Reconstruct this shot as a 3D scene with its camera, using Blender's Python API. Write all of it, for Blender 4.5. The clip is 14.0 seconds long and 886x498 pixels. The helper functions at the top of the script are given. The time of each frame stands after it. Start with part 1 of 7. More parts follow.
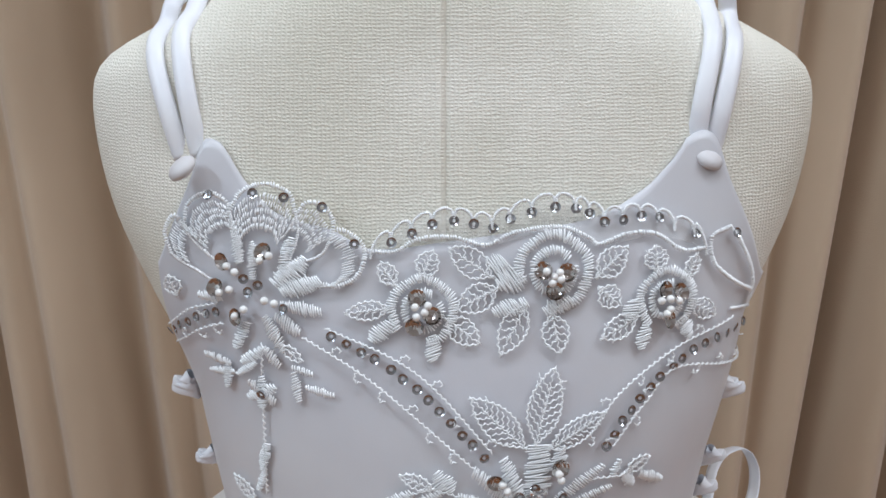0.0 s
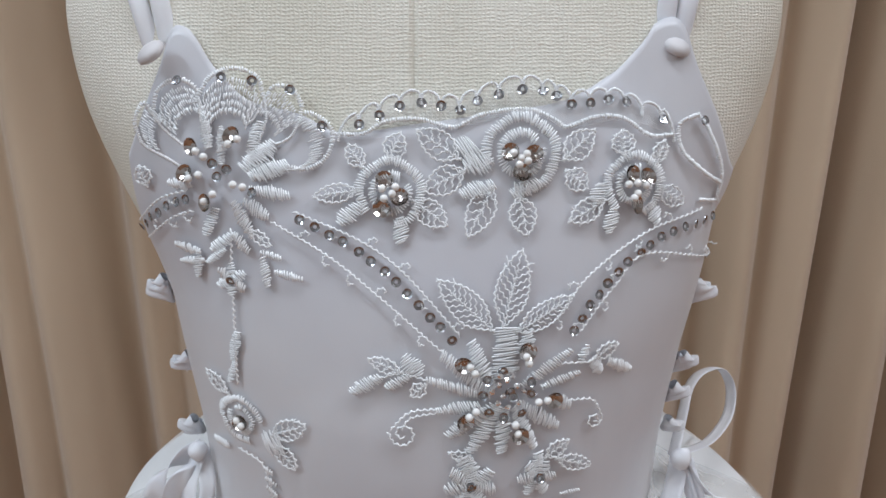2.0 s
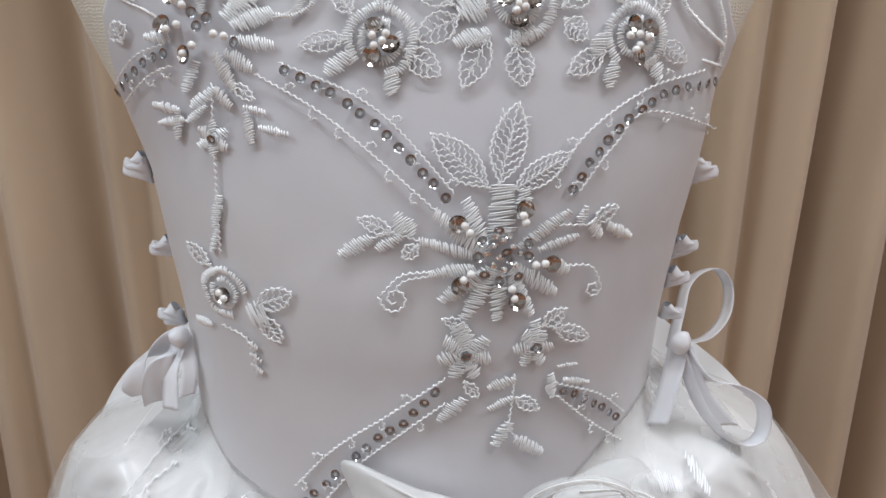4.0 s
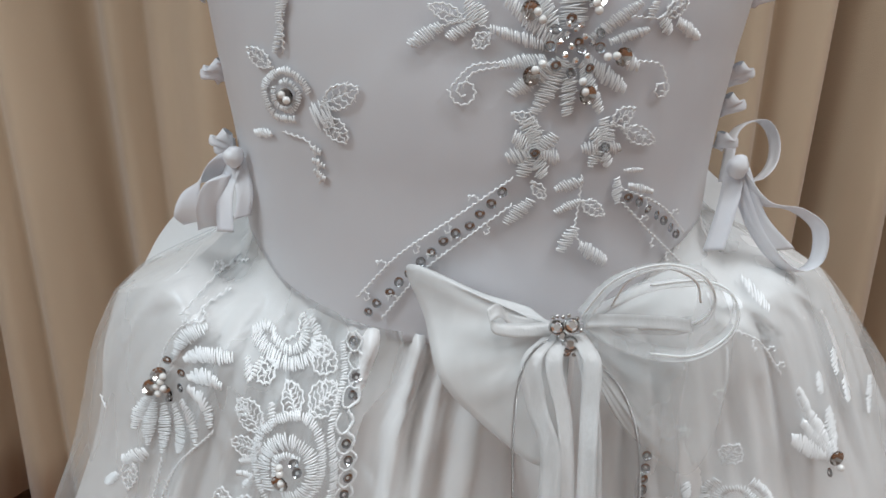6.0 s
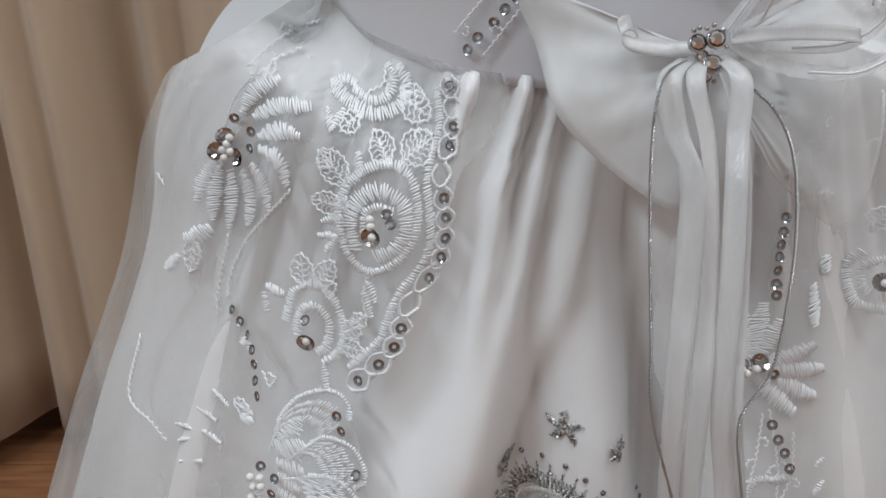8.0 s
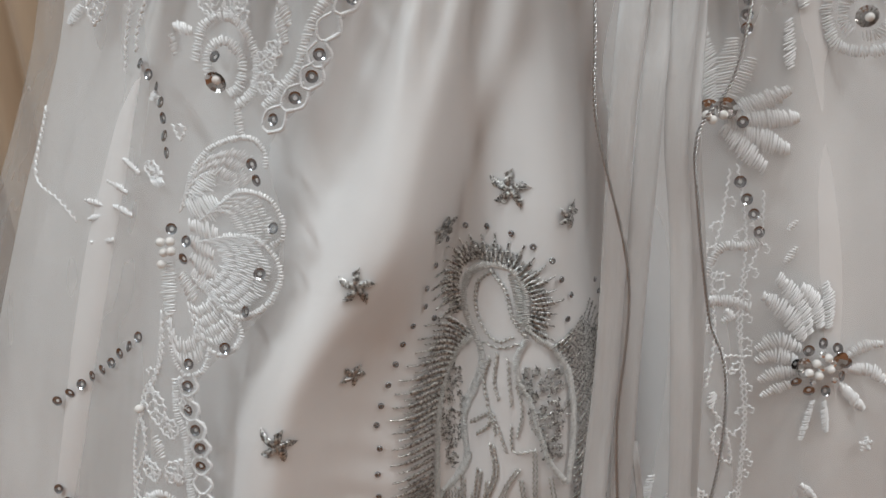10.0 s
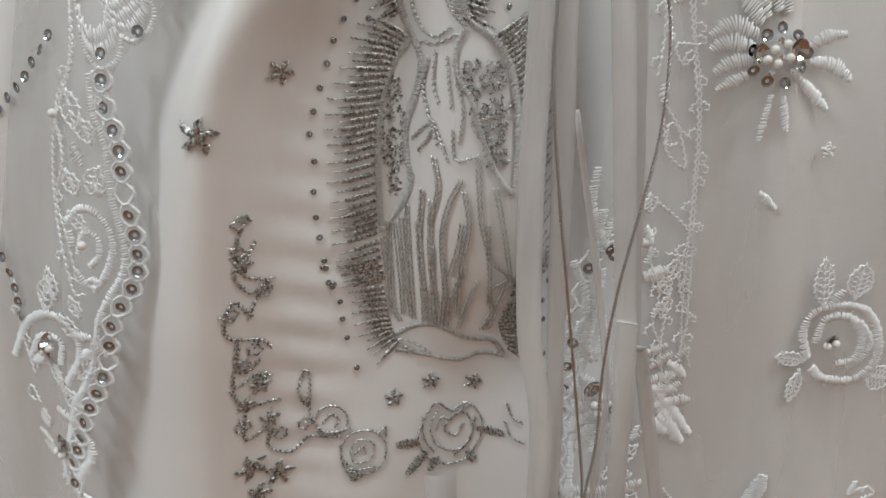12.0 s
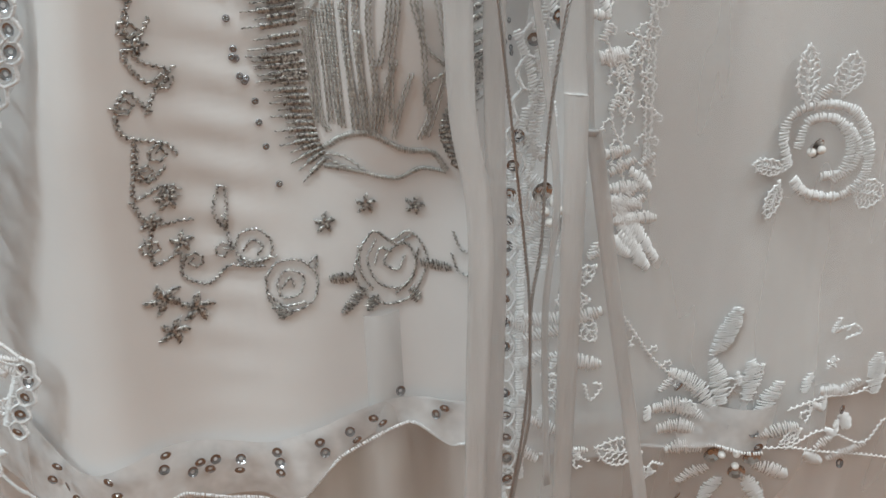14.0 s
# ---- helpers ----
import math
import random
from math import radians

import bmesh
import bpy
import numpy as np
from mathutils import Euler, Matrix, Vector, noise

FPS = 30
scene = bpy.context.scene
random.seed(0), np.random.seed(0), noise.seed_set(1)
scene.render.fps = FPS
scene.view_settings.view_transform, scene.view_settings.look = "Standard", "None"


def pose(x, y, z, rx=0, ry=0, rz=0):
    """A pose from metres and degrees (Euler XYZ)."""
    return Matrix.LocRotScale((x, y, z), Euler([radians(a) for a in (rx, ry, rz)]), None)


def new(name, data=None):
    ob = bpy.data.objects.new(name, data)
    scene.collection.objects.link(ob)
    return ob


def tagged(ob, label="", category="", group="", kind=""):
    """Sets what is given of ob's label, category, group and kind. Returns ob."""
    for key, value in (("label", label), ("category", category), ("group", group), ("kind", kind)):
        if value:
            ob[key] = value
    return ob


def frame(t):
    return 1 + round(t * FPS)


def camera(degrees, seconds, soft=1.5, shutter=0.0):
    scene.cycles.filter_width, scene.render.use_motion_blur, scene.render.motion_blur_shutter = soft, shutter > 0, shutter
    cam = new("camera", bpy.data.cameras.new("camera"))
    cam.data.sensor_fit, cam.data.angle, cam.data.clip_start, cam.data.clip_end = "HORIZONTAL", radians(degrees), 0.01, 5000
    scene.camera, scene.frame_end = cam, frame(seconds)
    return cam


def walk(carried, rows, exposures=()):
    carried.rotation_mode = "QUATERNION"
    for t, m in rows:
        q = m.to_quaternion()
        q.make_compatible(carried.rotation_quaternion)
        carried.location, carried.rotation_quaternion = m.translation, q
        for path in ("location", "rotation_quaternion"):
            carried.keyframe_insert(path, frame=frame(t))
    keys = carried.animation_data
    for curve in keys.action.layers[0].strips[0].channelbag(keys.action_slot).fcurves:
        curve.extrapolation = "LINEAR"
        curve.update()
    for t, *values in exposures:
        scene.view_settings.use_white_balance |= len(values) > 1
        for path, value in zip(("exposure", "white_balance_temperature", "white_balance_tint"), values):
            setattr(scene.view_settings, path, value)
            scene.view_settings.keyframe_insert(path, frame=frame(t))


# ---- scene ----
cam = camera(60.8, 14.0, soft=1.6)
METRES, EYE, TILT, LEAN, TURN = 0.5, 0.97, -16.0, 0.0, 0.0
ROWS = [
    (0.0, 0.0, 0.0, 0.0, 0.0, 0.0, 0.0),
    (0.5, 0.0016, 0.007, -0.0116, -0.01, -0.02, -0.01),
    (1.0, 0.0156, -0.0029, -0.0318, 0.04, -0.02, -0.02),
    (1.5, 0.0224, -0.0083, -0.0568, 0.06, 0.07, 0.02),
    (2.0, 0.0216, -0.002, -0.0836, -0.14, 0.02, 0.04),
    (2.5, 0.0193, 0.0072, -0.1055, -0.39, -0.14, 0.1),
    (5.0, 0.0083, 0.0254, -0.2398, -1.85, -1.7, 0.13),
    (5.5, -0.0138, 0.0213, -0.2772, -2.02, -2.17, 0.15),
    (6.0, -0.0395, 0.0264, -0.3027, -2.0, -2.7, 0.18),
    (6.5, -0.0622, 0.0496, -0.3365, -1.68, -3.45, 0.32),
    (7.0, -0.0822, 0.063, -0.3774, -1.46, -4.1, 0.44),
    (7.5, -0.0985, 0.0753, -0.4165, -1.27, -4.83, 0.41),
    (8.0, -0.1033, 0.0917, -0.4608, -1.13, -5.48, 0.34),
    (10.5, -0.0459, 0.1364, -0.6465, -1.26, -9.15, 0.52),
    (11.0, -0.0379, 0.1259, -0.6886, -1.64, -10.25, 0.73),
    (11.5, -0.0391, 0.115, -0.7248, -1.76, -10.79, 1.04),
    (12.0, -0.0254, 0.1322, -0.7786, -1.75, -11.51, 1.4),
    (12.5, -0.0215, 0.1527, -0.8124, -1.94, -11.81, 1.62),
    (13.0, -0.0104, 0.1671, -0.8348, -2.18, -12.68, 1.8),
    (13.5, 0.0038, 0.1765, -0.864, -2.29, -13.51, 1.92),
    (14.0, 0.0124, 0.1713, -0.8971, -2.2, -14.18, 1.92),
]
EXPOSURES = [(0.0, -0.03, 5950, 9), (2.7, -0.08, 6050, 10), (4.8, 0.04, 6400, 11), (5.6, -0.03, 6300, 8), (7.0, -0.14, 6150, 7), (8.2, -0.24, 6300, 10), (10.4, -0.22, 6600, 9), (12.0, -0.14, 6550, 7), (14.0, 0.06, 6400, 5)]
walk(cam, [(t, pose(0, 0, EYE, TILT, LEAN, TURN) @ pose(METRES * x, METRES * y, METRES * z, 90 + pitch, roll, yaw)) for t, x, y, z, yaw, pitch, roll in ROWS], EXPOSURES)

# ---- light: unseen area lamps added at ceiling height, and a faint cool world ----
world = bpy.data.worlds.new("world")
scene.world = world
world.use_nodes = True
world.node_tree.nodes["Background"].inputs[0].default_value = (0.9, 0.95, 1.0, 1)
world.node_tree.nodes["Background"].inputs[1].default_value = 0.05


def unseen_lamp(x, y, sx, sy, watts, colour=(0.94, 0.965, 0.985)):
    data = bpy.data.lights.new("unseen_lamp", "AREA")
    data.shape, data.size, data.size_y, data.energy = "RECTANGLE", sx, sy, watts
    data.color = colour
    ob = new("unseen_lamp", data)
    ob.matrix_world = pose(x, y, 2.66)
    return ob


# added cool lamp: gives the folds' left faces a bluish side light
unseen_lamp(-1.8, -0.80, 0.2, 1.2, 37, (0.82, 0.93, 1.0))
# added to balance the left lamp and brighten the right curtain
unseen_lamp(1.5, -0.35, 0.2, 1.2, 27)
# weak front fill, added for the lower skirt
unseen_lamp(-0.5, -1.2, 0.2, 1.2, 4)
unseen_lamp(0.0, -0.08, 1.2, 0.2, 16)


# ---- materials ----
def material(name, colour, rough=0.6, metal=0.0, **more):
    m = bpy.data.materials.new(name)
    m.use_nodes = True
    b = m.node_tree.nodes["Principled BSDF"]
    b.inputs["Base Color"].default_value = (*colour, 1)
    b.inputs["Roughness"].default_value = rough
    b.inputs["Metallic"].default_value = metal
    for key, value in more.items():
        b.inputs[key.replace("_", " ")].default_value = value
    return m


def node(m, kind, **settings):
    n = m.node_tree.nodes.new(kind)
    for key, value in settings.items():
        n.inputs[key.replace("_", " ")].default_value = value
    return n


def link(m, a, out, b, into):
    m.node_tree.links.new(a.outputs[out], b.inputs[into])


def vary(m, scale, low, high, into="Base Color", detail=4.0, stretch=(1, 1, 1), lo=0.35, hi=0.65):
    """Noise between two colours (or two values), in object space."""
    b = m.node_tree.nodes["Principled BSDF"]
    co = node(m, "ShaderNodeTexCoord")
    mp = node(m, "ShaderNodeMapping", Scale=stretch)
    nz = node(m, "ShaderNodeTexNoise", Scale=scale, Detail=detail)
    ramp = node(m, "ShaderNodeValToRGB")
    ramp.color_ramp.elements[0].position, ramp.color_ramp.elements[1].position = lo, hi
    for e, c in zip(ramp.color_ramp.elements, (low, high)):
        e.color = (*c, 1) if isinstance(c, tuple) else (c, c, c, 1)
    link(m, co, "Object", mp, "Vector"), link(m, mp, "Vector", nz, "Vector")
    link(m, nz, 0, ramp, 0), link(m, ramp, 0, b, into)
    return ramp


def relief(m, height_node, out, strength, distance):
    b = m.node_tree.nodes["Principled BSDF"]
    bump = node(m, "ShaderNodeBump", Strength=strength, Distance=distance)
    link(m, height_node, out, bump, "Height")
    old = b.inputs["Normal"].links
    if old:
        m.node_tree.links.new(old[0].from_socket, bump.inputs["Normal"])
    link(m, bump, "Normal", b, "Normal")


def weave(m, sx, sz, strength, distance):
    """Crossing threads: two waves at right angles, as a bump."""
    co = node(m, "ShaderNodeTexCoord")
    heights = []
    for direction, scale in (("X", sx), ("Z", sz)):
        w = node(m, "ShaderNodeTexWave", Scale=scale, Distortion=4.5, Detail=2.0)
        w.bands_direction = direction
        link(m, co, "Object", w, "Vector")
        heights.append(w)
    mul = node(m, "ShaderNodeMath")
    mul.operation = "MAXIMUM"
    link(m, heights[0], 1, mul, 0), link(m, heights[1], 1, mul, 1)
    relief(m, mul, 0, strength, distance)
    return mul


def creases(m, scale, strength, distance, stretch=(1, 1, 1)):
    co = node(m, "ShaderNodeTexCoord")
    mp = node(m, "ShaderNodeMapping", Scale=stretch)
    nz = node(m, "ShaderNodeTexNoise", Scale=scale, Detail=3.0)
    link(m, co, "Object", mp, "Vector"), link(m, mp, "Vector", nz, "Vector")
    relief(m, nz, 0, strength, distance)


def sheer(m, cover):
    """Let part of the light pass straight through between the threads."""
    tree = m.node_tree
    b, out = tree.nodes["Principled BSDF"], tree.nodes["Material Output"]
    clear, mix = tree.nodes.new("ShaderNodeBsdfTransparent"), tree.nodes.new("ShaderNodeMixShader")
    mix.inputs[0].default_value = cover
    tree.links.new(clear.outputs[0], mix.inputs[1])
    tree.links.new(b.outputs[0], mix.inputs[2])
    tree.links.new(mix.outputs[0], out.inputs[0])
    return mix


def uneven(m, mix, scale, low, high, stretch=(1, 1, 1)):
    """Cloth that lies denser in some places than in others."""
    co = node(m, "ShaderNodeTexCoord")
    mp = node(m, "ShaderNodeMapping", Scale=stretch)
    nz = node(m, "ShaderNodeTexNoise", Scale=scale, Detail=3.0)
    span = node(m, "ShaderNodeMapRange", From_Min=0.35, From_Max=0.65, To_Min=low, To_Max=high)
    link(m, co, "Object", mp, "Vector"), link(m, mp, "Vector", nz, "Vector")
    link(m, nz, 0, span, 0), link(m, span, 0, mix, 0)


CANVAS = material("canvas", (0.72, 0.69, 0.60), 0.95)
vary(CANVAS, 14, (0.66, 0.63, 0.54), (0.78, 0.75, 0.67))
weave(CANVAS, 190, 240, 0.5, 0.0005)
creases(CANVAS, 420, 0.25, 0.0006, (0.5, 1, 1))
# same white satin as the skirt; the bodice's shade is put into its mauve-grey
SHADED_BODICE_SATIN = material("shaded_bodice_satin", (0.64, 0.64, 0.67), 0.36, 0.0, Sheen_Weight=0.2, Specular_IOR_Level=0.5)
vary(SHADED_BODICE_SATIN, 9, (0.575, 0.57, 0.605), (0.655, 0.655, 0.68))
creases(SHADED_BODICE_SATIN, 22, 0.32, 0.006, (1, 1, 0.6))
creases(SHADED_BODICE_SATIN, 1500, 0.10, 0.0003)
SKIRT_SATIN = material("skirt_satin", (0.80, 0.79, 0.79), 0.34, 0.0, Specular_IOR_Level=0.7)
vary(SKIRT_SATIN, 7, (0.78, 0.775, 0.775), (0.86, 0.855, 0.855))
creases(SKIRT_SATIN, 30, 0.18, 0.006, (1, 1, 0.35))
creases(SKIRT_SATIN, 70, 0.12, 0.003, (0.5, 1, 1))
RIBBON = material("ribbon_satin", (0.84, 0.84, 0.84), 0.24, 0.0, Specular_IOR_Level=0.7)
vary(RIBBON, 60, (0.68, 0.68, 0.68), (0.84, 0.84, 0.84), stretch=(1, 1, 0.2))
creases(RIBBON, 700, 0.55, 0.0007, (1, 1, 0.05))
creases(RIBBON, 90, 0.2, 0.002, (1, 1, 0.5))
PIPING = material("piping_satin", (0.82, 0.83, 0.87), 0.4)
vary(PIPING, 40, (0.78, 0.79, 0.84), (0.85, 0.86, 0.89))
ORGANZA = material("organza", (0.74, 0.75, 0.75), 0.7, 0.0, Sheen_Weight=0.3, Specular_IOR_Level=0.25)
creases(ORGANZA, 40, 0.2, 0.003, (1, 1, 0.4))
uneven(ORGANZA, sheer(ORGANZA, 0.26), 22, 0.14, 0.40, (1, 1, 0.12))
BOW_ORGANZA = material("bow_organza", (0.84, 0.85, 0.85), 0.75, 0.0, Sheen_Weight=0.3, Specular_IOR_Level=0.2)
creases(BOW_ORGANZA, 45, 0.2, 0.003, (1, 1, 0.6))
uneven(BOW_ORGANZA, sheer(BOW_ORGANZA, 0.6), 30, 0.45, 0.75, (1, 1, 0.6))
SHEER_RIBBON = material("sheer_ribbon", (0.86, 0.87, 0.87), 0.35)
uneven(SHEER_RIBBON, sheer(SHEER_RIBBON, 0.25), 60, 0.12, 0.4, (1, 1, 0.2))
RIM = material("ribbon_rim_thread", (0.86, 0.87, 0.87), 0.3)
HEM_LACE = material("hem_lace", (0.84, 0.85, 0.86), 0.6)
uneven(HEM_LACE, sheer(HEM_LACE, 0.7), 60, 0.5, 0.9)
sheer(RIBBON, 0.62)
TULLE = material("tulle", (0.85, 0.85, 0.85), 0.8)
uneven(TULLE, sheer(TULLE, 0.75), 30, 0.6, 0.9, (1, 1, 0.1))
LACE_NET = material("lace_net", (0.86, 0.86, 0.86), 0.7)
sheer(LACE_NET, 0.22)
THREAD = material("white_thread", (0.95, 0.96, 0.97), 0.25, 0.0, Specular_IOR_Level=1.0)
SILVER_THREAD = material("silver_thread", (0.42, 0.41, 0.40), 0.32, 0.85)
# glitter painted in: fine dark and bright specks imitate the metal's glints
vary(SILVER_THREAD, 1100, (0.16, 0.155, 0.15), (0.80, 0.79, 0.77), detail=1.0)
GREY_THREAD = material("grey_thread", (0.56, 0.55, 0.52), 0.36, 0.45)
vary(GREY_THREAD, 700, (0.42, 0.41, 0.39), (0.68, 0.67, 0.64), detail=1.0)
PALE_THREAD = material("pale_grey_thread", (0.74, 0.73, 0.71), 0.34, 0.1)
vary(PALE_THREAD, 700, (0.62, 0.61, 0.59), (0.80, 0.79, 0.77), detail=1.0)
# both sequin metals darkened to stand in for dark reflections
SEQUIN = material("silver_sequin", (0.37, 0.38, 0.40), 0.18, 1.0)
BIG_SEQUIN = material("faceted_sequin", (0.52, 0.50, 0.49), 0.1, 1.0)
PEARL = material("pearl", (0.86, 0.85, 0.83), 0.22, 0.0, Coat_Weight=0.6)
STONE = material("rhinestone", (0.97, 0.98, 1.0), 0.13, 1.0)
SETTING = material("silver_setting", (0.55, 0.54, 0.53), 0.25, 1.0)
CORD = material("silver_cord", (0.45, 0.45, 0.45), 0.28, 0.9)
CURTAIN = material("curtain_cloth", (0.36, 0.28, 0.205), 0.9, 0.0, Sheen_Weight=0.3)
vary(CURTAIN, 5, (0.44, 0.335, 0.235), (0.54, 0.415, 0.295), stretch=(1, 1, 0.3))
weave(CURTAIN, 320, 320, 0.25, 0.0006)
BUTTON = material("covered_button", (0.62, 0.60, 0.61), 0.5)
WALL = material("wall_paint", (0.62, 0.61, 0.59), 0.9)
vary(WALL, 3, (0.60, 0.59, 0.57), (0.64, 0.63, 0.61))
CEILING = material("ceiling_paint", (0.8, 0.8, 0.79), 0.9)
vary(CEILING, 4, (0.78, 0.78, 0.77), (0.82, 0.82, 0.81))
WOOD = material("floor_wood", (0.33, 0.15, 0.07), 0.4)
vary(WOOD, 6, (0.24, 0.10, 0.045), (0.40, 0.19, 0.09), stretch=(1, 9, 1))
info = node(WOOD, "ShaderNodeObjectInfo")
shift = node(WOOD, "ShaderNodeMath")
shift.operation, shift.inputs[1].default_value = "MULTIPLY", 20.0
link(WOOD, info, "Random", shift, 0)
link(WOOD, shift, 0, [n for n in WOOD.node_tree.nodes if n.type == "MAPPING"][0], "Location")

# ---- the forms that the cloth follows: y of the front as a function of x and z ----
def curve(z, knots):
    """Smooth value at z from a short table of (z, value), z rising."""
    if z <= knots[0][0]:
        return knots[0][1]
    for i in range(len(knots) - 1):
        (z0, v0), (z1, v1) = knots[i], knots[i + 1]
        if z <= z1:
            h, f, s = z1 - z0, (z - z0) / (z1 - z0), (v1 - v0) / (z1 - z0)
            m0 = (v1 - knots[i - 1][1]) / (z1 - knots[i - 1][0]) if i else s
            m1 = (knots[i + 2][1] - v0) / (knots[i + 2][0] - z0) if i + 2 < len(knots) else s
            g = 1 - f
            return v0 * (1 + 2 * f) * g * g + h * m0 * f * g * g + v1 * f * f * (3 - 2 * f) - h * m1 * f * f * g
    return knots[-1][1]


def ease(v):
    v = max(0.0, min(1.0, v))
    return v * v * (3 - 2 * v)


CY = 0.325
BODICE_FRONT = ((0.69, 0.2295), (0.705, 0.2315), (0.725, 0.2335), (0.75, 0.2345), (0.77, 0.2345), (0.80, 0.2362), (0.83, 0.240), (0.86, 0.247), (0.90, 0.2575), (0.93, 0.268))
BODICE_HALF = ((0.69, 0.106), (0.72, 0.105), (0.76, 0.107), (0.80, 0.113), (0.84, 0.118), (0.88, 0.1195), (0.92, 0.115))
SKIRT_FRONT = ((0.30, 0.162), (0.40, 0.176), (0.45, 0.181), (0.50, 0.188), (0.55, 0.199), (0.60, 0.212), (0.65, 0.2235), (0.70, 0.2310), (0.73, 0.2338))
SKIRT_LEFT = ((0.28, 0.318), (0.44, 0.272), (0.48, 0.255), (0.55, 0.226), (0.58, 0.212), (0.61, 0.199), (0.635, 0.191), (0.67, 0.180), (0.71, 0.154), (0.735, 0.123), (0.75, 0.108))
SKIRT_RIGHT = ((0.28, 0.335), (0.44, 0.290), (0.50, 0.272), (0.55, 0.256), (0.60, 0.238), (0.63, 0.221), (0.68, 0.185), (0.71, 0.157), (0.735, 0.125), (0.75, 0.110))
CX = 0.007


FORM_HALF = ((0.58, 0.112), (0.66, 0.104), (0.72, 0.1), (0.76, 0.102), (0.80, 0.109), (0.84, 0.120), (0.868, 0.133), (0.90, 0.146), (0.93, 0.152), (0.952, 0.151), (0.962, 0.143), (0.972, 0.125), (0.985, 0.100), (1.0, 0.076), (1.02, 0.058), (1.05, 0.050), (1.12, 0.050))
FORM_FRONT = ((0.58, 0.247), (0.72, 0.245), (0.77, 0.239), (0.80, 0.2405), (0.83, 0.2445), (0.86, 0.2515), (0.90, 0.262), (0.93, 0.2705), (0.96, 0.279), (0.985, 0.286), (1.0, 0.293), (1.02, 0.299), (1.05, 0.302), (1.12, 0.302))
FORM_POWER = ((0.80, 2.25), (0.88, 2.6), (0.95, 2.5), (1.0, 2.2))
FX, FY = 0.004, 0.338


def form(x, z):
    """Front of the dress form."""
    n, u = curve(z, FORM_POWER), min(abs(x - FX) / curve(z, FORM_HALF), 1.0)
    return FY - (FY - curve(z, FORM_FRONT)) * (1 - u ** n) ** (1 / n)


def waist(x):
    """Height of the waist seam at x."""
    return curve(x, ((-0.12, 0.742), (-0.092, 0.722), (-0.077, 0.7105), (-0.0536, 0.703), (-0.0428, 0.700), (-0.0178, 0.698), (0.0, 0.6975), (0.05, 0.702), (0.09, 0.727), (0.13, 0.742)))


def bodice(x, z):
    a, front = curve(z, BODICE_HALF), curve(z, BODICE_FRONT)
    n = curve(z, ((0.80, 2.25), (0.90, 2.8)))
    u = min(abs(x - curve(z, ((0.80, CX), (0.86, CX + 0.0028)))) / a, 1.0)
    y = CY - (CY - front) * (1 - u ** n) ** (1 / n)
    return min(y, form(x, z) - 0.003) if z > 0.82 else y


def fold(u, z):
    """Outward swell of the satin skirt's folds; u runs from -1 (one side) to 1 (the other)."""
    d = ease((0.70 - z) / 0.16)
    top = ease((z - 0.59) / 0.06) * ease((0.701 - z) / 0.008)
    line = curve(z, ((0.34, -0.40), (0.42, -0.385), (0.48, -0.37), (0.515, -0.345), (0.548, -0.285), (0.58, -0.242), (0.62, -0.208), (0.66, -0.168), (0.69, -0.13)))
    broad = 0.062 + 0.04 * ease((0.54 - z) / 0.12)
    ridge = 0.022 * math.exp(-((u - line) / broad) ** 2) * (0.75 + 0.25 * ease((z - 0.5) / 0.1))
    drop = curve(z, ((0.50, -0.20), (0.585, -0.115), (0.627, -0.055), (0.667, -0.02), (0.70, 0.0)))
    ridge += 0.010 * (1 - ease((u - drop) / 0.035 + 0.5)) * ease((u - line) / 0.06) * ease((z - 0.52) / 0.05)
    ridge += 0.005 * math.exp(-((u - 0.035) / 0.035) ** 2) * ease((z - 0.53) / 0.05) * ease((0.66 - z) / 0.05)
    gap = curve(z, ((0.45, 0.125), (0.55, 0.105), (0.64, 0.06)))
    dip = (0.020 * math.exp(-((u - gap) / 0.048) ** 2) + 0.008 * math.exp(-((u + 0.12) / 0.05) ** 2)) * ease((z - 0.36) / 0.12)
    low = 0.016 * math.exp(-(u / 0.10) ** 2) * ease((0.48 - z) / 0.09)
    wave = (0.0065 * math.sin(17 * u + 1.2) + 0.003 * math.sin(37 * u + 3 * z)) * (0.25 + 0.75 * ease((abs(u) - 0.25) / 0.15))
    v = u - 0.8 * line
    gather = 0.0018 * math.sin(58 * v + 2 * math.sin(15 * v)) + 0.0009 * math.sin(113 * v + 1.0)
    pucker = 0.0006 * math.sin(430 * z + 40 * u) * math.exp(-((u + 0.22) / 0.06) ** 2) * math.exp(-((z - 0.43) / 0.07) ** 2)
    return d * (ridge - 1.8 * dip - low + wave) + 2.4 * top * gather + pucker


def skirt_base(x, z):
    a = curve(z, SKIRT_LEFT if x < CX else SKIRT_RIGHT)
    u = max(-1.0, min(1.0, (x - CX) / a))
    y = CY - (CY - curve(z, SKIRT_FRONT)) * (1 - abs(u) ** 2.3) ** (1 / 2.3)
    k = ease((waist(x) - z) / 0.04)
    return (bodice(x, z) + 0.0016) * (1 - k) + y * k, u


def satin(x, z):
    y, u = skirt_base(x, z)
    return y - fold(u, z) * (1 - u * u) ** 0.5


def organza(x, z):
    y, u = skirt_base(x, z)
    d = ease((waist(x) + 0.004 - z) / 0.06)
    swell = 0.0085 + 0.005 * math.sin(13 * u + 0.6) + 0.003 * math.sin(29 * u + 9 * z)
    swell += 0.007 * math.exp(-((u + 0.45) / 0.2) ** 2)
    return y - (0.001 + d * swell) * (1 - u * u) ** 0.5


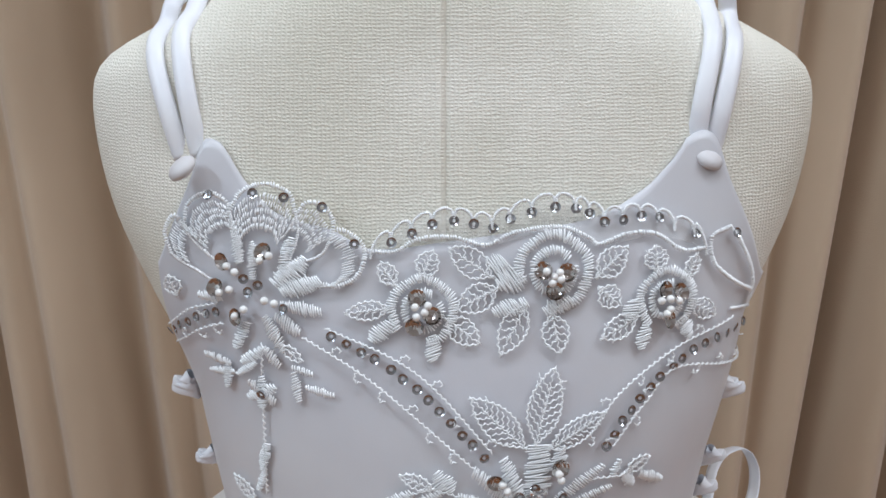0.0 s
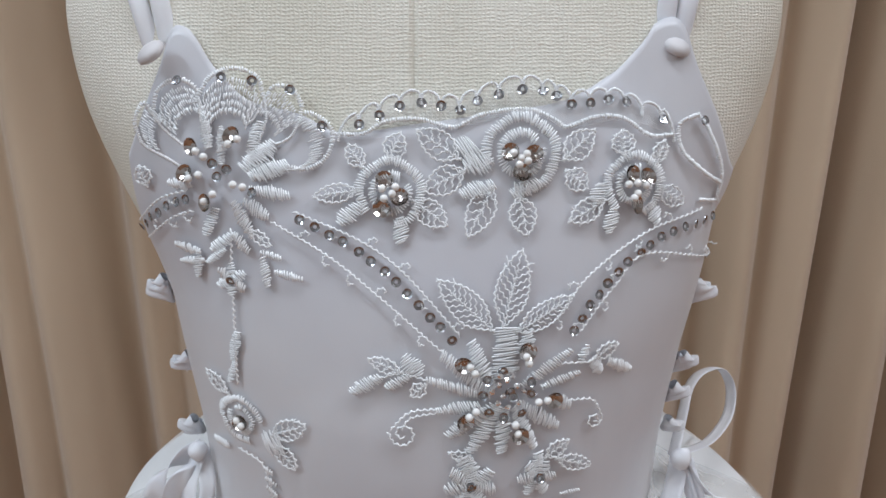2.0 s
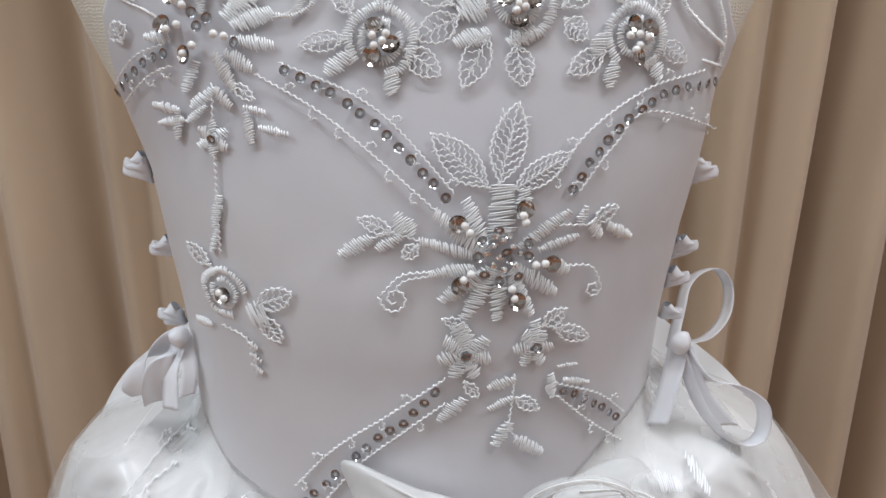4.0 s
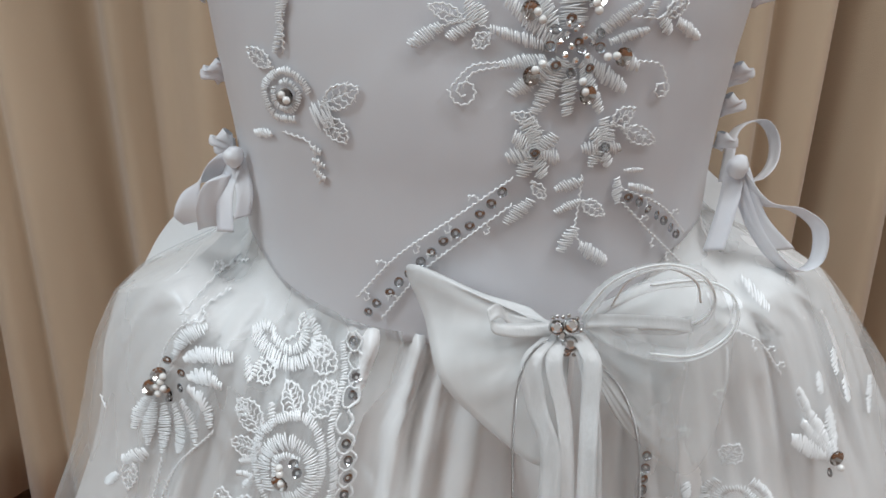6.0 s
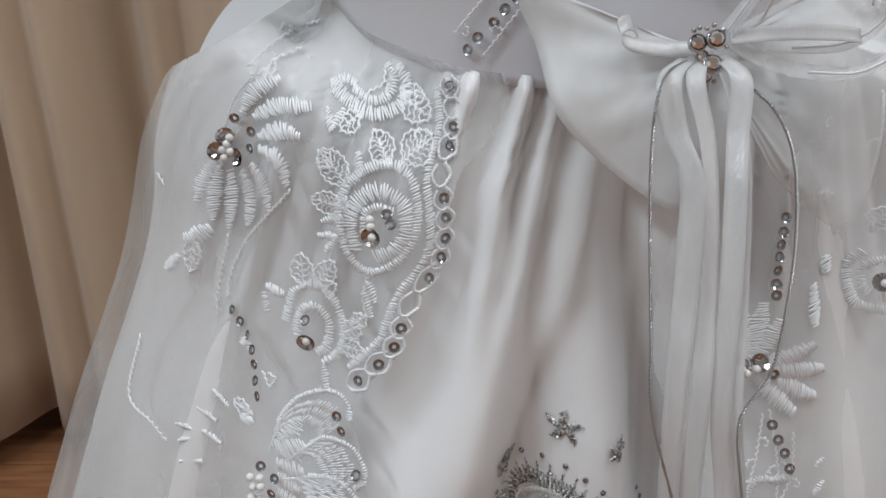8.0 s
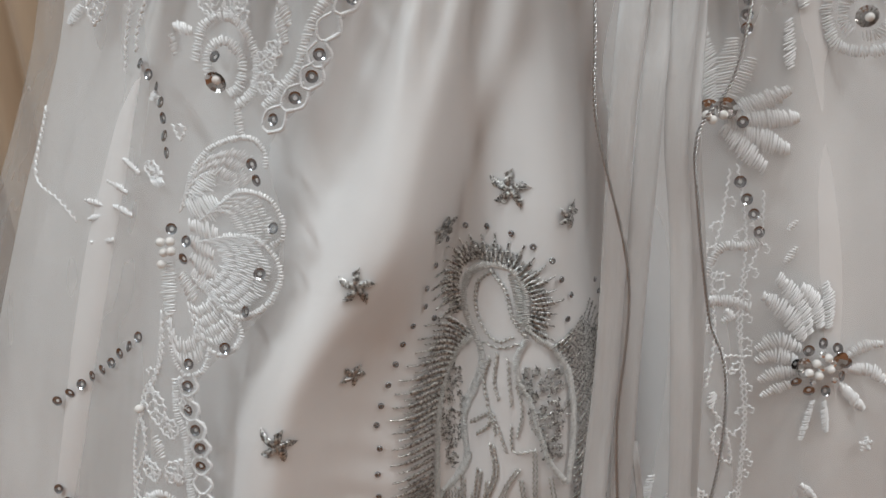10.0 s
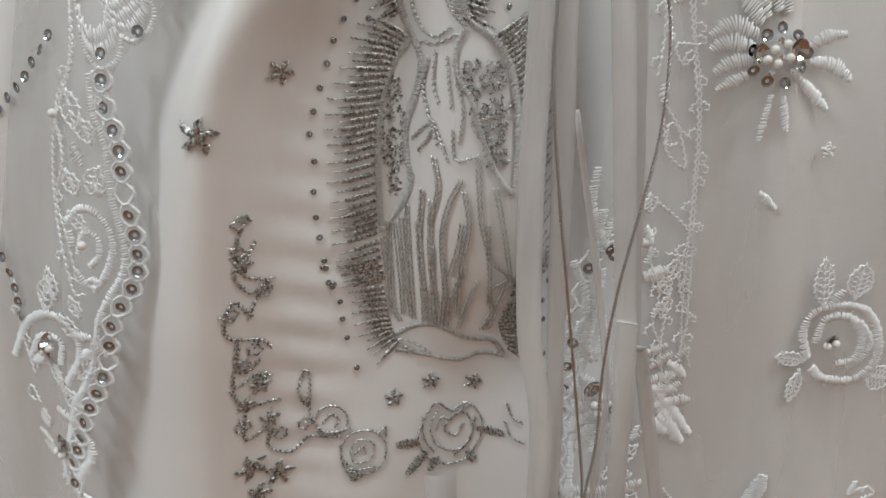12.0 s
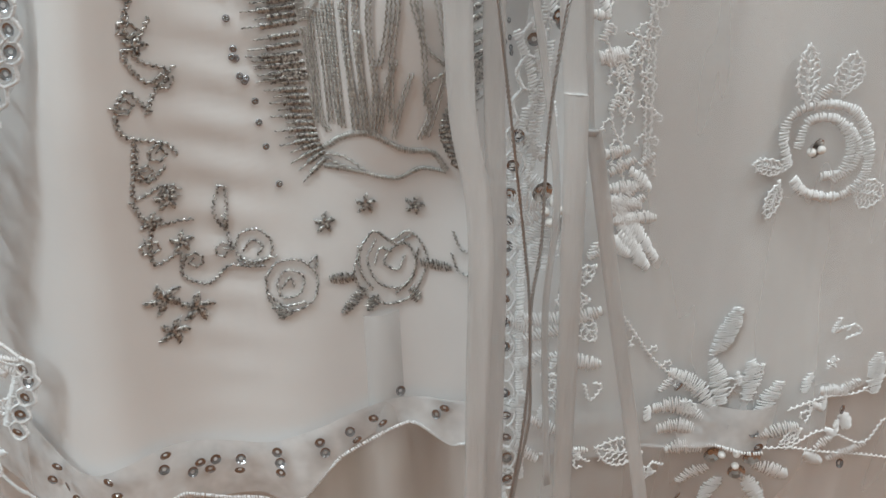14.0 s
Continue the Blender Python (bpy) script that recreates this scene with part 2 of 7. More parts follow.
def skirt_half(x_seam, z, side):
    """Half-width of the skirt at height z, drawn in to the bodice at the seam."""
    k = ease((waist(x_seam) - z) / 0.045)
    return 0.107 + (curve(z, side) - 0.107) * k



# ---- mesh tools ----
def mesh(name, verts, faces, mat, smooth=True):
    me = bpy.data.meshes.new(name)
    me.from_pydata([tuple(v) for v in verts], [], faces)
    me.validate()
    me.materials.append(mat)
    if smooth:
        me.polygons.foreach_set("use_smooth", [True] * len(me.polygons))
    me.update()
    return me


def part(name, me, parent, label=""):
    ob = new(name, me)
    ob.parent = parent
    if label:
        ob["label"] = label
    return ob


def grid(rows, closed=False):
    """Verts and quads from rows of points of one length."""
    n = len(rows[0])
    verts = [p for row in rows for p in row]
    faces = []
    for i in range(len(rows) - 1):
        for j in range(n if closed else n - 1):
            k = (j + 1) % n
            faces.append((i * n + j, i * n + k, (i + 1) * n + k, (i + 1) * n + j))
    return verts, faces


def thick(ob, depth, offset=1.0):
    mod = ob.modifiers.new("thickness", "SOLIDIFY")
    mod.thickness, mod.offset = depth, offset
    return ob


def box(x0, x1, y0, y1, z0, z1):
    v = [(x, y, z) for x in (x0, x1) for y in (y0, y1) for z in (z0, z1)]
    return v, [(0, 1, 3, 2), (4, 6, 7, 5), (0, 4, 5, 1), (2, 3, 7, 6), (0, 2, 6, 4), (1, 5, 7, 3)]


def ring_point(phi, cx, cy, a, b, n):
    s, c = math.sin(phi), math.cos(phi)
    return cx + a * math.copysign(abs(s) ** (2 / n), s), cy - b * math.copysign(abs(c) ** (2 / n), c)


def smooth_path(points, steps=10):
    """Catmull-Rom through a few points of any dimension."""
    pts = [Vector(p) for p in points]
    if len(pts) < 3:
        return [pts[0].lerp(pts[-1], i / steps) for i in range(steps + 1)]
    ext = [2 * pts[0] - pts[1]] + pts + [2 * pts[-1] - pts[-2]]
    out = []
    for a, b, c, d in zip(ext, ext[1:], ext[2:], ext[3:]):
        for i in range(steps):
            t = i / steps
            out.append(0.5 * ((2 * b) + (c - a) * t + (2 * a - 5 * b + 4 * c - d) * t * t + (3 * b - a - 3 * c + d) * t ** 3))
    return out + [pts[-1]]


def tube(points, radius, sides=8, flat=1.0, steps=8):
    """A round or flattened cord through points in space."""
    path = smooth_path(points, steps)
    rows = []
    for i, p in enumerate(path):
        d = (path[min(i + 1, len(path) - 1)] - path[max(i - 1, 0)]).normalized()
        side = d.cross(Vector((0, -1, 0)))
        side = side.normalized() if side.length > 1e-3 else Vector((1, 0, 0))
        up = side.cross(d)
        r = radius(i / (len(path) - 1)) if callable(radius) else radius
        rows.append([p + r * (math.cos(q) * side + flat * math.sin(q) * up) for q in (2 * math.pi * k / sides for k in range(sides))])
    verts, faces = grid(rows, True)
    n = len(verts)
    return verts, faces + [tuple(range(sides))[::-1], tuple(range(n - sides, n))]


def strip(points, width, across, steps=10, cup=0.0):
    """A flat ribbon through points in space; across: its width's direction at each point (one, or a list)."""
    path = smooth_path(points, steps)
    ways = smooth_path(across, max(1, len(path) // max(1, len(across) - 1))) if isinstance(across, list) else None
    rows = []
    for i, p in enumerate(path):
        f = i / (len(path) - 1)
        w = Vector(ways[min(int(f * (len(ways) - 1)), len(ways) - 1)]) if ways else Vector(across)
        w.normalize()
        d = (path[min(i + 1, len(path) - 1)] - path[max(i - 1, 0)]).normalized()
        nrm = w.cross(d)
        rows.append([p + width * (k / 4 - 0.5) * w + cup * (1 - (k / 2 - 1) ** 2) * nrm for k in range(5)])
    return grid(rows)


# ---- the room ----
def slab(name, x0, x1, y0, y1, z0, z1, mat):
    v, f = box(x0, x1, y0, y1, z0, z1)
    return tagged(new(name, mesh(name, v, f, mat, False)), kind="structure")


# walls and ceiling added out of sight to close the room and bounce light
slab("wall_back", -2.6, 2.6, 1.25, 1.35, 0, 2.7, WALL)
slab("wall_front", -2.6, 2.6, -2.6, -2.5, 0, 2.7, WALL)
slab("wall_left", -2.7, -2.6, -2.6, 1.35, 0, 2.7, WALL)
slab("wall_right", 2.6, 2.7, -2.6, 1.35, 0, 2.7, WALL)
slab("ceiling", -2.7, 2.7, -2.6, 1.35, 2.7, 2.8, CEILING)
floor = slab("floor", -2.7, 2.7, -2.6, 1.35, -0.1, -0.012, WOOD)
BOARD = mesh("plank", *box(-1.299, 1.299, -0.061, 0.061, -0.012, 0.0), WOOD, False)
for row in range(31):
    for end in (-1, 1):
        part("plank", BOARD, floor).location = (end * 1.3, -2.44 + 0.1235 * row, 0)


def curtain(x0, x1, seed, folds):
    """A hanging panel with deep soft pleats; folds: (x, width, depth) of each valley."""
    rng = random.Random(seed)
    rows = []
    for i in range(25):
        z = 0.055 + 2.646 * i / 24
        row = []
        for j in range(161):
            x = x0 + (x1 - x0) * j / 160
            y = 0.94 + 0.010 * math.sin(x * 38 + seed) + 0.006 * math.sin(x * 71 + 0.3 * z)
            for fx, w, dep in folds:
                shift = 0.012 * math.sin(2.1 * z + fx * 9)
                y += 1.5 * dep * math.exp(-((x - fx - shift) / w) ** 2)
            y -= 0.02 * (1 - z / 2.6) * math.sin(x * 24)
            row.append((x, y, z))
        rows.append(row)
    v, f = grid(rows)
    ob = new("curtain", mesh("curtain", v, f, CURTAIN))
    thick(ob, 0.003)
    return tagged(ob, "beige heavy cloth curtain with deep soft pleats behind the dress form", "curtain", "curtains behind the form")


curtain(-1.9, -0.715, 1, [(-1.75, 0.05, 0.10), (-1.5, 0.06, 0.09), (-1.25, 0.04, 0.11), (-1.0, 0.05, 0.10), (-0.80, 0.04, 0.08)])
curtain(-0.725, 0.0, 2, [(-0.655, 0.03, 0.06), (-0.565, 0.018, 0.025), (-0.445, 0.042, 0.085), (-0.36, 0.02, 0.03), (-0.2, 0.05, 0.09), (0.0, 0.04, 0.1)])
curtain(-0.01, 0.725, 3, [(0.005, 0.03, 0.1), (0.2, 0.05, 0.09), (0.37, 0.03, 0.05), (0.455, 0.016, 0.02), (0.545, 0.03, 0.075), (0.66, 0.03, 0.06)])
curtain(0.715, 1.9, 4, [(0.80, 0.05, 0.1), (1.05, 0.05, 0.10), (1.3, 0.05, 0.11), (1.55, 0.05, 0.10), (1.8, 0.05, 0.09)])


# ---- the dress form ----
def dress_form():
    around = sorted([2 * math.pi * j / 180 - math.pi for j in range(180)] + [-0.035 + 0.05 * j / 49 for j in range(50)])
    count = len(around)
    rows = []
    for i in range(110):
        z = 0.58 + (1.12 - 0.58) * i / 109
        a, f, n = curve(z, FORM_HALF), curve(z, FORM_FRONT), curve(z, FORM_POWER)
        row = []
        for phi in around:
            x, y = ring_point(phi, FX, FY, a, FY - f, n)
            if abs(phi) < 1:
                y += 0.0013 * math.exp(-((x - 0.001) / 0.0008) ** 2) - 0.0005 * math.exp(-((x + 0.0015) / 0.0015) ** 2)
            row.append((x, y, z))
        rows.append(row)
    v, f = grid(rows, True)
    for z, r in ((0.58, 0.0),):
        v.append((0.004, 0.338, z))
        f += [((k + 1) % count, k, len(v) - 1) for k in range(count)]
    v.append((0.004, 0.338, 1.12))
    f += [(109 * count + k, 109 * count + (k + 1) % count, len(v) - 1) for k in range(count)]
    # its pole and round foot
    for profile in (((0.58, 0.016), (0.03, 0.016), (0.028, 0.03), (0.02, 0.13), (0.006, 0.15), (0.0, 0.15)),):
        base = len(v)
        for z, r in profile:
            v += [(0.004 + r * math.cos(q), 0.338 + r * math.sin(q), z) for q in (2 * math.pi * k / 24 for k in range(24))]
        for i in range(len(profile) - 1):
            f += [(base + i * 24 + k, base + i * 24 + (k + 1) % 24, base + (i + 1) * 24 + (k + 1) % 24, base + (i + 1) * 24 + k) for k in range(24)]
    ob = new("dress_form", mesh("dress_form", v, f, CANVAS))
    return tagged(ob, "cream canvas child-size dress form with a centre seam", "dress form")


dress_form()

# ---- the dress ----
dress = new("dress")
dress.location = (0, 0, 0)
tagged(dress, "white satin christening dress with organza overskirt, embroidery, sequins and pearls", "dress")


def neckline(x):
    """Height of the bodice's top edge at x."""
    return curve(x, ((-0.130, 0.872), (-0.116, 0.885), (-0.104, 0.915), (-0.098, 0.931), (-0.0916, 0.932), (-0.0875, 0.928), (-0.0835, 0.922), (-0.079, 0.917), (-0.066, 0.907), (-0.045, 0.902), (-0.03, 0.896), (0.0, 0.899), (0.03, 0.903), (0.055, 0.907), (0.0756, 0.9167), (0.0824, 0.9224), (0.0881, 0.928), (0.0927, 0.934), (0.1034, 0.9335), (0.1113, 0.915), (0.118, 0.90), (0.126, 0.881), (0.14, 0.872)))


def bodice_front():
    rows = []
    for i in range(61):
        row = []
        for j in range(121):
            u = math.sin((j / 120 - 0.5) * math.pi) * 0.9985
            x = CX + 0.112 * u
            lo, hi = waist(x) - 0.004, neckline(CX + 0.123 * u)
            z = lo + (hi - lo) * i / 60
            x = curve(z, ((0.80, CX), (0.86, CX + 0.0028))) + curve(z, BODICE_HALF) * u
            puff = 0.0003 * math.sin(40 * x + 60 * z) * math.sin(33 * z)
            row.append((x, bodice(x, z) + 0.0010 - puff, z))
        rows.append(row)
    v, f = grid(rows)
    return thick(part("bodice", mesh("bodice", v, f, SHADED_BODICE_SATIN), dress, "smooth white satin bodice"), 0.0008, 0)


bodice_front()


def bodice_back():
    rows = []
    for i in range(20):
        z = 0.70 + 0.16 * i / 19
        a = curve(z, BODICE_HALF) - 0.003
        row = []
        for j in range(61):
            phi = math.pi * (0.5 + j / 60)
            x, y = ring_point(phi, CX, CY + 0.004, a, 0.09, 2.4)
            row.append((x, y, z))
        rows.append(row)
    v, f = grid(rows)
    part("bodice_back", mesh("bodice_back", v, f, SHADED_BODICE_SATIN), dress)


bodice_back()


def skirt_ring(surface, z0, z1, nz, phis, draw_in=0.0):
    """Rows of points round the skirt between two heights; phis: angles from the front (0) to the back (pi)."""
    rows = []
    for i in range(nz):
        row = []
        for phi in phis:
            s, c = math.sin(phi), math.cos(phi)
            f = i / (nz - 1)
            zz0 = z0(phi) if callable(z0) else z0
            side = SKIRT_LEFT if s < 0 else SKIRT_RIGHT
            u = math.copysign(abs(s) ** (2 / 2.3), s)
            x = CX + 0.109 * u
            zz1 = (waist(x) if abs(phi) < 1.7 else 0.742) if z1 is None else z1
            z = zz0 + (zz1 - zz0) * f
            x = CX + (skirt_half(CX + 0.109 * u, z, side) if z1 is None and abs(phi) < 1.7 else curve(z, side)) * u
            if c >= 0:
                y = surface(x, z)
            else:
                y = CY + (0.5 * (CY - curve(z, SKIRT_FRONT)) + 0.06) * abs(c) ** (2 / 2.3) + 0.006 * math.sin(9 * phi) * abs(c)
            x = CX + (x - CX) * (1 - draw_in * abs(u) ** 3 * ease((0.71 - z) / 0.08))
            row.append((x, y, z))
        rows.append(row)
    return rows


FULL = [2 * math.pi * j / 360 - math.pi for j in range(361)]
DENSE = [2 * math.pi * j / 900 - math.pi for j in range(901)]


SATIN_HEM = ((-0.16, 0.318), (-0.12, 0.311), (-0.085, 0.313), (-0.05, 0.308), (-0.03, 0.315), (-0.01, 0.3215), (0.02, 0.318), (0.06, 0.314))


def satin_skirt():
    v, f = grid(skirt_ring(satin, lambda p: curve(0.3 * math.sin(p), SATIN_HEM) if abs(p) < 1.5 else 0.315, None, 170, FULL, 0.05))
    part("satin_underskirt", mesh("satin_underskirt", v, f, SKIRT_SATIN), dress, "glossy white satin underskirt in soft folds")


satin_skirt()


def petticoat():
    rows = skirt_ring(lambda x, z: skirt_base(x, z)[0] + 0.016 + 0.006 * math.sin(75 * x) + 0.003 * math.sin(190 * x), 0.17, 0.36, 8, DENSE)
    v, f = grid(rows)
    part("petticoat", mesh("petticoat", v, f, TULLE), dress, "sheer white tulle petticoat below the hem")


petticoat()


# ---- needlework ----
class Sew:
    """Raised stitches on a surface, gathered into one motif's mesh."""

    def __init__(self, surface, lift=0.0008, seed=1):
        self.s, self.lift, self.v, self.f, self.rng = surface, lift, [], [], random.Random(seed)

    def normal(self, x, z):
        e = 0.0015
        sx = (self.s(x + e, z) - self.s(x - e, z)) / (2 * e)
        sz = (self.s(x, z + e) - self.s(x, z - e)) / (2 * e)
        k = 1 / math.sqrt(1 + sx * sx + sz * sz)
        return sx * k, -k, sz * k

    def point(self, x, z, h=0.0, n=None):
        n = n or self.normal(x, z)
        h += self.lift
        return x + n[0] * h, self.s(x, z) + n[1] * h, z + n[2] * h

    def stitch(self, a, b, r=0.00024, h=0.0006):
        """One thread from a to b, arched over the cloth."""
        ax, az = a
        bx, bz = b
        dx, dz = bx - ax, bz - az
        d = math.hypot(dx, dz)
        if d < 1e-5:
            return
        sx, sz = -dz / d * r, dx / d * r
        n = self.normal(0.5 * (ax + bx), 0.5 * (az + bz))
        k = len(self.v)
        for t, up, w in ((0.0, 0.0, 0.5), (0.22, 0.8, 1.0), (0.5, 1.0, 1.0), (0.78, 0.8, 1.0), (1.0, 0.0, 0.5)):
            x, z = ax + dx * t, az + dz * t
            self.v.append(self.point(x + sx * w, z + sz * w, h * up - r * 0.8, n))
            self.v.append(self.point(x, z, h * up + r, n))
            self.v.append(self.point(x - sx * w, z - sz * w, h * up - r * 0.8, n))
        for i in range(4):
            j = k + 3 * i
            self.f += [(j, j + 1, j + 4, j + 3), (j + 1, j + 2, j + 5, j + 4)]

    def along(self, pts, step):
        """Evenly spaced places and directions along a smooth line."""
        path = smooth_path(pts, 14)
        out, left = [], 0.0
        for p, q in zip(path, path[1:]):
            d = (q - p).length
            if d < 1e-9:
                continue
            while left < d:
                m = p.lerp(q, left / d)
                out.append((m.x, m.y, (q.x - p.x) / d, (q.y - p.y) / d))
                left += step
            left -= d
        return out

    def band(self, pts, width, step=0.00092, taper=0.0, slant=0.2, r=0.00034, h=0.00055):
        """Close satin stitches across a line."""
        rows = self.along(pts, step)
        for i, (x, z, dx, dz) in enumerate(rows):
            f = i / max(1, len(rows) - 1)
            w = width * (1 - taper + taper * math.sin(math.pi * min(1, max(0.04, f)))) * self.rng.uniform(0.39, 0.57)
            k = (slant + self.rng.uniform(-0.14, 0.14)) * w
            x, z = x + dx * step * self.rng.uniform(-0.2, 0.2), z + dz * step * self.rng.uniform(-0.2, 0.2)
            self.stitch((x - dz * w - dx * k, z + dx * w - dz * k), (x + dz * w + dx * k, z - dx * w + dz * k), r * self.rng.uniform(0.85, 1.15), h)

    def chain(self, pts, step=0.0012, r=0.00030, width=0.0005):
        """A twisted line of short overlapping stitches."""
        for i, (x, z, dx, dz) in enumerate(self.along(pts, step)):
            s = width if i % 2 else -width
            self.stitch((x - dx * step * 0.8 - dz * s, z - dz * step * 0.8 + dx * s), (x + dx * step * 0.8 + dz * s, z + dz * step * 0.8 - dx * s), r, 0.00045)

    def full_leaf(self, a, b, width):
        self.band([a, b], 1.08 * width, taper=0.42, slant=0.3)

    def open_leaf(self, a, b, width, bars=5):
        """An outlined leaf with a midrib and slanting ribs."""
        (ax, az), (bx, bz) = a, b
        dx, dz = bx - ax, bz - az
        sx, sz = -dz, dx
        d = math.hypot(dx, dz)
        k = 0.5 * width / d

        def at(t, s):
            return ax + dx * t + sx * s * k, az + dz * t + sz * s * k
        for side in (-1, 1):
            self.chain([a, at(0.3, side * 0.9), at(0.6, side * 0.95), at(0.85, side * 0.5), b])
            for i in range(bars):
                t = 0.12 + 0.7 * i / bars
                self.chain([at(t, 0), at(t + 0.14, side * 0.8)], r=0.0002)
        self.chain([a, b], r=0.0002)

    def lobe(self, a, b, width, fill=True):
        """A wide outlined petal whose tip is filled with loose parallel stitches."""
        (ax, az), (bx, bz) = a, b
        dx, dz = bx - ax, bz - az
        d = math.hypot(dx, dz)
        k = 0.5 * width / d

        def at(t, s):
            return ax + dx * t - dz * s * k, az + dz * t + dx * s * k
        self.band([at(0.12, -0.12), at(0.42, -0.5), at(0.72, -0.95), at(0.93, -0.75), at(1.0, 0), at(0.93, 0.75), at(0.72, 0.95), at(0.42, 0.5), at(0.12, 0.12)], 0.0019, r=0.00026)
        if fill:
            for row in range(4):
                for i in range(15):
                    s = (i / 14 - 0.5) * 1.7 + self.rng.uniform(-0.05, 0.05)
                    t = 0.96 - 0.25 * s * s * 0.5 - 0.085 * row - self.rng.uniform(0, 0.05)
                    self.stitch(at(t, s), at(t - 0.075, s * 0.98), 0.00023, 0.00045)

    def shell(self, root, outline, near=0.60, far=0.93, rows=3, gap=0.0011, width=0.0019):
        """A scalloped petal: a satin-stitched rim, and rows of loose stitches that run in from it towards the root."""
        self.band(outline, width)
        for i, (x, z, dx, dz) in enumerate(self.along(outline, gap)):
            for row in range(rows):
                a = far - (far - near) * (row + self.rng.uniform(0.0, 0.35)) / rows
                b = a - (far - near) / rows * self.rng.uniform(0.75, 1.1)
                k = self.rng.uniform(-0.0003, 0.0003)
                self.stitch((root[0] + (x - root[0]) * a + k, root[1] + (z - root[1]) * a), (root[0] + (x - root[0]) * b + k, root[1] + (z - root[1]) * b), 0.00024, 0.0005)

    def rose(self, c, r, turn=0.0, gap=60):
        """Two or three broken rings of radial satin stitch."""
        for k, (rad, wid, start) in enumerate(((0.90, 0.30, 0), (0.52, 0.26, 140))):
            pts = []
            for i in range(13):
                q = radians(turn + start + gap / 2 + (360 - gap * (0.5 if k else 1)) * i / 12)
                m = r * rad * (1 + 0.035 * math.sin(5 * q + k))
                pts.append((c[0] + m * math.cos(q), c[1] + m * math.sin(q)))
            self.band(pts, r * wid, slant=0.15)

    def vine(self, pts, side=1, gap=0.012, size=0.0035):
        """A chain-stitched stem with small curled sprigs."""
        self.chain(pts)
        for i, (x, z, dx, dz) in enumerate(self.along(pts, gap)[1:]):
            s = side * (1 if i % 3 else -1)
            nx, nz = -dz * s, dx * s
            self.chain([(x, z), (x + 0.6 * size * nx, z + 0.6 * size * nz), (x + size * (nx + 0.5 * dx), z + size * (nz + 0.5 * dz)), (x + size * (0.55 * nx + 0.8 * dx), z + size * (0.55 * nz + 0.8 * dz))], step=0.0008, r=0.00022)

    def spiral(self, c, r, turn, way=1):
        pts = [(c[0] + r * (1 - 0.07 * i) * math.cos(radians(turn + way * 45 * i)), c[1] + r * (1 - 0.07 * i) * math.sin(radians(turn + way * 45 * i))) for i in range(11)]
        self.chain(pts)

    def small_flower(self, c, r, petals=5, turn=90):
        for i in range(petals):
            q = radians(turn + 360 * i / petals)
            self.full_leaf((c[0] + 0.2 * r * math.cos(q), c[1] + 0.2 * r * math.sin(q)), (c[0] + r * math.cos(q), c[1] + r * math.sin(q)), 0.62 * r)

    def star(self, c, r, turn=90):
        for i in range(5):
            q = radians(turn + 72 * i)
            self.band([c, (c[0] + r * math.cos(q), c[1] + r * math.sin(q))], 0.5 * r, step=0.00045, taper=0.0, slant=0.8, r=0.0002)
            for k in range(5):
                self.stitch((c[0] + 0.1 * r * math.cos(q + 1.2), c[1] + 0.1 * r * math.sin(q + 1.2)), (c[0] + r * (1 - 0.06 * k) * math.cos(q + 0.12 * (k - 2)), c[1] + r * (1 - 0.06 * k) * math.sin(q + 0.12 * (k - 2))), 0.00022, 0.0008)

    def end(self, name, label="", mat=None, parent=None):
        return part(name, mesh(name, self.v, self.f, mat or THREAD), parent or dress, label)


def lathe(profile, n=16):
    v, f = [], []
    for r, h in profile:
        v += [(r * math.cos(q), r * math.sin(q), h) for q in (2 * math.pi * k / n for k in range(n))]
    for i in range(len(profile) - 1):
        f += [(i * n + k, i * n + (k + 1) % n, (i + 1) * n + (k + 1) % n, (i + 1) * n + k) for k in range(n)]
    return v, f


def bead_mesh(r):
    bm = bmesh.new()
    bmesh.ops.create_uvsphere(bm, u_segments=14, v_segments=9, radius=r)
    me = bpy.data.meshes.new("pearl")
    bm.to_mesh(me)
    bm.free()
    me.materials.append(PEARL)
    me.polygons.foreach_set("use_smooth", [True] * len(me.polygons))
    return me


RING = mesh("sequin", *lathe(((0.00068, 0.00012), (0.00072, 0.0003), (0.0013, 0.00032), (0.0019, 0.0006), (0.00192, 0.00045), (0.0013, 0.00012), (0.00068, 0.00012)), 14), SEQUIN, False)
CUP = mesh("large_sequin", *lathe(((0.0002, 0.0002), (0.0012, 0.00025), (0.0024, 0.0009), (0.0034, 0.0018), (0.0034, 0.0016), (0.0012, 0.0), (0.0002, 0.0)), 12), BIG_SEQUIN, False)
BEAD = bead_mesh(0.0015)
tilt_rng = random.Random(7)
CRYSTAL = mesh("crystal", *lathe(((0.0, 0.0014), (0.0007, 0.0013), (0.0013, 0.0005), (0.0013, -0.0003), (0.0, -0.0004)), 7), STONE, False)


def set_on(surface, p, me, name, parent, lift, tilt=10.0):
    """A sequin or bead lying on the cloth at (x, z)."""
    w = Sew(surface, lift)
    n = Vector(w.normal(*p))
    ob = part(name, me, parent)
    q = n.to_track_quat("Z", "Y").to_matrix().to_4x4()
    ob.matrix_local = Matrix.Translation(w.point(*p)) @ q @ pose(0, 0, 0, tilt_rng.uniform(-tilt, tilt), tilt_rng.uniform(-tilt, tilt), tilt_rng.uniform(0, 90))
    return ob


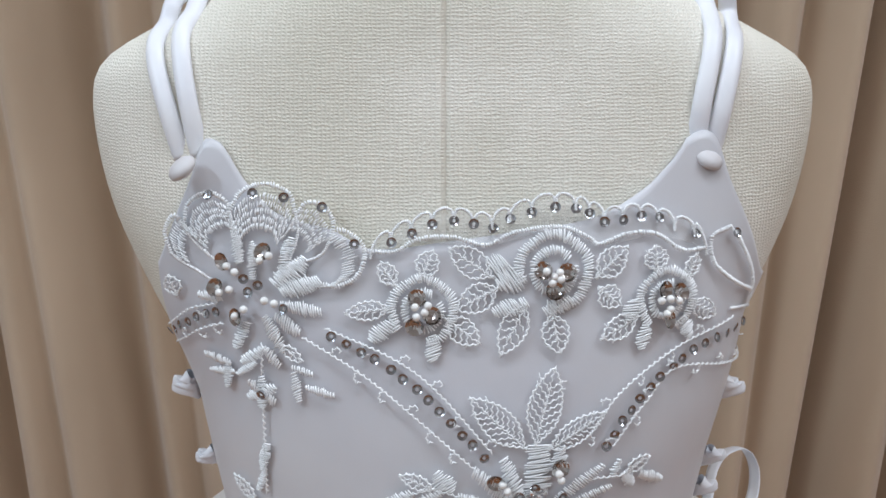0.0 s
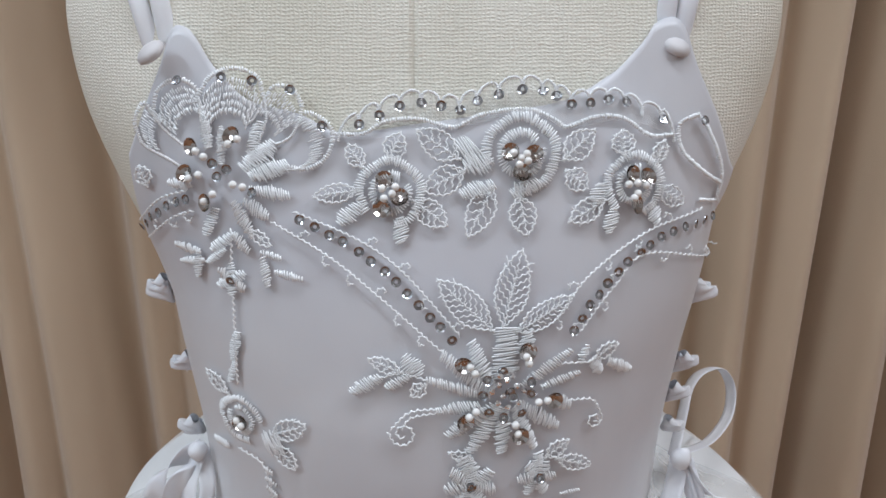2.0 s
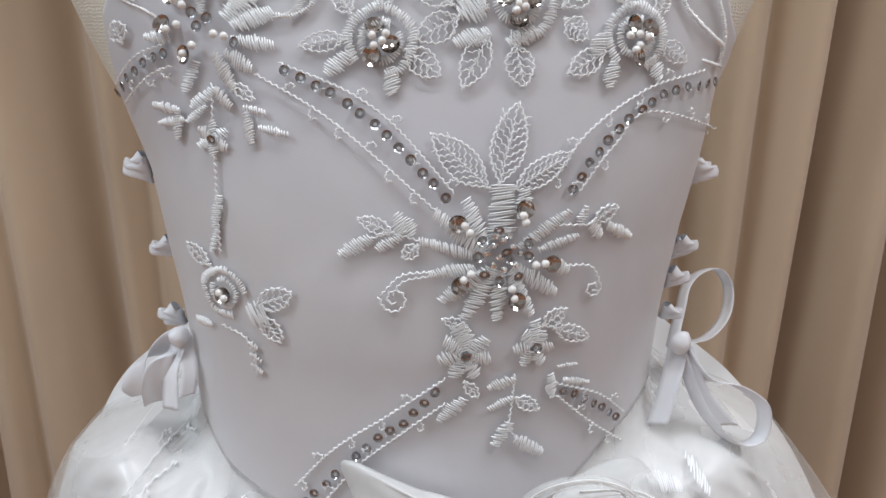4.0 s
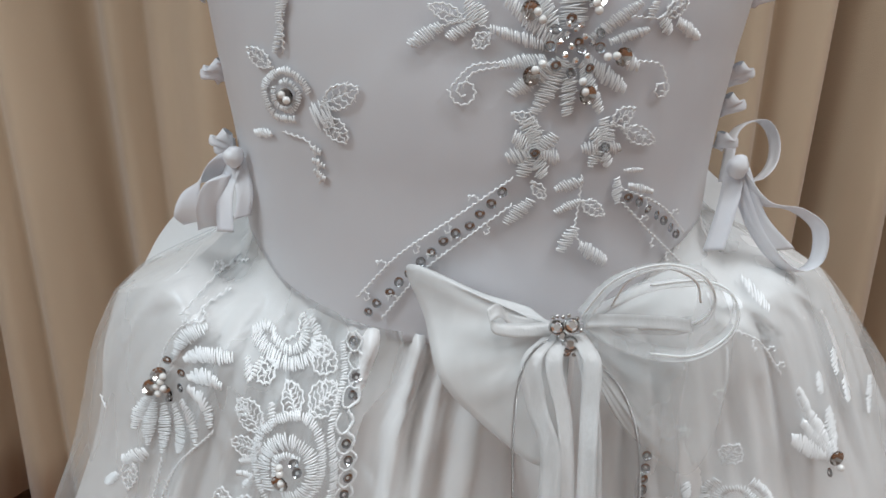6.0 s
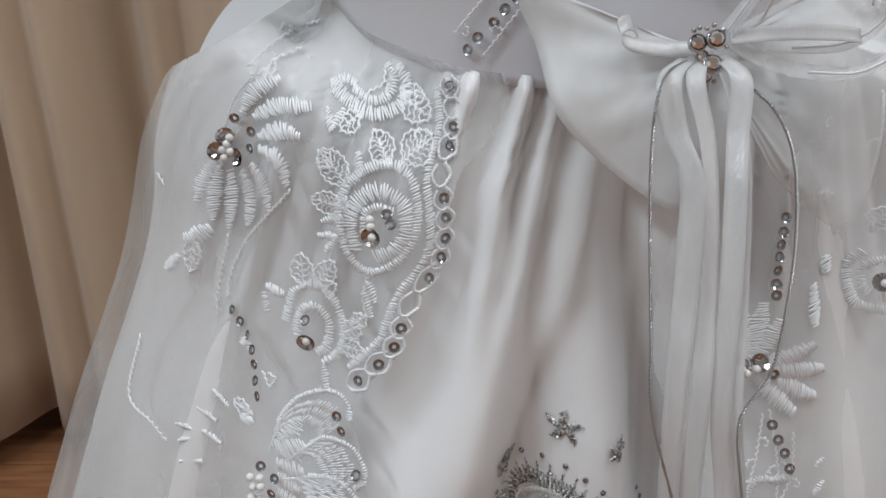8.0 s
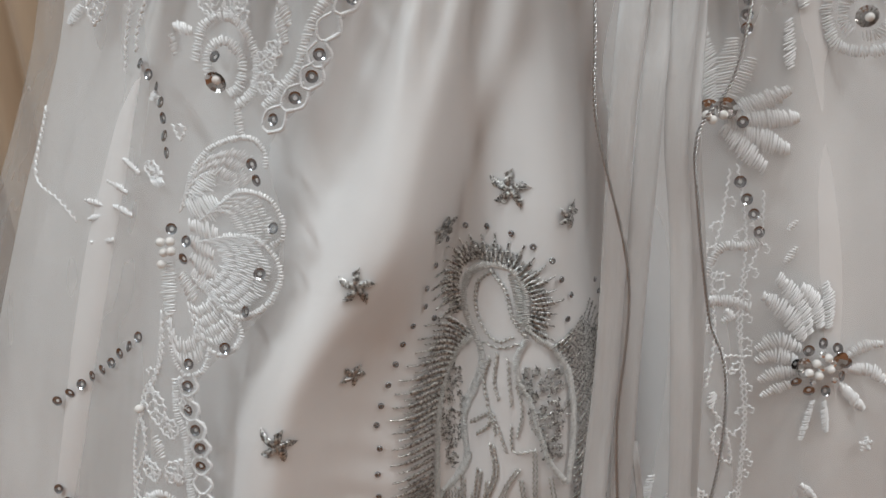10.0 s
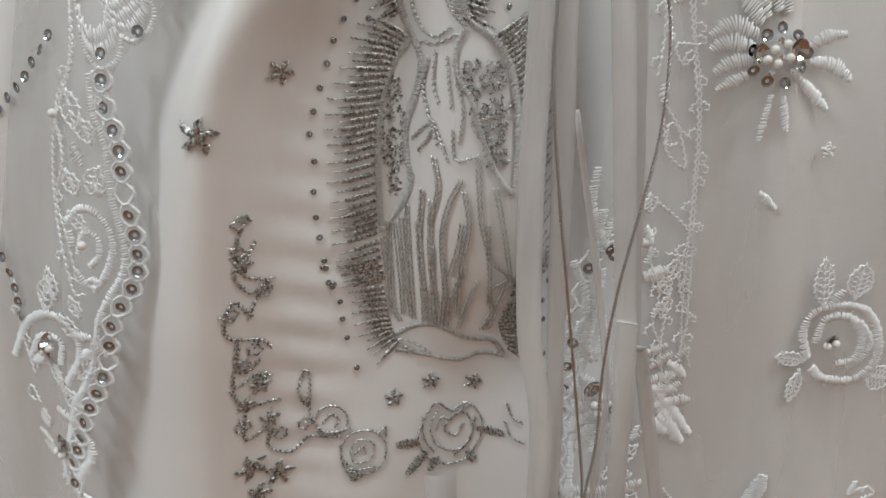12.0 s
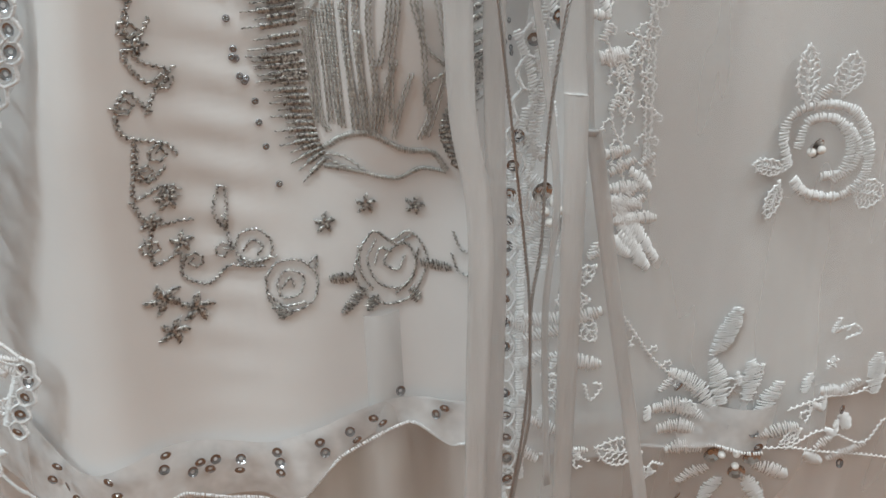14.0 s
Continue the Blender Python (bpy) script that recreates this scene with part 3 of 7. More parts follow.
def sequin_row(surface, pts, count, parent, lift=0.0012, tilt=14.0):
    path = smooth_path(pts, 24)
    lengths = [0.0]
    for a, b in zip(path, path[1:]):
        lengths.append(lengths[-1] + (b - a).length)
    for i in range(count):
        goal = lengths[-1] * i / max(1, count - 1)
        k = min(range(len(path)), key=lambda j: abs(lengths[j] - goal))
        set_on(surface, (path[k].x + tilt_rng.uniform(-0.0003, 0.0003), path[k].y + tilt_rng.uniform(-0.0003, 0.0003)), RING, "sequin", parent, lift, tilt)


def jewels(surface, parent, cups=(), pearls=(), rings=(), lift=0.0012):
    for p in cups:
        set_on(surface, p, CUP, "large_sequin", parent, lift, 22)
    for p in pearls:
        set_on(surface, p, BEAD, "pearl", parent, lift + 0.0016)
    for p in rings:
        set_on(surface, p, RING, "sequin", parent, lift + 0.0004, 22)


# ---- embroidery of the bodice ----
def corner_flower():
    w = Sew(bodice, 0.0012, 11)
    c = (-0.0682, 0.8803)
    w.shell(c, ((-0.0953, 0.9009), (-0.0933, 0.9093), (-0.0850, 0.9137), (-0.0777, 0.9102), (-0.0782, 0.9051)), 0.66, 0.93, 4)
    w.shell(c, ((-0.0768, 0.9086), (-0.0720, 0.9149), (-0.0632, 0.9176), (-0.0550, 0.9145), (-0.0526, 0.9072)), 0.58, 0.93, 5)
    w.shell(c, ((-0.0522, 0.9072), (-0.0485, 0.9115), (-0.0428, 0.9105), (-0.0388, 0.9054), (-0.0396, 0.8997)), 0.68, 0.94, 4)
    w.shell(c, ((-0.1013, 0.8906), (-0.1036, 0.8981), (-0.0992, 0.9048), (-0.0953, 0.9009)), 0.78, 0.95, 2)
    w.shell(c, ((-0.0450, 0.8839), (-0.0369, 0.8833), (-0.0304, 0.8868), (-0.0276, 0.8933), (-0.0287, 0.8982), (-0.0343, 0.9020), (-0.0376, 0.9024)), 0.82, 0.95, 1)
    for pts in (((-0.0953, 0.9009), (-0.0909, 0.8958), (-0.0836, 0.8905), (-0.0777, 0.8869)), ((-0.0768, 0.9086), (-0.0762, 0.8997), (-0.0742, 0.8919)), ((-0.0522, 0.9072), (-0.0518, 0.9000), (-0.0548, 0.8913)), ((-0.0396, 0.8997), (-0.0429, 0.8939), (-0.0486, 0.8912)), ((-0.1013, 0.8906), (-0.0970, 0.8880), (-0.0904, 0.8854), (-0.0832, 0.8817))):
        w.band(pts, 0.0012, step=0.0007, r=0.0003)
    for a, b, width in (((-0.0606, 0.8828), (-0.0486, 0.8912), 0.0072), ((-0.0575, 0.8798), (-0.0440, 0.8843), 0.0062), ((-0.0745, 0.8982), (-0.0730, 0.8900), 0.0042), ((-0.0681, 0.8959), (-0.0689, 0.8832), 0.0040), ((-0.0556, 0.8980), (-0.0578, 0.8844), 0.0042)):
        w.full_leaf(a, b, width)
    w.open_leaf((-0.1006, 0.8743), (-0.1035, 0.8815), 0.008, 3)
    for a, b, width in (((-0.0589, 0.8854), (-0.0484, 0.8928), 0.005), ((-0.0579, 0.8804), (-0.0432, 0.8851), 0.006), ((-0.058, 0.8753), (-0.0433, 0.8738), 0.005),
                        ((-0.0602, 0.8711), (-0.0508, 0.8657), 0.005), ((-0.0646, 0.8708), (-0.0573, 0.859), 0.0048), ((-0.0713, 0.868), (-0.0764, 0.8575), 0.0045),
                        ((-0.0567, 0.8924), (-0.0535, 0.8994), 0.005), ((-0.0738, 0.8895), (-0.0751, 0.9001), 0.0045), ((-0.0689, 0.8888), (-0.0687, 0.8978), 0.003), ((-0.0811, 0.8764), (-0.0906, 0.8761), 0.004)):
        w.full_leaf(a, b, width)
    # sprigs below
    for a, b, width in (((-0.0789, 0.8514), (-0.09, 0.8527), 0.0035), ((-0.0772, 0.8483), (-0.0888, 0.8461), 0.003), ((-0.0799, 0.8511), (-0.0809, 0.8409), 0.004), ((-0.0686, 0.8533), (-0.076, 0.8474), 0.003),
                        ((-0.0649, 0.8592), (-0.074, 0.8524), 0.0045), ((-0.0649, 0.8592), (-0.0586, 0.8526), 0.0045), ((-0.0542, 0.8531), (-0.0465, 0.8515), 0.003), ((-0.0538, 0.851), (-0.0517, 0.8406), 0.004), ((-0.049, 0.8465), (-0.0384, 0.8445), 0.003)):
        w.full_leaf(a, b, width)
    w.open_leaf((-0.0583, 0.861), (-0.0505, 0.8555), 0.004, 2)
    w.small_flower((-0.0664, 0.8422), 0.0068, 6, 30)
    w.chain([(-0.0656, 0.8602), (-0.0661, 0.8494)])
    w.chain([(-0.066, 0.8358), (-0.0661, 0.8249), (-0.0666, 0.8008)])
    w.full_leaf((-0.0653, 0.8221), (-0.0681, 0.81), 0.004)
    w.full_leaf((-0.0669, 0.8101), (-0.0703, 0.8004), 0.003)
    w.vine([(-0.1076, 0.8594), (-0.0951, 0.8697), (-0.0824, 0.8741)], 1, 0.02)
    w.vine([(-0.1049, 0.8522), (-0.0907, 0.8626), (-0.0805, 0.8668)], -1, 0.008)
    ob = w.end("embroidered_corner_flower", "large white embroidered flower with scalloped petals, pearls and mirror sequins")
    jewels(bodice, ob, ((-0.0787, 0.8901), (-0.0636, 0.8937), (-0.0821, 0.8799), (-0.0739, 0.8702)),
           ((-0.0772, 0.8884), (-0.0742, 0.8864), (-0.0649, 0.891), (-0.0615, 0.8928), (-0.0803, 0.8786), (-0.0764, 0.88), (-0.0745, 0.8706), (-0.0711, 0.8733), (-0.0633, 0.877), (-0.0597, 0.8762)),
           ((-0.0714, 0.8842), (-0.0697, 0.8796), (-0.066, 0.8823), (-0.0565, 0.8744), (-0.0844, 0.9129), (-0.0677, 0.9141), (-0.0563, 0.9131), (-0.0426, 0.9099), (-0.0311, 0.8977), (-0.0658, 0.8419)), 0.002)
    sequin_row(bodice, [(-0.108, 0.8557), (-0.0942, 0.866), (-0.0831, 0.8707)], 7, ob)


corner_flower()


def scalloped_edge():
    """The sheer lace border along the neckline."""
    w = Sew(bodice, 0.0008, 12)
    w.band([(-0.0264, 0.8954), (-0.0168, 0.8956), (-0.0088, 0.8997), (0.0032, 0.9005), (0.0152, 0.8978), (0.0252, 0.902), (0.0412, 0.9038), (0.0514, 0.9002), (0.0555, 0.8977), (0.0658, 0.9009), (0.0765, 0.9003), (0.0866, 0.894), (0.096, 0.8939)], 0.0017)
    tips = ((-0.0256, 0.896), (-0.0184, 0.9013), (-0.0112, 0.9046), (-0.0038, 0.9073), (0.0038, 0.9085), (0.0108, 0.9066), (0.0172, 0.9062), (0.0236, 0.9088), (0.0312, 0.9115), (0.0397, 0.9133), (0.047, 0.9121), (0.0518, 0.9105), (0.0572, 0.9077), (0.0638, 0.9082), (0.0706, 0.9088), (0.077, 0.9073), (0.0836, 0.9042), (0.0913, 0.902), (0.0967, 0.8943))
    for a, b in zip(tips, tips[1:]):
        mx, mz = 0.5 * (a[0] + b[0]), 0.5 * (a[1] + b[1])
        w.band([(a[0], a[1] - 0.003), (a[0] * 0.8 + mx * 0.2, a[1] + 0.0008), (mx, mz + 0.0022), (b[0] * 0.8 + mx * 0.2, b[1] + 0.0008), (b[0], b[1] - 0.003)], 0.0012, step=0.0007)
    w.band([(0.1064, 0.9008), (0.0989, 0.8974), (0.1004, 0.8878), (0.1112, 0.8788), (0.1202, 0.8735)], 0.0018)
    w.band([(0.1064, 0.9008), (0.112, 0.8938), (0.1176, 0.8839), (0.1204, 0.8759), (0.1199, 0.867)], 0.0018)
    w.band([(0.1099, 0.8683), (0.1212, 0.8659)], 0.0015)
    ob = w.end("scalloped_neck_border", "white lace border with rows of small silver sequins")
    # the sheer net that carries the scallops
    rows = [[], []]
    net = Sew(bodice, 0.0004)
    low = smooth_path([(-0.0256, 0.8953), (-0.0088, 0.8985), (0.0152, 0.8974), (0.0412, 0.903), (0.0555, 0.8973), (0.0765, 0.8995), (0.0967, 0.8938)], 16)
    top = smooth_path(tips, 16)
    for i in range(120):
        for row, path, drop in ((rows[0], low, 0.0), (rows[1], top, 0.0)):
            p = path[int(i / 119 * (len(path) - 1))]
            row.append(net.point(p.x, p.y + (0.0018 * abs(math.sin(i * 0.47)) if path is top else 0)))
    part("net", mesh("net", *grid(rows), LACE_NET), ob, "sheer net")
    for p in ((-0.018, 0.8985), (-0.011, 0.9016), (-0.0038, 0.9047), (0.0038, 0.9058), (0.0108, 0.9049), (0.0176, 0.9033), (0.0238, 0.9064), (0.0314, 0.9086), (0.0397, 0.9103), (0.0469, 0.9096), (0.0518, 0.908), (0.0571, 0.9052), (0.0638, 0.9056), (0.0707, 0.9066), (0.0772, 0.9057), (0.0916, 0.8992), (0.1088, 0.8983)):
        set_on(bodice, p, RING, "sequin", ob, 0.0012, 16)


scalloped_edge()


def neck_rose(c, r, seed, cups, pearls, leaves, fulls, turn, label):
    w = Sew(bodice, 0.001, seed)
    w.rose(c, r, turn)
    for a, b, width in leaves:
        w.open_leaf(a, b, 0.78 * width, 4)
    for a, b, width in fulls:
        w.full_leaf(a, b, width)
    ob = w.end("embroidered_rose", label)
    jewels(bodice, ob, cups, pearls, (), 0.0016)


ROSE_LABEL = "white embroidered rose with leaves, pearls and mirror sequins at its heart"
neck_rose((-0.0072, 0.8753), 0.0122, 21, ((-0.0092, 0.8792), (-0.0098, 0.8704), (-0.0038, 0.8734)), ((-0.0098, 0.8767), (-0.0064, 0.875), (-0.0092, 0.8734), (-0.0052, 0.8773)),
          (((-0.0188, 0.8762), (-0.0347, 0.8737), 0.008), ((0.0012, 0.8725), (0.0128, 0.8641), 0.011), ((-0.0168, 0.884), (-0.0224, 0.8917), 0.008), ((-0.0078, 0.887), (-0.0032, 0.8957), 0.010)),
          (((-0.0178, 0.8713), (-0.026, 0.8642), 0.006), ((-0.0038, 0.8666), (-0.0032, 0.8578), 0.0055)), 250, ROSE_LABEL)
neck_rose((0.0392, 0.8888), 0.0138, 22, ((0.0358, 0.8888), (0.0437, 0.8881), (0.0392, 0.8816)), ((0.0362, 0.8888), (0.0388, 0.8869), (0.0408, 0.8884), (0.0382, 0.8849), (0.0412, 0.886)),
          (((0.0292, 0.8773), (0.0202, 0.8602), 0.012), ((0.0383, 0.8742), (0.0414, 0.8604), 0.012), ((0.0172, 0.887), (0.0022, 0.8967), 0.012), ((0.0192, 0.8832), (0.0048, 0.8758), 0.012), ((0.0545, 0.8865), (0.0654, 0.8962), 0.012), ((0.0555, 0.8825), (0.0629, 0.8762), 0.010)),
          (((0.0232, 0.8909), (0.0176, 0.889), 0.012), ((0.0292, 0.8782), (0.0172, 0.8744), 0.006), ((0.0453, 0.8789), (0.0353, 0.8743), 0.006), ((0.0282, 0.887), (0.0192, 0.8841), 0.008)), 230, ROSE_LABEL)
neck_rose((0.0809, 0.8768), 0.0115, 23, ((0.0786, 0.8807), (0.0849, 0.879), (0.0804, 0.8697)), ((0.0775, 0.8771), (0.0809, 0.8774), (0.0841, 0.8765), (0.081, 0.8737), (0.0797, 0.8722)),
          (((0.0767, 0.8873), (0.0761, 0.8962), 0.011), ((0.0694, 0.8718), (0.0566, 0.865), 0.010), ((0.0907, 0.8746), (0.1017, 0.8683), 0.009), ((0.0892, 0.884), (0.0925, 0.8918), 0.007)),
          (((0.0727, 0.8685), (0.0714, 0.8598), 0.0052), ((0.0873, 0.8698), (0.0908, 0.8619), 0.0055), ((0.0682, 0.8779), (0.0662, 0.87), 0.006)), 260, ROSE_LABEL)


def sequin_trail(pts, count, upper, lower, seed, label="chain-stitched trail with a row of silver sequins"):
    w = Sew(bodice, 0.001, seed)
    w.vine(upper, 1, 0.014)
    w.vine(lower, -1, 0.011)
    ob = w.end("embroidered_trail", label)
    sequin_row(bodice, pts, count, ob, 0.0012)


sequin_trail([(-0.0393, 0.8653), (-0.025, 0.8589), (-0.0098, 0.8489), (0.0022, 0.8372), (0.0147, 0.8243)], 13, [(-0.0413, 0.868), (-0.0189, 0.8591), (-0.0028, 0.848), (0.0174, 0.8259)], [(-0.0497, 0.8641), (-0.0291, 0.8528), (-0.0109, 0.839), (0.0113, 0.8197)], 31)
sequin_trail([(0.1179, 0.8601), (0.0966, 0.8583), (0.0812, 0.8506), (0.0692, 0.8402), (0.0588, 0.826)], 15, [(0.1103, 0.8647), (0.0866, 0.8595), (0.0646, 0.8458), (0.0522, 0.8304)], [(0.1375, 0.8363), (0.0895, 0.8514), (0.0736, 0.8403), (0.061, 0.825)], 32)
sequin_trail([(0.0111, 0.7536), (-0.0003, 0.7417), (-0.0113, 0.7336), (-0.0376, 0.7060)], 13, [(0.0141, 0.7582), (-0.0044, 0.7450), (-0.0258, 0.7293), (-0.0419, 0.7111)], [(0.0141, 0.7483), (-0.0004, 0.7373), (-0.0174, 0.7231), (-0.0333, 0.7033)], 33)
sequin_trail([(0.0591, 0.7496), (0.0717, 0.7408), (0.0827, 0.7303)], 7, [(0.0555, 0.7531), (0.0740, 0.7438), (0.0879, 0.7295)], [(0.0569, 0.7472), (0.0696, 0.7342), (0.0873, 0.7172)], 34)


def centre_flower():
    w = Sew(bodice, 0.001, 41)
    for a, b, width in (((0.033, 0.8285), (0.0395, 0.8556), 0.0135), ((0.0291, 0.8275), (0.0099, 0.8452), 0.0125), ((0.0379, 0.8266), (0.0582, 0.8386), 0.0095)):
        w.open_leaf(a, b, 0.86 * width, 7)
    w.band([(0.0345, 0.8284), (0.0337, 0.8096)], 0.0095, slant=0.1)
    for a, b, width in (((0.029, 0.8054), (0.0214, 0.8238), 0.006), ((0.0285, 0.8042), (0.0108, 0.8192), 0.0058), ((0.0411, 0.8171), (0.0418, 0.8265), 0.006), ((0.0279, 0.8031), (0.0051, 0.8097), 0.0042), ((0.0246, 0.8), (0.0083, 0.7976), 0.0045),
                        ((0.03, 0.7995), (0.0129, 0.7879), 0.006), ((0.0316, 0.7989), (0.0209, 0.7812), 0.0062), ((0.0336, 0.7982), (0.033, 0.7802), 0.0055), ((0.0372, 0.7981), (0.0454, 0.7812), 0.005), ((0.0386, 0.7993), (0.0546, 0.7888), 0.0058),
                        ((0.0519, 0.8001), (0.0585, 0.7967), 0.005), ((0.0404, 0.8065), (0.0583, 0.8186), 0.0045), ((0.0475, 0.8053), (0.062, 0.8096), 0.0035)):
        w.full_leaf(a, b, width)
    # sprays to both sides
    w.chain([(0.0051, 0.8097), (-0.0036, 0.8119), (-0.0133, 0.8096)])
    for a, b, width in (((-0.0114, 0.8105), (-0.0218, 0.804), 0.005), ((-0.0007, 0.8112), (-0.0091, 0.8062), 0.0045), ((0.0002, 0.8125), (-0.0026, 0.8191), 0.0055), ((0.0031, 0.8116), (0.0012, 0.8173), 0.005)):
        w.full_leaf(a, b, width)
    w.open_leaf((-0.0036, 0.8125), (-0.0155, 0.8171), 0.005, 3)
    w.open_leaf((0.0051, 0.8078), (-0.0002, 0.8036), 0.005, 3)
    w.chain([(0.0554, 0.8138), (0.0661, 0.8134), (0.0736, 0.818)])
    for a, b, width in (((0.0661, 0.8134), (0.0706, 0.8081), 0.0045), ((0.0729, 0.812), (0.0826, 0.8065), 0.0045), ((0.0618, 0.8136), (0.0646, 0.8204), 0.0035)):
        w.full_leaf(a, b, width)
    w.open_leaf((0.0672, 0.814), (0.0765, 0.8189), 0.005, 3)
    w.chain([(0.0089, 0.7986), (-0.0008, 0.7972), (-0.0078, 0.7902)])
    w.spiral((-0.0032, 0.7889), 0.0052, 180, 1)
    w.chain([(0.0109, 0.7974), (0.0001, 0.7952), (-0.0038, 0.7903)])
    w.chain([(0.0584, 0.7987), (0.0673, 0.7971), (0.0716, 0.7894)])
    w.spiral((0.0684, 0.7887), 0.0032, 0, -1)
    ob = w.end("embroidered_centre_flower", "large white embroidered flower with a cluster of crystals, pearls and mirror sequins")
    jewels(bodice, ob, ((0.0191, 0.816), (0.0414, 0.8199), (0.0515, 0.8007), (0.019, 0.7942), (0.0391, 0.7877)),
           ((0.0211, 0.815), (0.0227, 0.8125), (0.041, 0.818), (0.0419, 0.8156), (0.0457, 0.8004), (0.049, 0.8007), (0.0207, 0.7961), (0.0232, 0.7981), (0.0374, 0.7922), (0.0383, 0.7887)),
           ((0.0328, 0.813), (0.0274, 0.8093), (0.0259, 0.8039), (0.0354, 0.8053), (0.043, 0.808), (0.028, 0.7976), (0.0397, 0.7967), (0.0332, 0.7949), (0.0365, 0.8027), (0.0435, 0.8035)), 0.0016)
    for p in ((0.0314, 0.8077), (0.0343, 0.8095), (0.0377, 0.8071), (0.0311, 0.8009), (0.0346, 0.7994), (0.0385, 0.8007), (0.0404, 0.8051), (0.029, 0.8054), (0.0317, 0.8111), (0.0363, 0.811), (0.033, 0.8037)):
        set_on(bodice, p, CRYSTAL, "crystal", ob, 0.0022, 30)


centre_flower()


def side_rose():
    w = Sew(bodice, 0.001, 51)
    w.rose((-0.067, 0.785), 0.0098, 330, 80)
    w.open_leaf((-0.0721, 0.7949), (-0.0821, 0.8013), 0.006, 3)
    w.open_leaf((-0.0532, 0.7826), (-0.0395, 0.7894), 0.008, 4)
    w.open_leaf((-0.0524, 0.7785), (-0.0442, 0.7698), 0.007, 4)
    w.band([(-0.0563, 0.778), (-0.05, 0.7802)], 0.0095, slant=0.1)
    w.full_leaf((-0.0814, 0.7692), (-0.0739, 0.7702), 0.004)
    w.chain([(-0.0684, 0.7715), (-0.0589, 0.7688), (-0.0560, 0.7615), (-0.0550, 0.7537)])
    for a, b in (((-0.0579, 0.7668), (-0.0541, 0.7652)), ((-0.0576, 0.7623), (-0.0531, 0.7602)), ((-0.0571, 0.7580), (-0.0530, 0.7553))):
        w.full_leaf(a, b, 0.003)
    ob = w.end("embroidered_side_rose", "small white embroidered rose with leaves and pearls")
    jewels(bodice, ob, ((-0.066, 0.7849),), ((-0.0669, 0.7857), (-0.0651, 0.7838)), (), 0.0016)


side_rose()


def waist_sprays():
    w = Sew(bodice, 0.001, 61)
    w.small_flower((0.0217, 0.7677), 0.0098, 7, 90)
    w.band([(0.0189, 0.7792), (0.0216, 0.7719)], 0.006)
    w.open_leaf((0.0219, 0.7781), (0.0139, 0.7813), 0.004, 2)
    w.small_flower((0.0465, 0.7685), 0.0078, 6, 60)
    w.band([(0.0469, 0.779), (0.0468, 0.7717)], 0.0045)
    w.open_leaf((0.0498, 0.7767), (0.0582, 0.7823), 0.006, 3)
    w.open_leaf((0.0542, 0.7753), (0.0682, 0.7692), 0.006, 3)
    for a, b, width in (((0.0400, 0.7570), (0.0302, 0.7539), 0.0045), ((0.0392, 0.7493), (0.0308, 0.7455), 0.0035), ((0.0384, 0.7393), (0.0332, 0.7306), 0.0052), ((0.0408, 0.7321), (0.0515, 0.7249), 0.0055), ((0.0213, 0.7503), (0.0125, 0.7416), 0.0052),
                        ((0.0537, 0.7568), (0.0546, 0.7476), 0.004), ((0.0588, 0.7537), (0.0698, 0.7500), 0.003), ((0.0562, 0.7597), (0.0643, 0.7593), 0.002)):
        w.full_leaf(a, b, width)
    w.open_leaf((0.0403, 0.7492), (0.0492, 0.7433), 0.005, 3)
    w.chain([(0.0400, 0.7582), (0.0392, 0.7470), (0.0385, 0.7381), (0.0419, 0.7308)])
    w.open_leaf((0.0219, 0.7569), (0.0265, 0.7506), 0.004, 2)
    ob = w.end("embroidered_waist_spray", "white embroidered blossoms and leaf sprays")
    jewels(bodice, ob, (), (), ((0.0217, 0.7677), (0.0472, 0.7689)), 0.0018)


waist_sprays()

# ---- overskirt ----
LEFT_EDGE = sorted((z, x) for x, z in ((-0.0427, 0.7011), (-0.0409, 0.6899), (-0.0410, 0.6774), (-0.0456, 0.6689), (-0.0447, 0.6603), (-0.0442, 0.6531), (-0.0448, 0.6446), (-0.0477, 0.6372), (-0.0520, 0.6328), (-0.0571, 0.6282), (-0.0586, 0.6201), (-0.0619, 0.6125), (-0.0681, 0.6062), (-0.0752, 0.5992), (-0.0781, 0.5904), (-0.0748, 0.5793), (-0.0736, 0.5701), (-0.0751, 0.5566), (-0.0808, 0.5463), (-0.0903, 0.5359), (-0.1009, 0.5254), (-0.1069, 0.5180), (-0.1049, 0.5072), (-0.1028, 0.4990), (-0.1037, 0.4854), (-0.1022, 0.4735), (-0.1019, 0.4621), (-0.1063, 0.4509), (-0.1092, 0.4480), (-0.1154, 0.4394), (-0.1182, 0.4276), (-0.1242, 0.4141), (-0.1319, 0.4015), (-0.1373, 0.3873), (-0.1434, 0.3716), (-0.1229, 0.3605), (-0.1317, 0.3342), (-0.1354, 0.3081)))
RIGHT_EDGE = sorted((z, x) for x, z in ((0.0441, 0.6885), (0.0332, 0.6605), (0.0249, 0.6406), (0.022, 0.6092), (0.043, 0.5683), (0.0448, 0.5198), (0.0382, 0.4694), (0.0331, 0.4304), (0.0316, 0.4223), (0.0301, 0.3719), (0.0312, 0.3032)))


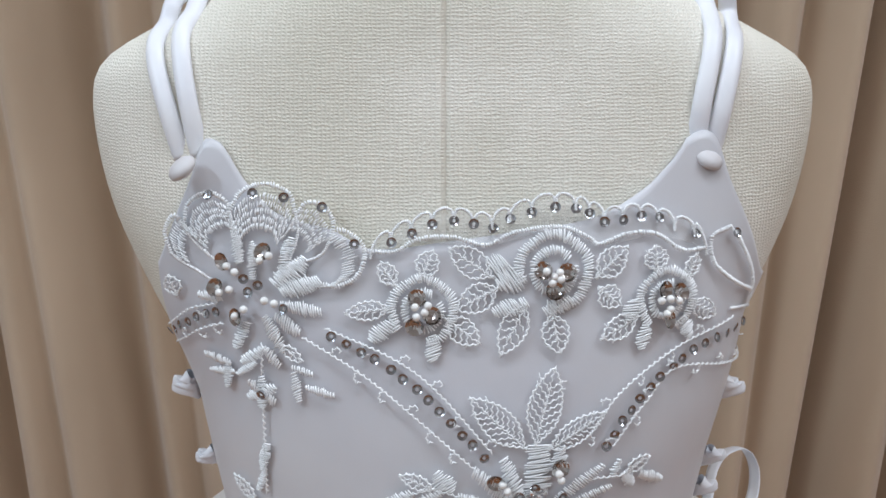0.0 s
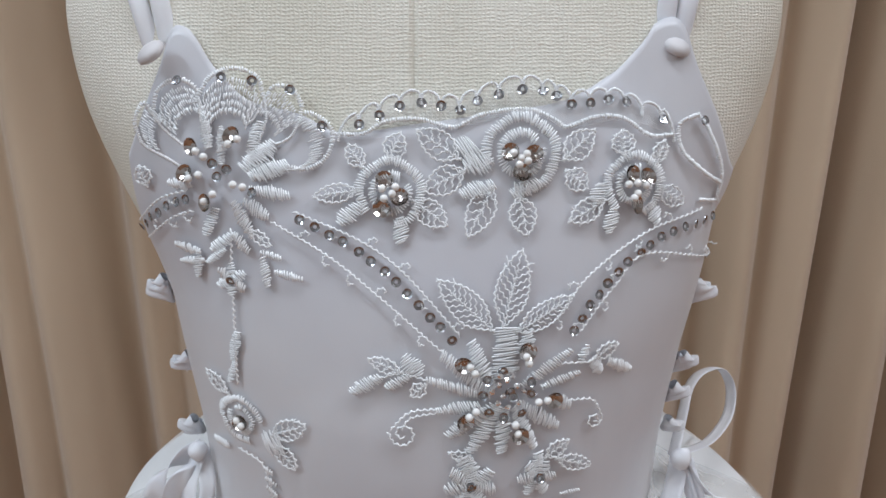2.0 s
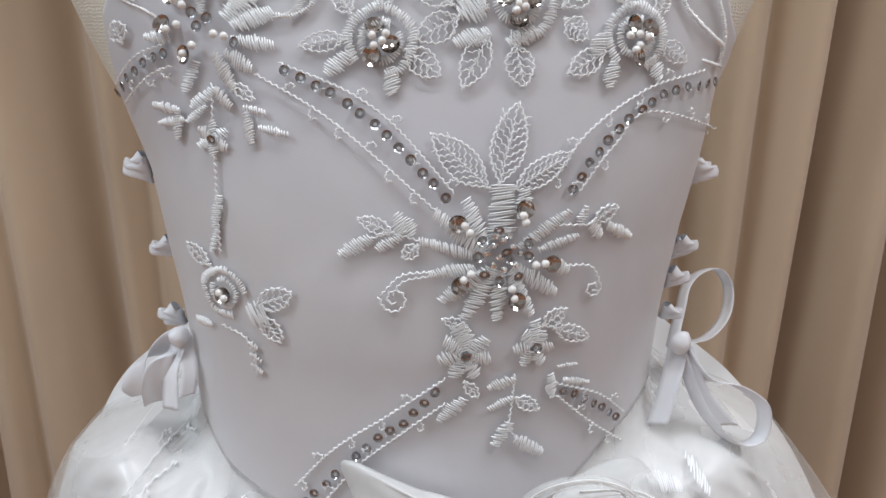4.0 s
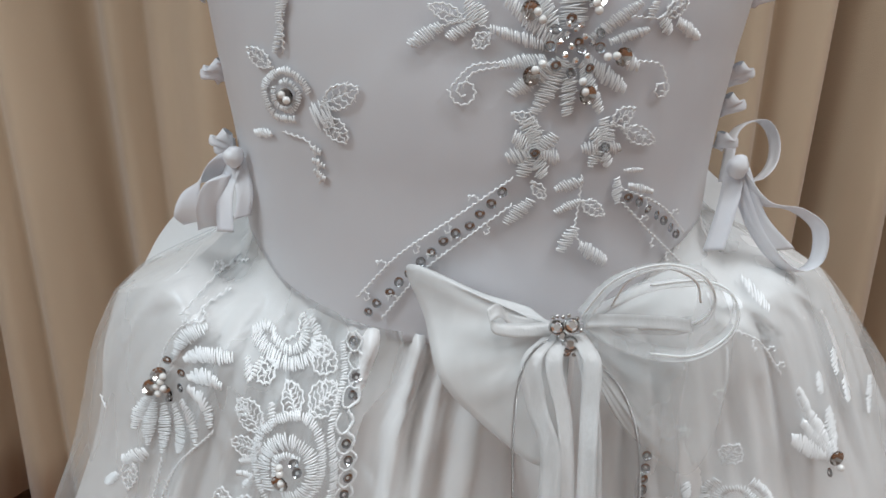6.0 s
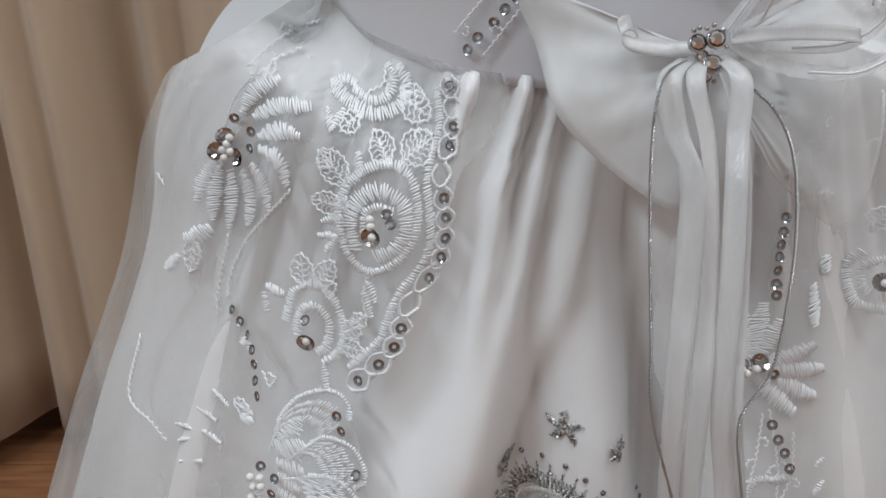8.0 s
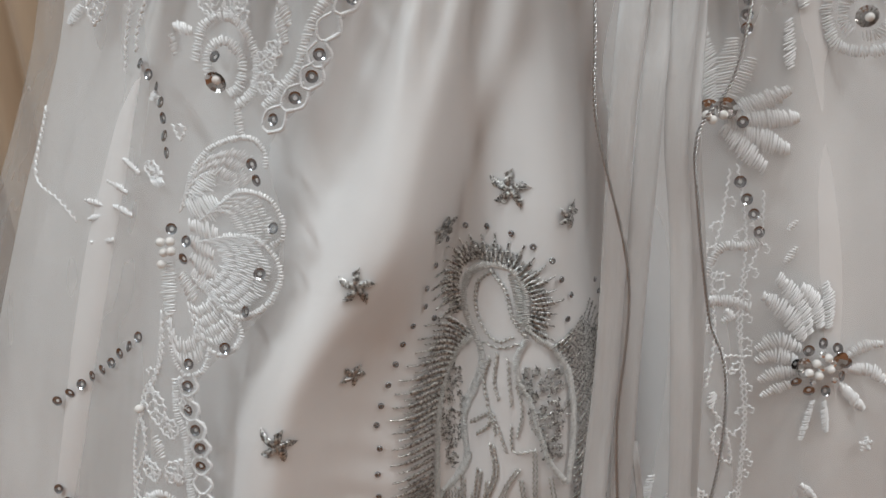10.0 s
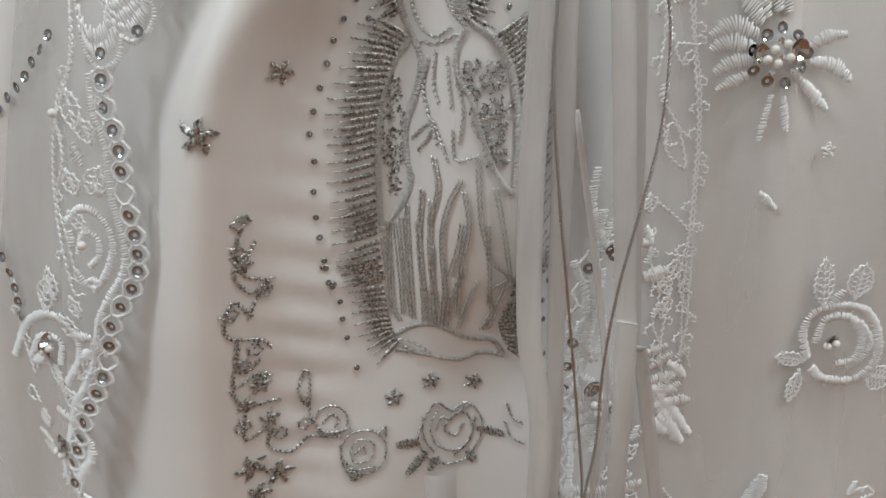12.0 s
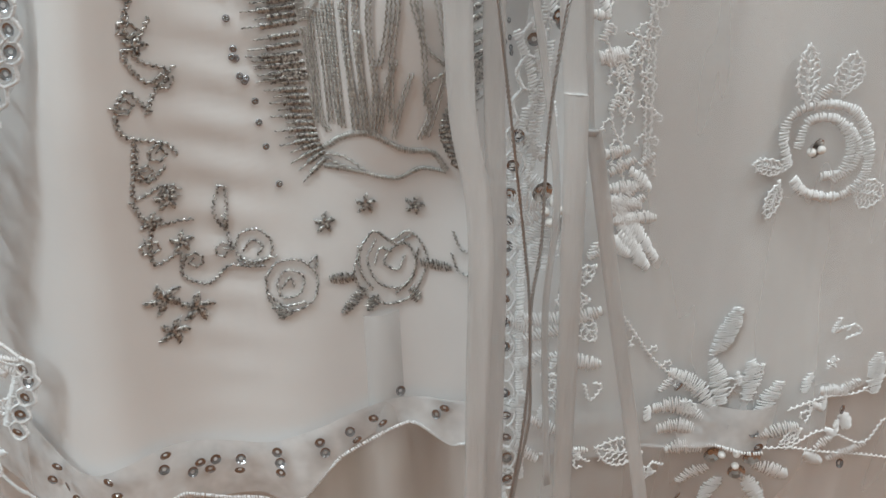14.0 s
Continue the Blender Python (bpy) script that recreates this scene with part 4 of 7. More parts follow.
def overskirt(edge, side, name, label):
    rows = []
    for i in range(96):
        z = 0.245 + (0.735 - 0.245) * i / 95
        half = SKIRT_LEFT if side < 0 else SKIRT_RIGHT
        a = curve(z, half)
        xe = curve(z, edge) if z < edge[-1][0] else edge[-1][1]
        ue = max(-0.999, min(0.999, (xe - CX) / a))
        pe = math.copysign(math.asin(abs(ue) ** 1.15), ue)
        row = []
        for j in range(150):
            phi = pe + (side * math.pi - pe) * (j / 149) ** 1.15
            s, c = math.sin(phi), math.cos(phi)
            u = math.copysign(abs(s) ** (2 / 2.3), s)
            zz = min(z, waist(CX + 0.109 * u) if c > 0 else 0.742)
            x = CX + skirt_half(CX + 0.109 * u, zz, SKIRT_LEFT if s < 0 else SKIRT_RIGHT) * u
            if c >= 0:
                y = organza(x, zz)
            else:
                y = CY + 0.008 + (0.5 * (CY - curve(z, SKIRT_FRONT)) + 0.06) * abs(c) ** (2 / 2.3) + 0.006 * math.sin(9 * phi) * abs(c)
            row.append((x, y, zz))
        rows.append(row)
    v, f = grid(rows)
    return part(name, mesh(name, v, f, ORGANZA), dress, label)


left_panel = overskirt(LEFT_EDGE, -1, "organza_overskirt", "sheer white organza overskirt with a scalloped embroidered edge")
right_panel = overskirt(RIGHT_EDGE, 1, "organza_overskirt", "sheer white organza overskirt with embroidered flowers")


def lace_border(edge, parent, z0, z1, side, seed, gap=0.0062):
    """Scallops, an inner line and a row of sequins along the overskirt's edge."""
    w = Sew(organza, 0.0008, seed)
    n = int((z1 - z0) / gap)
    inner = []
    for i in range(n):
        a, b = z0 + gap * i, z0 + gap * (i + 1)
        xa, xb = curve(a, edge), curve(b, edge)
        d = Vector((xb - xa, gap))
        nrm = Vector((d.y, -d.x)).normalized() * -side * 0.0021
        mx, mz = 0.5 * (xa + xb), 0.5 * (a + b)
        w.band([(xa - 0.7 * nrm.x, a - 0.7 * nrm.y), (mx + 0.35 * nrm.x, mz + 0.35 * nrm.y), (xb - 0.7 * nrm.x, b - 0.7 * nrm.y)], 0.0013, step=0.0006)
        w.band([(xa - 0.7 * nrm.x, a - 0.7 * nrm.y), (xa - 1.8 * nrm.x, a - 1.8 * nrm.y), (mx - 2.7 * nrm.x, mz - 2.7 * nrm.y), (xb - 1.8 * nrm.x, b - 1.8 * nrm.y)], 0.0009, step=0.0006)
        inner.append((mx - 3.4 * nrm.x, mz - 3.4 * nrm.y))
        if w.rng.random() < 0.86:
            set_on(organza, (mx - 1.15 * nrm.x, mz - 1.15 * nrm.y), RING, "sequin", parent, 0.0012, 16)
    w.band(inner, 0.0028)
    w.end("lace_border", "scalloped white lace edging", None, parent)


lace_border(LEFT_EDGE, left_panel, 0.598, LEFT_EDGE[-1][0], -1, 71, 0.0066)
lace_border(LEFT_EDGE, left_panel, 0.33, 0.522, -1, 72, 0.0066)
lace_border(RIGHT_EDGE, right_panel, RIGHT_EDGE[0][0], RIGHT_EDGE[4][0], 1, 73, 0.009)


def spray_flower(parent, c, petals, pearls, cups, rings, seed, lobes=()):
    w = Sew(organza, 0.0008, seed)
    for tip, width in petals:
        a = (c[0] + 0.18 * (tip[0] - c[0]), c[1] + 0.18 * (tip[1] - c[1]))
        w.full_leaf(a, tip, width)
    for tip, width in lobes:
        w.lobe(c, tip, width)
    ob = w.end("embroidered_flower", "white satin-stitched flower with pearls", None, parent)
    jewels(organza, ob, cups, pearls, rings, 0.0014)
    return ob


def side_spray():
    """The drooping flower near the hip: curved satin-stitched petals round a heart of pearls."""
    w = Sew(organza, 0.0008, 81)
    for pts in (((-0.1167, 0.6832), (-0.1116, 0.6906), (-0.1024, 0.6951)), ((-0.1119, 0.6818), (-0.1019, 0.6867), (-0.0909, 0.6871)), ((-0.1099, 0.6756), (-0.1005, 0.6794), (-0.0935, 0.6779)), ((-0.1099, 0.6716), (-0.1015, 0.6692), (-0.0989, 0.6613)), ((-0.1135, 0.6658), (-0.1082, 0.6594), (-0.1064, 0.6522)),
                ((-0.1176, 0.6633), (-0.1144, 0.6542), (-0.1159, 0.6447)), ((-0.1224, 0.6626), (-0.1223, 0.6530), (-0.1239, 0.6424)), ((-0.1266, 0.6637), (-0.1290, 0.6547), (-0.1303, 0.6441)), ((-0.1277, 0.6660), (-0.1328, 0.6590), (-0.1359, 0.6512))):
        w.band(pts, 0.0058, taper=0.55, slant=0.25)
    w.chain([(-0.1236, 0.6778), (-0.1200, 0.6866), (-0.1146, 0.6933), (-0.1069, 0.6974)])
    ob = w.end("embroidered_flower", "white satin-stitched flower with pearls", None, left_panel)
    jewels(organza, ob, ((-0.1234, 0.6741), (-0.1266, 0.6692), (-0.1177, 0.6680)), ((-0.1223, 0.6721), (-0.1208, 0.6694), (-0.1241, 0.6701), (-0.1211, 0.6743), (-0.1234, 0.6673)), ((-0.1193, 0.6812), (-0.1123, 0.6769), (-0.1127, 0.6712), (-0.1188, 0.6659)), 0.0014)


side_spray()


def shell_flower():
    """The large half flower whose scalloped petals overhang the edge."""
    w = Sew(organza, 0.0008, 82)
    root = (-0.1129, 0.5615)
    w.shell(root, ((-0.1049, 0.5784), (-0.1031, 0.5854), (-0.0957, 0.5931), (-0.0845, 0.5966), (-0.0789, 0.5939), (-0.0785, 0.5884)), 0.66, 0.92, 3)
    w.shell(root, ((-0.0948, 0.5757), (-0.0879, 0.5805), (-0.0784, 0.5803), (-0.0738, 0.5747), (-0.0742, 0.5693), (-0.0775, 0.5664)), 0.62, 0.93, 4)
    w.shell(root, ((-0.0932, 0.5669), (-0.0830, 0.5677), (-0.0764, 0.5633), (-0.0751, 0.5566), (-0.0797, 0.5485), (-0.0882, 0.5429), (-0.0950, 0.5445), (-0.0985, 0.5476)), 0.5, 0.93, 4)
    w.shell(root, ((-0.0931, 0.5437), (-0.0889, 0.5391), (-0.0909, 0.5334), (-0.0963, 0.5298), (-0.1014, 0.5315)), 0.55, 0.94, 4)
    w.shell(root, ((-0.1004, 0.5308), (-0.1028, 0.5244), (-0.1088, 0.5219), (-0.1123, 0.5258), (-0.1134, 0.5314)), 0.72, 0.95, 2)
    w.chain([(-0.1059, 0.5423), (-0.1041, 0.5356), (-0.1012, 0.5315)])
    w.chain([(-0.1142, 0.5407), (-0.1138, 0.5356), (-0.1134, 0.5314)])
    for a, b, width in (((-0.1046, 0.5740), (-0.0944, 0.5760), 0.0085), ((-0.1035, 0.5776), (-0.0962, 0.5857), 0.0062), ((-0.1046, 0.5692), (-0.0950, 0.5671), 0.0055), ((-0.1049, 0.5647), (-0.0974, 0.5608), 0.005), ((-0.1049, 0.5595), (-0.0968, 0.5543), 0.0055), ((-0.1048, 0.5546), (-0.0983, 0.5496), 0.005), ((-0.1085, 0.5538), (-0.1042, 0.5463), 0.0048), ((-0.1130, 0.5565), (-0.1134, 0.5404), 0.0055)):
        w.full_leaf(a, b, width)
    for a, b in (((-0.1412, 0.5667), (-0.1489, 0.5682)), ((-0.1312, 0.5725), (-0.1393, 0.5749)), ((-0.1375, 0.5562), (-0.1480, 0.5538)), ((-0.1254, 0.5799), (-0.1329, 0.5828)), ((-0.1404, 0.5638), (-0.1481, 0.5616)), ((-0.1288, 0.5661), (-0.1371, 0.5670))):
        w.full_leaf(a, b, 0.0022)
    ob = w.end("embroidered_flower", "large white half flower with scalloped petals and a pearl heart", None, left_panel)
    jewels(organza, ob, (), ((-0.1137, 0.5626), (-0.1102, 0.5635), (-0.1126, 0.5598), (-0.1100, 0.5607), (-0.1135, 0.5561)), ((-0.1103, 0.5672), (-0.1053, 0.5643), (-0.1065, 0.5591), (-0.0805, 0.5850), (-0.0758, 0.5718), (-0.0809, 0.5578), (-0.0860, 0.5455), (-0.0941, 0.5327), (-0.1068, 0.5263)), 0.0014)
    sequin_row(organza, [(-0.0826, 0.5891), (-0.0822, 0.5879)], 1, ob)


shell_flower()


def skirt_rose(parent, c, r, turn, seed, leaves, pearls, cups, rings=(), fulls=()):
    w = Sew(organza, 0.0008, seed)
    w.rose(c, r, turn)
    for a, b, width in leaves:
        w.open_leaf(a, b, width, 4)
    for a, b, width in fulls:
        w.full_leaf(a, b, width)
    ob = w.end("embroidered_rose", "white embroidered rose with leaves and pearls", None, parent)
    jewels(organza, ob, cups, pearls, rings, 0.0014)


def edge_roses():
    """The roses that follow the scalloped edge, from the waist down."""
    w = Sew(organza, 0.0008, 91)
    # at the waist
    w.band([(-0.0842, 0.6927), (-0.0783, 0.6875), (-0.0692, 0.6845), (-0.0609, 0.6874), (-0.0583, 0.6937), (-0.0618, 0.6990)], 0.0042, slant=0.1)
    w.band([(-0.0770, 0.6913), (-0.0704, 0.6881), (-0.0641, 0.6904), (-0.0630, 0.6954), (-0.0655, 0.6998)], 0.0030, slant=0.1)
    w.chain([(-0.0715, 0.6904), (-0.0666, 0.6932), (-0.0658, 0.6983)])
    w.band([(-0.0850, 0.6930), (-0.0804, 0.6942), (-0.0762, 0.6923)], 0.003)
    w.open_leaf((-0.0602, 0.6900), (-0.0507, 0.6837), 0.009, 4)
    w.open_leaf((-0.0602, 0.6919), (-0.0525, 0.6893), 0.006, 3)
    w.open_leaf((-0.0741, 0.6840), (-0.0810, 0.6800), 0.006, 3)
    ob = w.end("embroidered_rose", "white embroidered rose with open leaves below the waist seam", None, left_panel)
    # the large rose
    w = Sew(organza, 0.0008, 92)
    w.band([(-0.0769, 0.6655), (-0.0711, 0.6701), (-0.0631, 0.6717), (-0.0570, 0.6670), (-0.0553, 0.6564), (-0.0583, 0.6471), (-0.0642, 0.6414), (-0.0718, 0.6388), (-0.0782, 0.6436), (-0.0809, 0.6548), (-0.0788, 0.6631)], 0.0030, slant=0.1)
    w.band([(-0.0751, 0.6452), (-0.0770, 0.6537), (-0.0737, 0.6609), (-0.0667, 0.6643), (-0.0599, 0.6607), (-0.0589, 0.6534), (-0.0623, 0.6470), (-0.0688, 0.6437)], 0.0050, slant=0.08)
    w.band([(-0.0725, 0.6512), (-0.0718, 0.6569), (-0.0673, 0.6597), (-0.0630, 0.6584)], 0.0024, slant=0.1)
    for a, b, width in (((-0.0776, 0.6641), (-0.0876, 0.6748), 0.009), ((-0.0789, 0.6573), (-0.0906, 0.6592), 0.007), ((-0.0640, 0.6716), (-0.0692, 0.6801), 0.008), ((-0.0600, 0.6717), (-0.0507, 0.6798), 0.010)):
        w.open_leaf(a, b, width, 5)
    w.full_leaf((-0.0734, 0.6676), (-0.0747, 0.6745), 0.0036)
    w.full_leaf((-0.0797, 0.6547), (-0.0869, 0.6519), 0.0036)
    ob = w.end("embroidered_rose", "large white embroidered rose with leaves, pearls and a mirror sequin", None, left_panel)
    jewels(organza, ob, ((-0.0689, 0.6509),), ((-0.0683, 0.6506), (-0.0690, 0.6557), (-0.0688, 0.6537)), ((-0.0645, 0.6575), (-0.0634, 0.6547)), 0.0014)
    # the small rose below
    w = Sew(organza, 0.0008, 93)
    w.band([(-0.1008, 0.6178), (-0.0976, 0.6272), (-0.0902, 0.6308), (-0.0835, 0.6269), (-0.0800, 0.6188), (-0.0818, 0.6102), (-0.0872, 0.6054)], 0.0030, slant=0.1)
    w.band([(-0.0969, 0.6138), (-0.0955, 0.6211), (-0.0900, 0.6237), (-0.0853, 0.6188), (-0.0863, 0.6111), (-0.0904, 0.6080)], 0.0032, slant=0.1)
    for a, b, width in (((-0.0939, 0.6296), (-0.0948, 0.6407), 0.008), ((-0.0894, 0.6301), (-0.0828, 0.6396), 0.007), ((-0.0809, 0.6160), (-0.0736, 0.6209), 0.006), ((-0.0814, 0.6126), (-0.0728, 0.6127), 0.006)):
        w.open_leaf(a, b, width, 4)
    w.full_leaf((-0.1012, 0.6261), (-0.1082, 0.6267), 0.0036)
    w.full_leaf((-0.0874, 0.6048), (-0.0865, 0.5965), 0.0030)
    w.chain([(-0.0708, 0.6379), (-0.0729, 0.6313), (-0.0720, 0.6242)])
    w.full_leaf((-0.0714, 0.6353), (-0.0685, 0.6286), 0.0034)
    w.full_leaf((-0.0723, 0.6315), (-0.0701, 0.6238), 0.0030)
    ob = w.end("embroidered_rose", "small white embroidered rose with a pearl on a mirror sequin", None, left_panel)
    jewels(organza, ob, ((-0.0929, 0.6124),), ((-0.0925, 0.6123),), ((-0.0931, 0.6188),), 0.0014)
    # the narrow lace strip below the half flower
    w = Sew(organza, 0.0008, 94)
    w.chain([(-0.1162, 0.5395), (-0.1189, 0.5227), (-0.1246, 0.5134), (-0.1266, 0.5048), (-0.1258, 0.4940), (-0.1306, 0.4810), (-0.1283, 0.4681), (-0.1271, 0.4563)])
    w.chain([(-0.1095, 0.5060), (-0.1104, 0.4928), (-0.1121, 0.4849)])
    w.band([(-0.1280, 0.4742), (-0.1213, 0.4794), (-0.1151, 0.4767), (-0.1126, 0.4683), (-0.1158, 0.4593), (-0.1219, 0.4527), (-0.1269, 0.4580)], 0.0026, slant=0.1)
    w.band([(-0.1251, 0.4642), (-0.1220, 0.4713), (-0.1176, 0.4700), (-0.1180, 0.4637), (-0.1217, 0.4603)], 0.0024, slant=0.1)
    for a, b, width in (((-0.1219, 0.5159), (-0.1192, 0.5034), 0.007), ((-0.1108, 0.5207), (-0.1095, 0.5111), 0.006), ((-0.1173, 0.5070), (-0.1146, 0.5000), 0.006), ((-0.1253, 0.4904), (-0.1223, 0.4835), 0.006), ((-0.1129, 0.4926), (-0.1180, 0.4843), 0.006), ((-0.1389, 0.4454), (-0.1402, 0.4551), 0.006), ((-0.1371, 0.4398), (-0.1306, 0.4335), 0.006)):
        w.open_leaf(a, b, width, 3)
    for a, b in (((-0.1215, 0.4989), (-0.1192, 0.4926)), ((-0.1163, 0.4865), (-0.1129, 0.4848)), ((-0.1573, 0.4140), (-0.1465, 0.4207)), ((-0.1305, 0.4266), (-0.1261, 0.4301))):
        w.full_leaf(a, b, 0.004)
    ob = w.end("embroidered_lace_strip", "narrow strip of white lace with a small rose and pearls", None, left_panel)
    jewels(organza, ob, ((-0.1447, 0.4270),), ((-0.1252, 0.5077), (-0.1467, 0.4230), (-0.1430, 0.4261), (-0.1216, 0.4678)), (), 0.0014)
    # the next rose down
    w = Sew(organza, 0.0008, 95)
    w.band([(-0.1679, 0.4129), (-0.1580, 0.4284), (-0.1430, 0.4381), (-0.1332, 0.4356), (-0.1320, 0.4261), (-0.1401, 0.4134)], 0.0030, slant=0.1)
    w.band([(-0.1588, 0.4156), (-0.1512, 0.4259), (-0.1398, 0.4296), (-0.1419, 0.4198)], 0.0026, slant=0.1)
    for a, b, width in (((-0.1458, 0.4390), (-0.1411, 0.4509), 0.007), ((-0.1407, 0.4111), (-0.1361, 0.4035), 0.007), ((-0.1341, 0.4175), (-0.1244, 0.4273), 0.006)):
        w.open_leaf(a, b, width, 3)
    w.band([(-0.1481, 0.3995), (-0.1388, 0.3973), (-0.1342, 0.3882), (-0.1428, 0.3741)], 0.004, slant=0.1)
    w.band([(-0.1450, 0.3709), (-0.1414, 0.3625), (-0.1272, 0.3613)], 0.0024)
    ob = w.end("embroidered_rose", "white embroidered rose at the lower edge", None, left_panel)
    jewels(organza, ob, ((-0.1468, 0.3870), (-0.1466, 0.4239)), ((-0.1470, 0.3825), (-0.1494, 0.3828), (-0.1466, 0.4208)), (), 0.0014)


edge_roses()
skirt_rose(right_panel, (0.1062, 0.6304), 0.013, 100, 96, (((0.1004, 0.6472), (0.1047, 0.6561), 0.008),), ((0.1067, 0.6294),), ((0.1064, 0.6294),))
def right_flowers():
    """Flowers and roses on the other half of the overskirt, from the hip to the hem."""
    w = Sew(organza, 0.0008, 83)
    for pts, width in ((((0.0921, 0.5273), (0.0847, 0.5302), (0.0778, 0.5269)), 0.0055), (((0.0934, 0.5304), (0.0872, 0.5391), (0.0785, 0.5450)), 0.0062), (((0.0953, 0.5321), (0.0913, 0.5413), (0.0828, 0.5513)), 0.0062), (((0.0993, 0.5335), (0.0966, 0.5412), (0.0907, 0.5476)), 0.0058), (((0.1024, 0.5331), (0.1016, 0.5420), (0.0999, 0.5478)), 0.0050),
                       (((0.0915, 0.5233), (0.0837, 0.5252), (0.0782, 0.5225)), 0.0055), (((0.0919, 0.5195), (0.0854, 0.5191), (0.0795, 0.5157)), 0.0048), (((0.0917, 0.5158), (0.0860, 0.5134), (0.0808, 0.5104)), 0.0040), (((0.1096, 0.5213), (0.1173, 0.5247), (0.1242, 0.5254)), 0.0046), (((0.1114, 0.5174), (0.1204, 0.5159), (0.1268, 0.5111)), 0.0046), (((0.1083, 0.5126), (0.1145, 0.5068), (0.1197, 0.5020)), 0.0040)):
        w.band(pts, width, taper=0.5, slant=0.25)
    for a, b in (((0.0984, 0.5086), (0.0956, 0.4947)), ((0.1027, 0.5078), (0.1048, 0.4969)), ((0.0982, 0.4776), (0.1047, 0.4712)), ((0.0850, 0.5659), (0.0877, 0.5688)), ((0.0849, 0.5558), (0.0883, 0.5607))):
        w.full_leaf(a, b, 0.0026)
    ob = w.end("embroidered_flower", "white satin-stitched flower with crystals and pearls", None, right_panel)
    jewels(organza, ob, ((0.1056, 0.5219), (0.0927, 0.5208)), ((0.0970, 0.5222), (0.1011, 0.5235), (0.1023, 0.5194), (0.0982, 0.5180), (0.0948, 0.5194)), ((0.0945, 0.5267), (0.0993, 0.5284), (0.1053, 0.5256), (0.1093, 0.5203), (0.1075, 0.5161), (0.1018, 0.5120), (0.0959, 0.5132), (0.0912, 0.5166), (0.0903, 0.5226)), 0.0014)
    for p in ((0.0993, 0.5201), (0.1035, 0.5211), (0.0993, 0.5248), (0.0968, 0.5159), (0.1045, 0.5154)):
        set_on(organza, p, CRYSTAL, "crystal", ob, 0.0022, 30)
    w = Sew(organza, 0.0008, 97)
    w.band([(0.1252, 0.4133), (0.1219, 0.4247), (0.1259, 0.4312), (0.1378, 0.4321), (0.1471, 0.4287), (0.1528, 0.4192), (0.1535, 0.4075), (0.1460, 0.4007), (0.1332, 0.4036), (0.1276, 0.4092)], 0.0034, slant=0.1)
    w.band([(0.1276, 0.4191), (0.1307, 0.4274), (0.1408, 0.4268), (0.1471, 0.4184), (0.1455, 0.4094), (0.1384, 0.4082)], 0.0034, slant=0.1)
    w.band([(0.1449, 0.4251), (0.1504, 0.4169), (0.1482, 0.4096), (0.1429, 0.4061)], 0.0028, slant=0.1)
    for a, b, width in (((0.1285, 0.4330), (0.1265, 0.4513), 0.0075), ((0.1411, 0.4347), (0.1423, 0.4480), 0.009), ((0.1513, 0.4020), (0.1614, 0.4002), 0.010), ((0.1227, 0.4085), (0.1201, 0.3965), 0.005), ((0.1239, 0.4125), (0.1127, 0.4158), 0.005)):
        w.open_leaf(a, b, width, 5)
    w.full_leaf((0.1316, 0.4333), (0.1366, 0.4382), 0.004)
    ob = w.end("embroidered_rose", "white embroidered rose with leaves and a pearl on a mirror sequin", None, right_panel)
    jewels(organza, ob, ((0.1326, 0.4191),), ((0.1312, 0.4178), (0.1349, 0.4181)), (), 0.0014)
    w = Sew(organza, 0.0008, 84)
    for pts in (((0.1102, 0.3160), (0.0997, 0.3231), (0.0871, 0.3251)), ((0.1120, 0.3212), (0.1048, 0.3310), (0.0930, 0.3388)), ((0.1145, 0.3239), (0.1124, 0.3347), (0.1087, 0.3431)), ((0.1230, 0.3263), (0.1237, 0.3353), (0.1223, 0.3429)), ((0.1278, 0.3172), (0.1307, 0.3265), (0.1344, 0.3337)), ((0.1296, 0.3106), (0.1365, 0.3127), (0.1443, 0.3129)), ((0.1087, 0.3108), (0.0996, 0.3147), (0.0902, 0.3155)),
                ((0.1091, 0.3035), (0.1016, 0.3053), (0.0939, 0.3049)), ((0.1129, 0.2942), (0.1072, 0.2914), (0.1018, 0.2870)), ((0.1178, 0.2882), (0.1154, 0.2815), (0.1138, 0.2749)), ((0.1295, 0.2970), (0.1359, 0.2946), (0.1436, 0.2902)), ((0.1280, 0.2894), (0.1317, 0.2832), (0.1361, 0.2770))):
        w.band(pts, 0.0066, taper=0.45, slant=0.25)
    w.chain([(0.1320, 0.3049), (0.1433, 0.3037), (0.1649, 0.2955), (0.1883, 0.2885)])
    w.vine([(0.1396, 0.3211), (0.1525, 0.3228), (0.1693, 0.3224), (0.1774, 0.3341)], 1, 0.008)
    for a, b in (((0.1140, 0.3505), (0.1160, 0.3641)), ((0.1092, 0.3455), (0.1142, 0.3514)), ((0.1751, 0.3213), (0.1756, 0.3347)), ((0.1597, 0.3235), (0.1683, 0.3274)), ((0.1445, 0.3271), (0.1462, 0.3346)), ((0.1534, 0.3012), (0.1605, 0.3042)), ((0.1701, 0.2950), (0.1766, 0.2981)), ((0.1486, 0.3000), (0.1578, 0.2929)), ((0.1723, 0.3295), (0.1738, 0.3392))):
        w.full_leaf(a, b, 0.0045)
    ob = w.end("embroidered_flower", "large white satin-stitched flower with pearls and mirror sequins above the hem", None, right_panel)
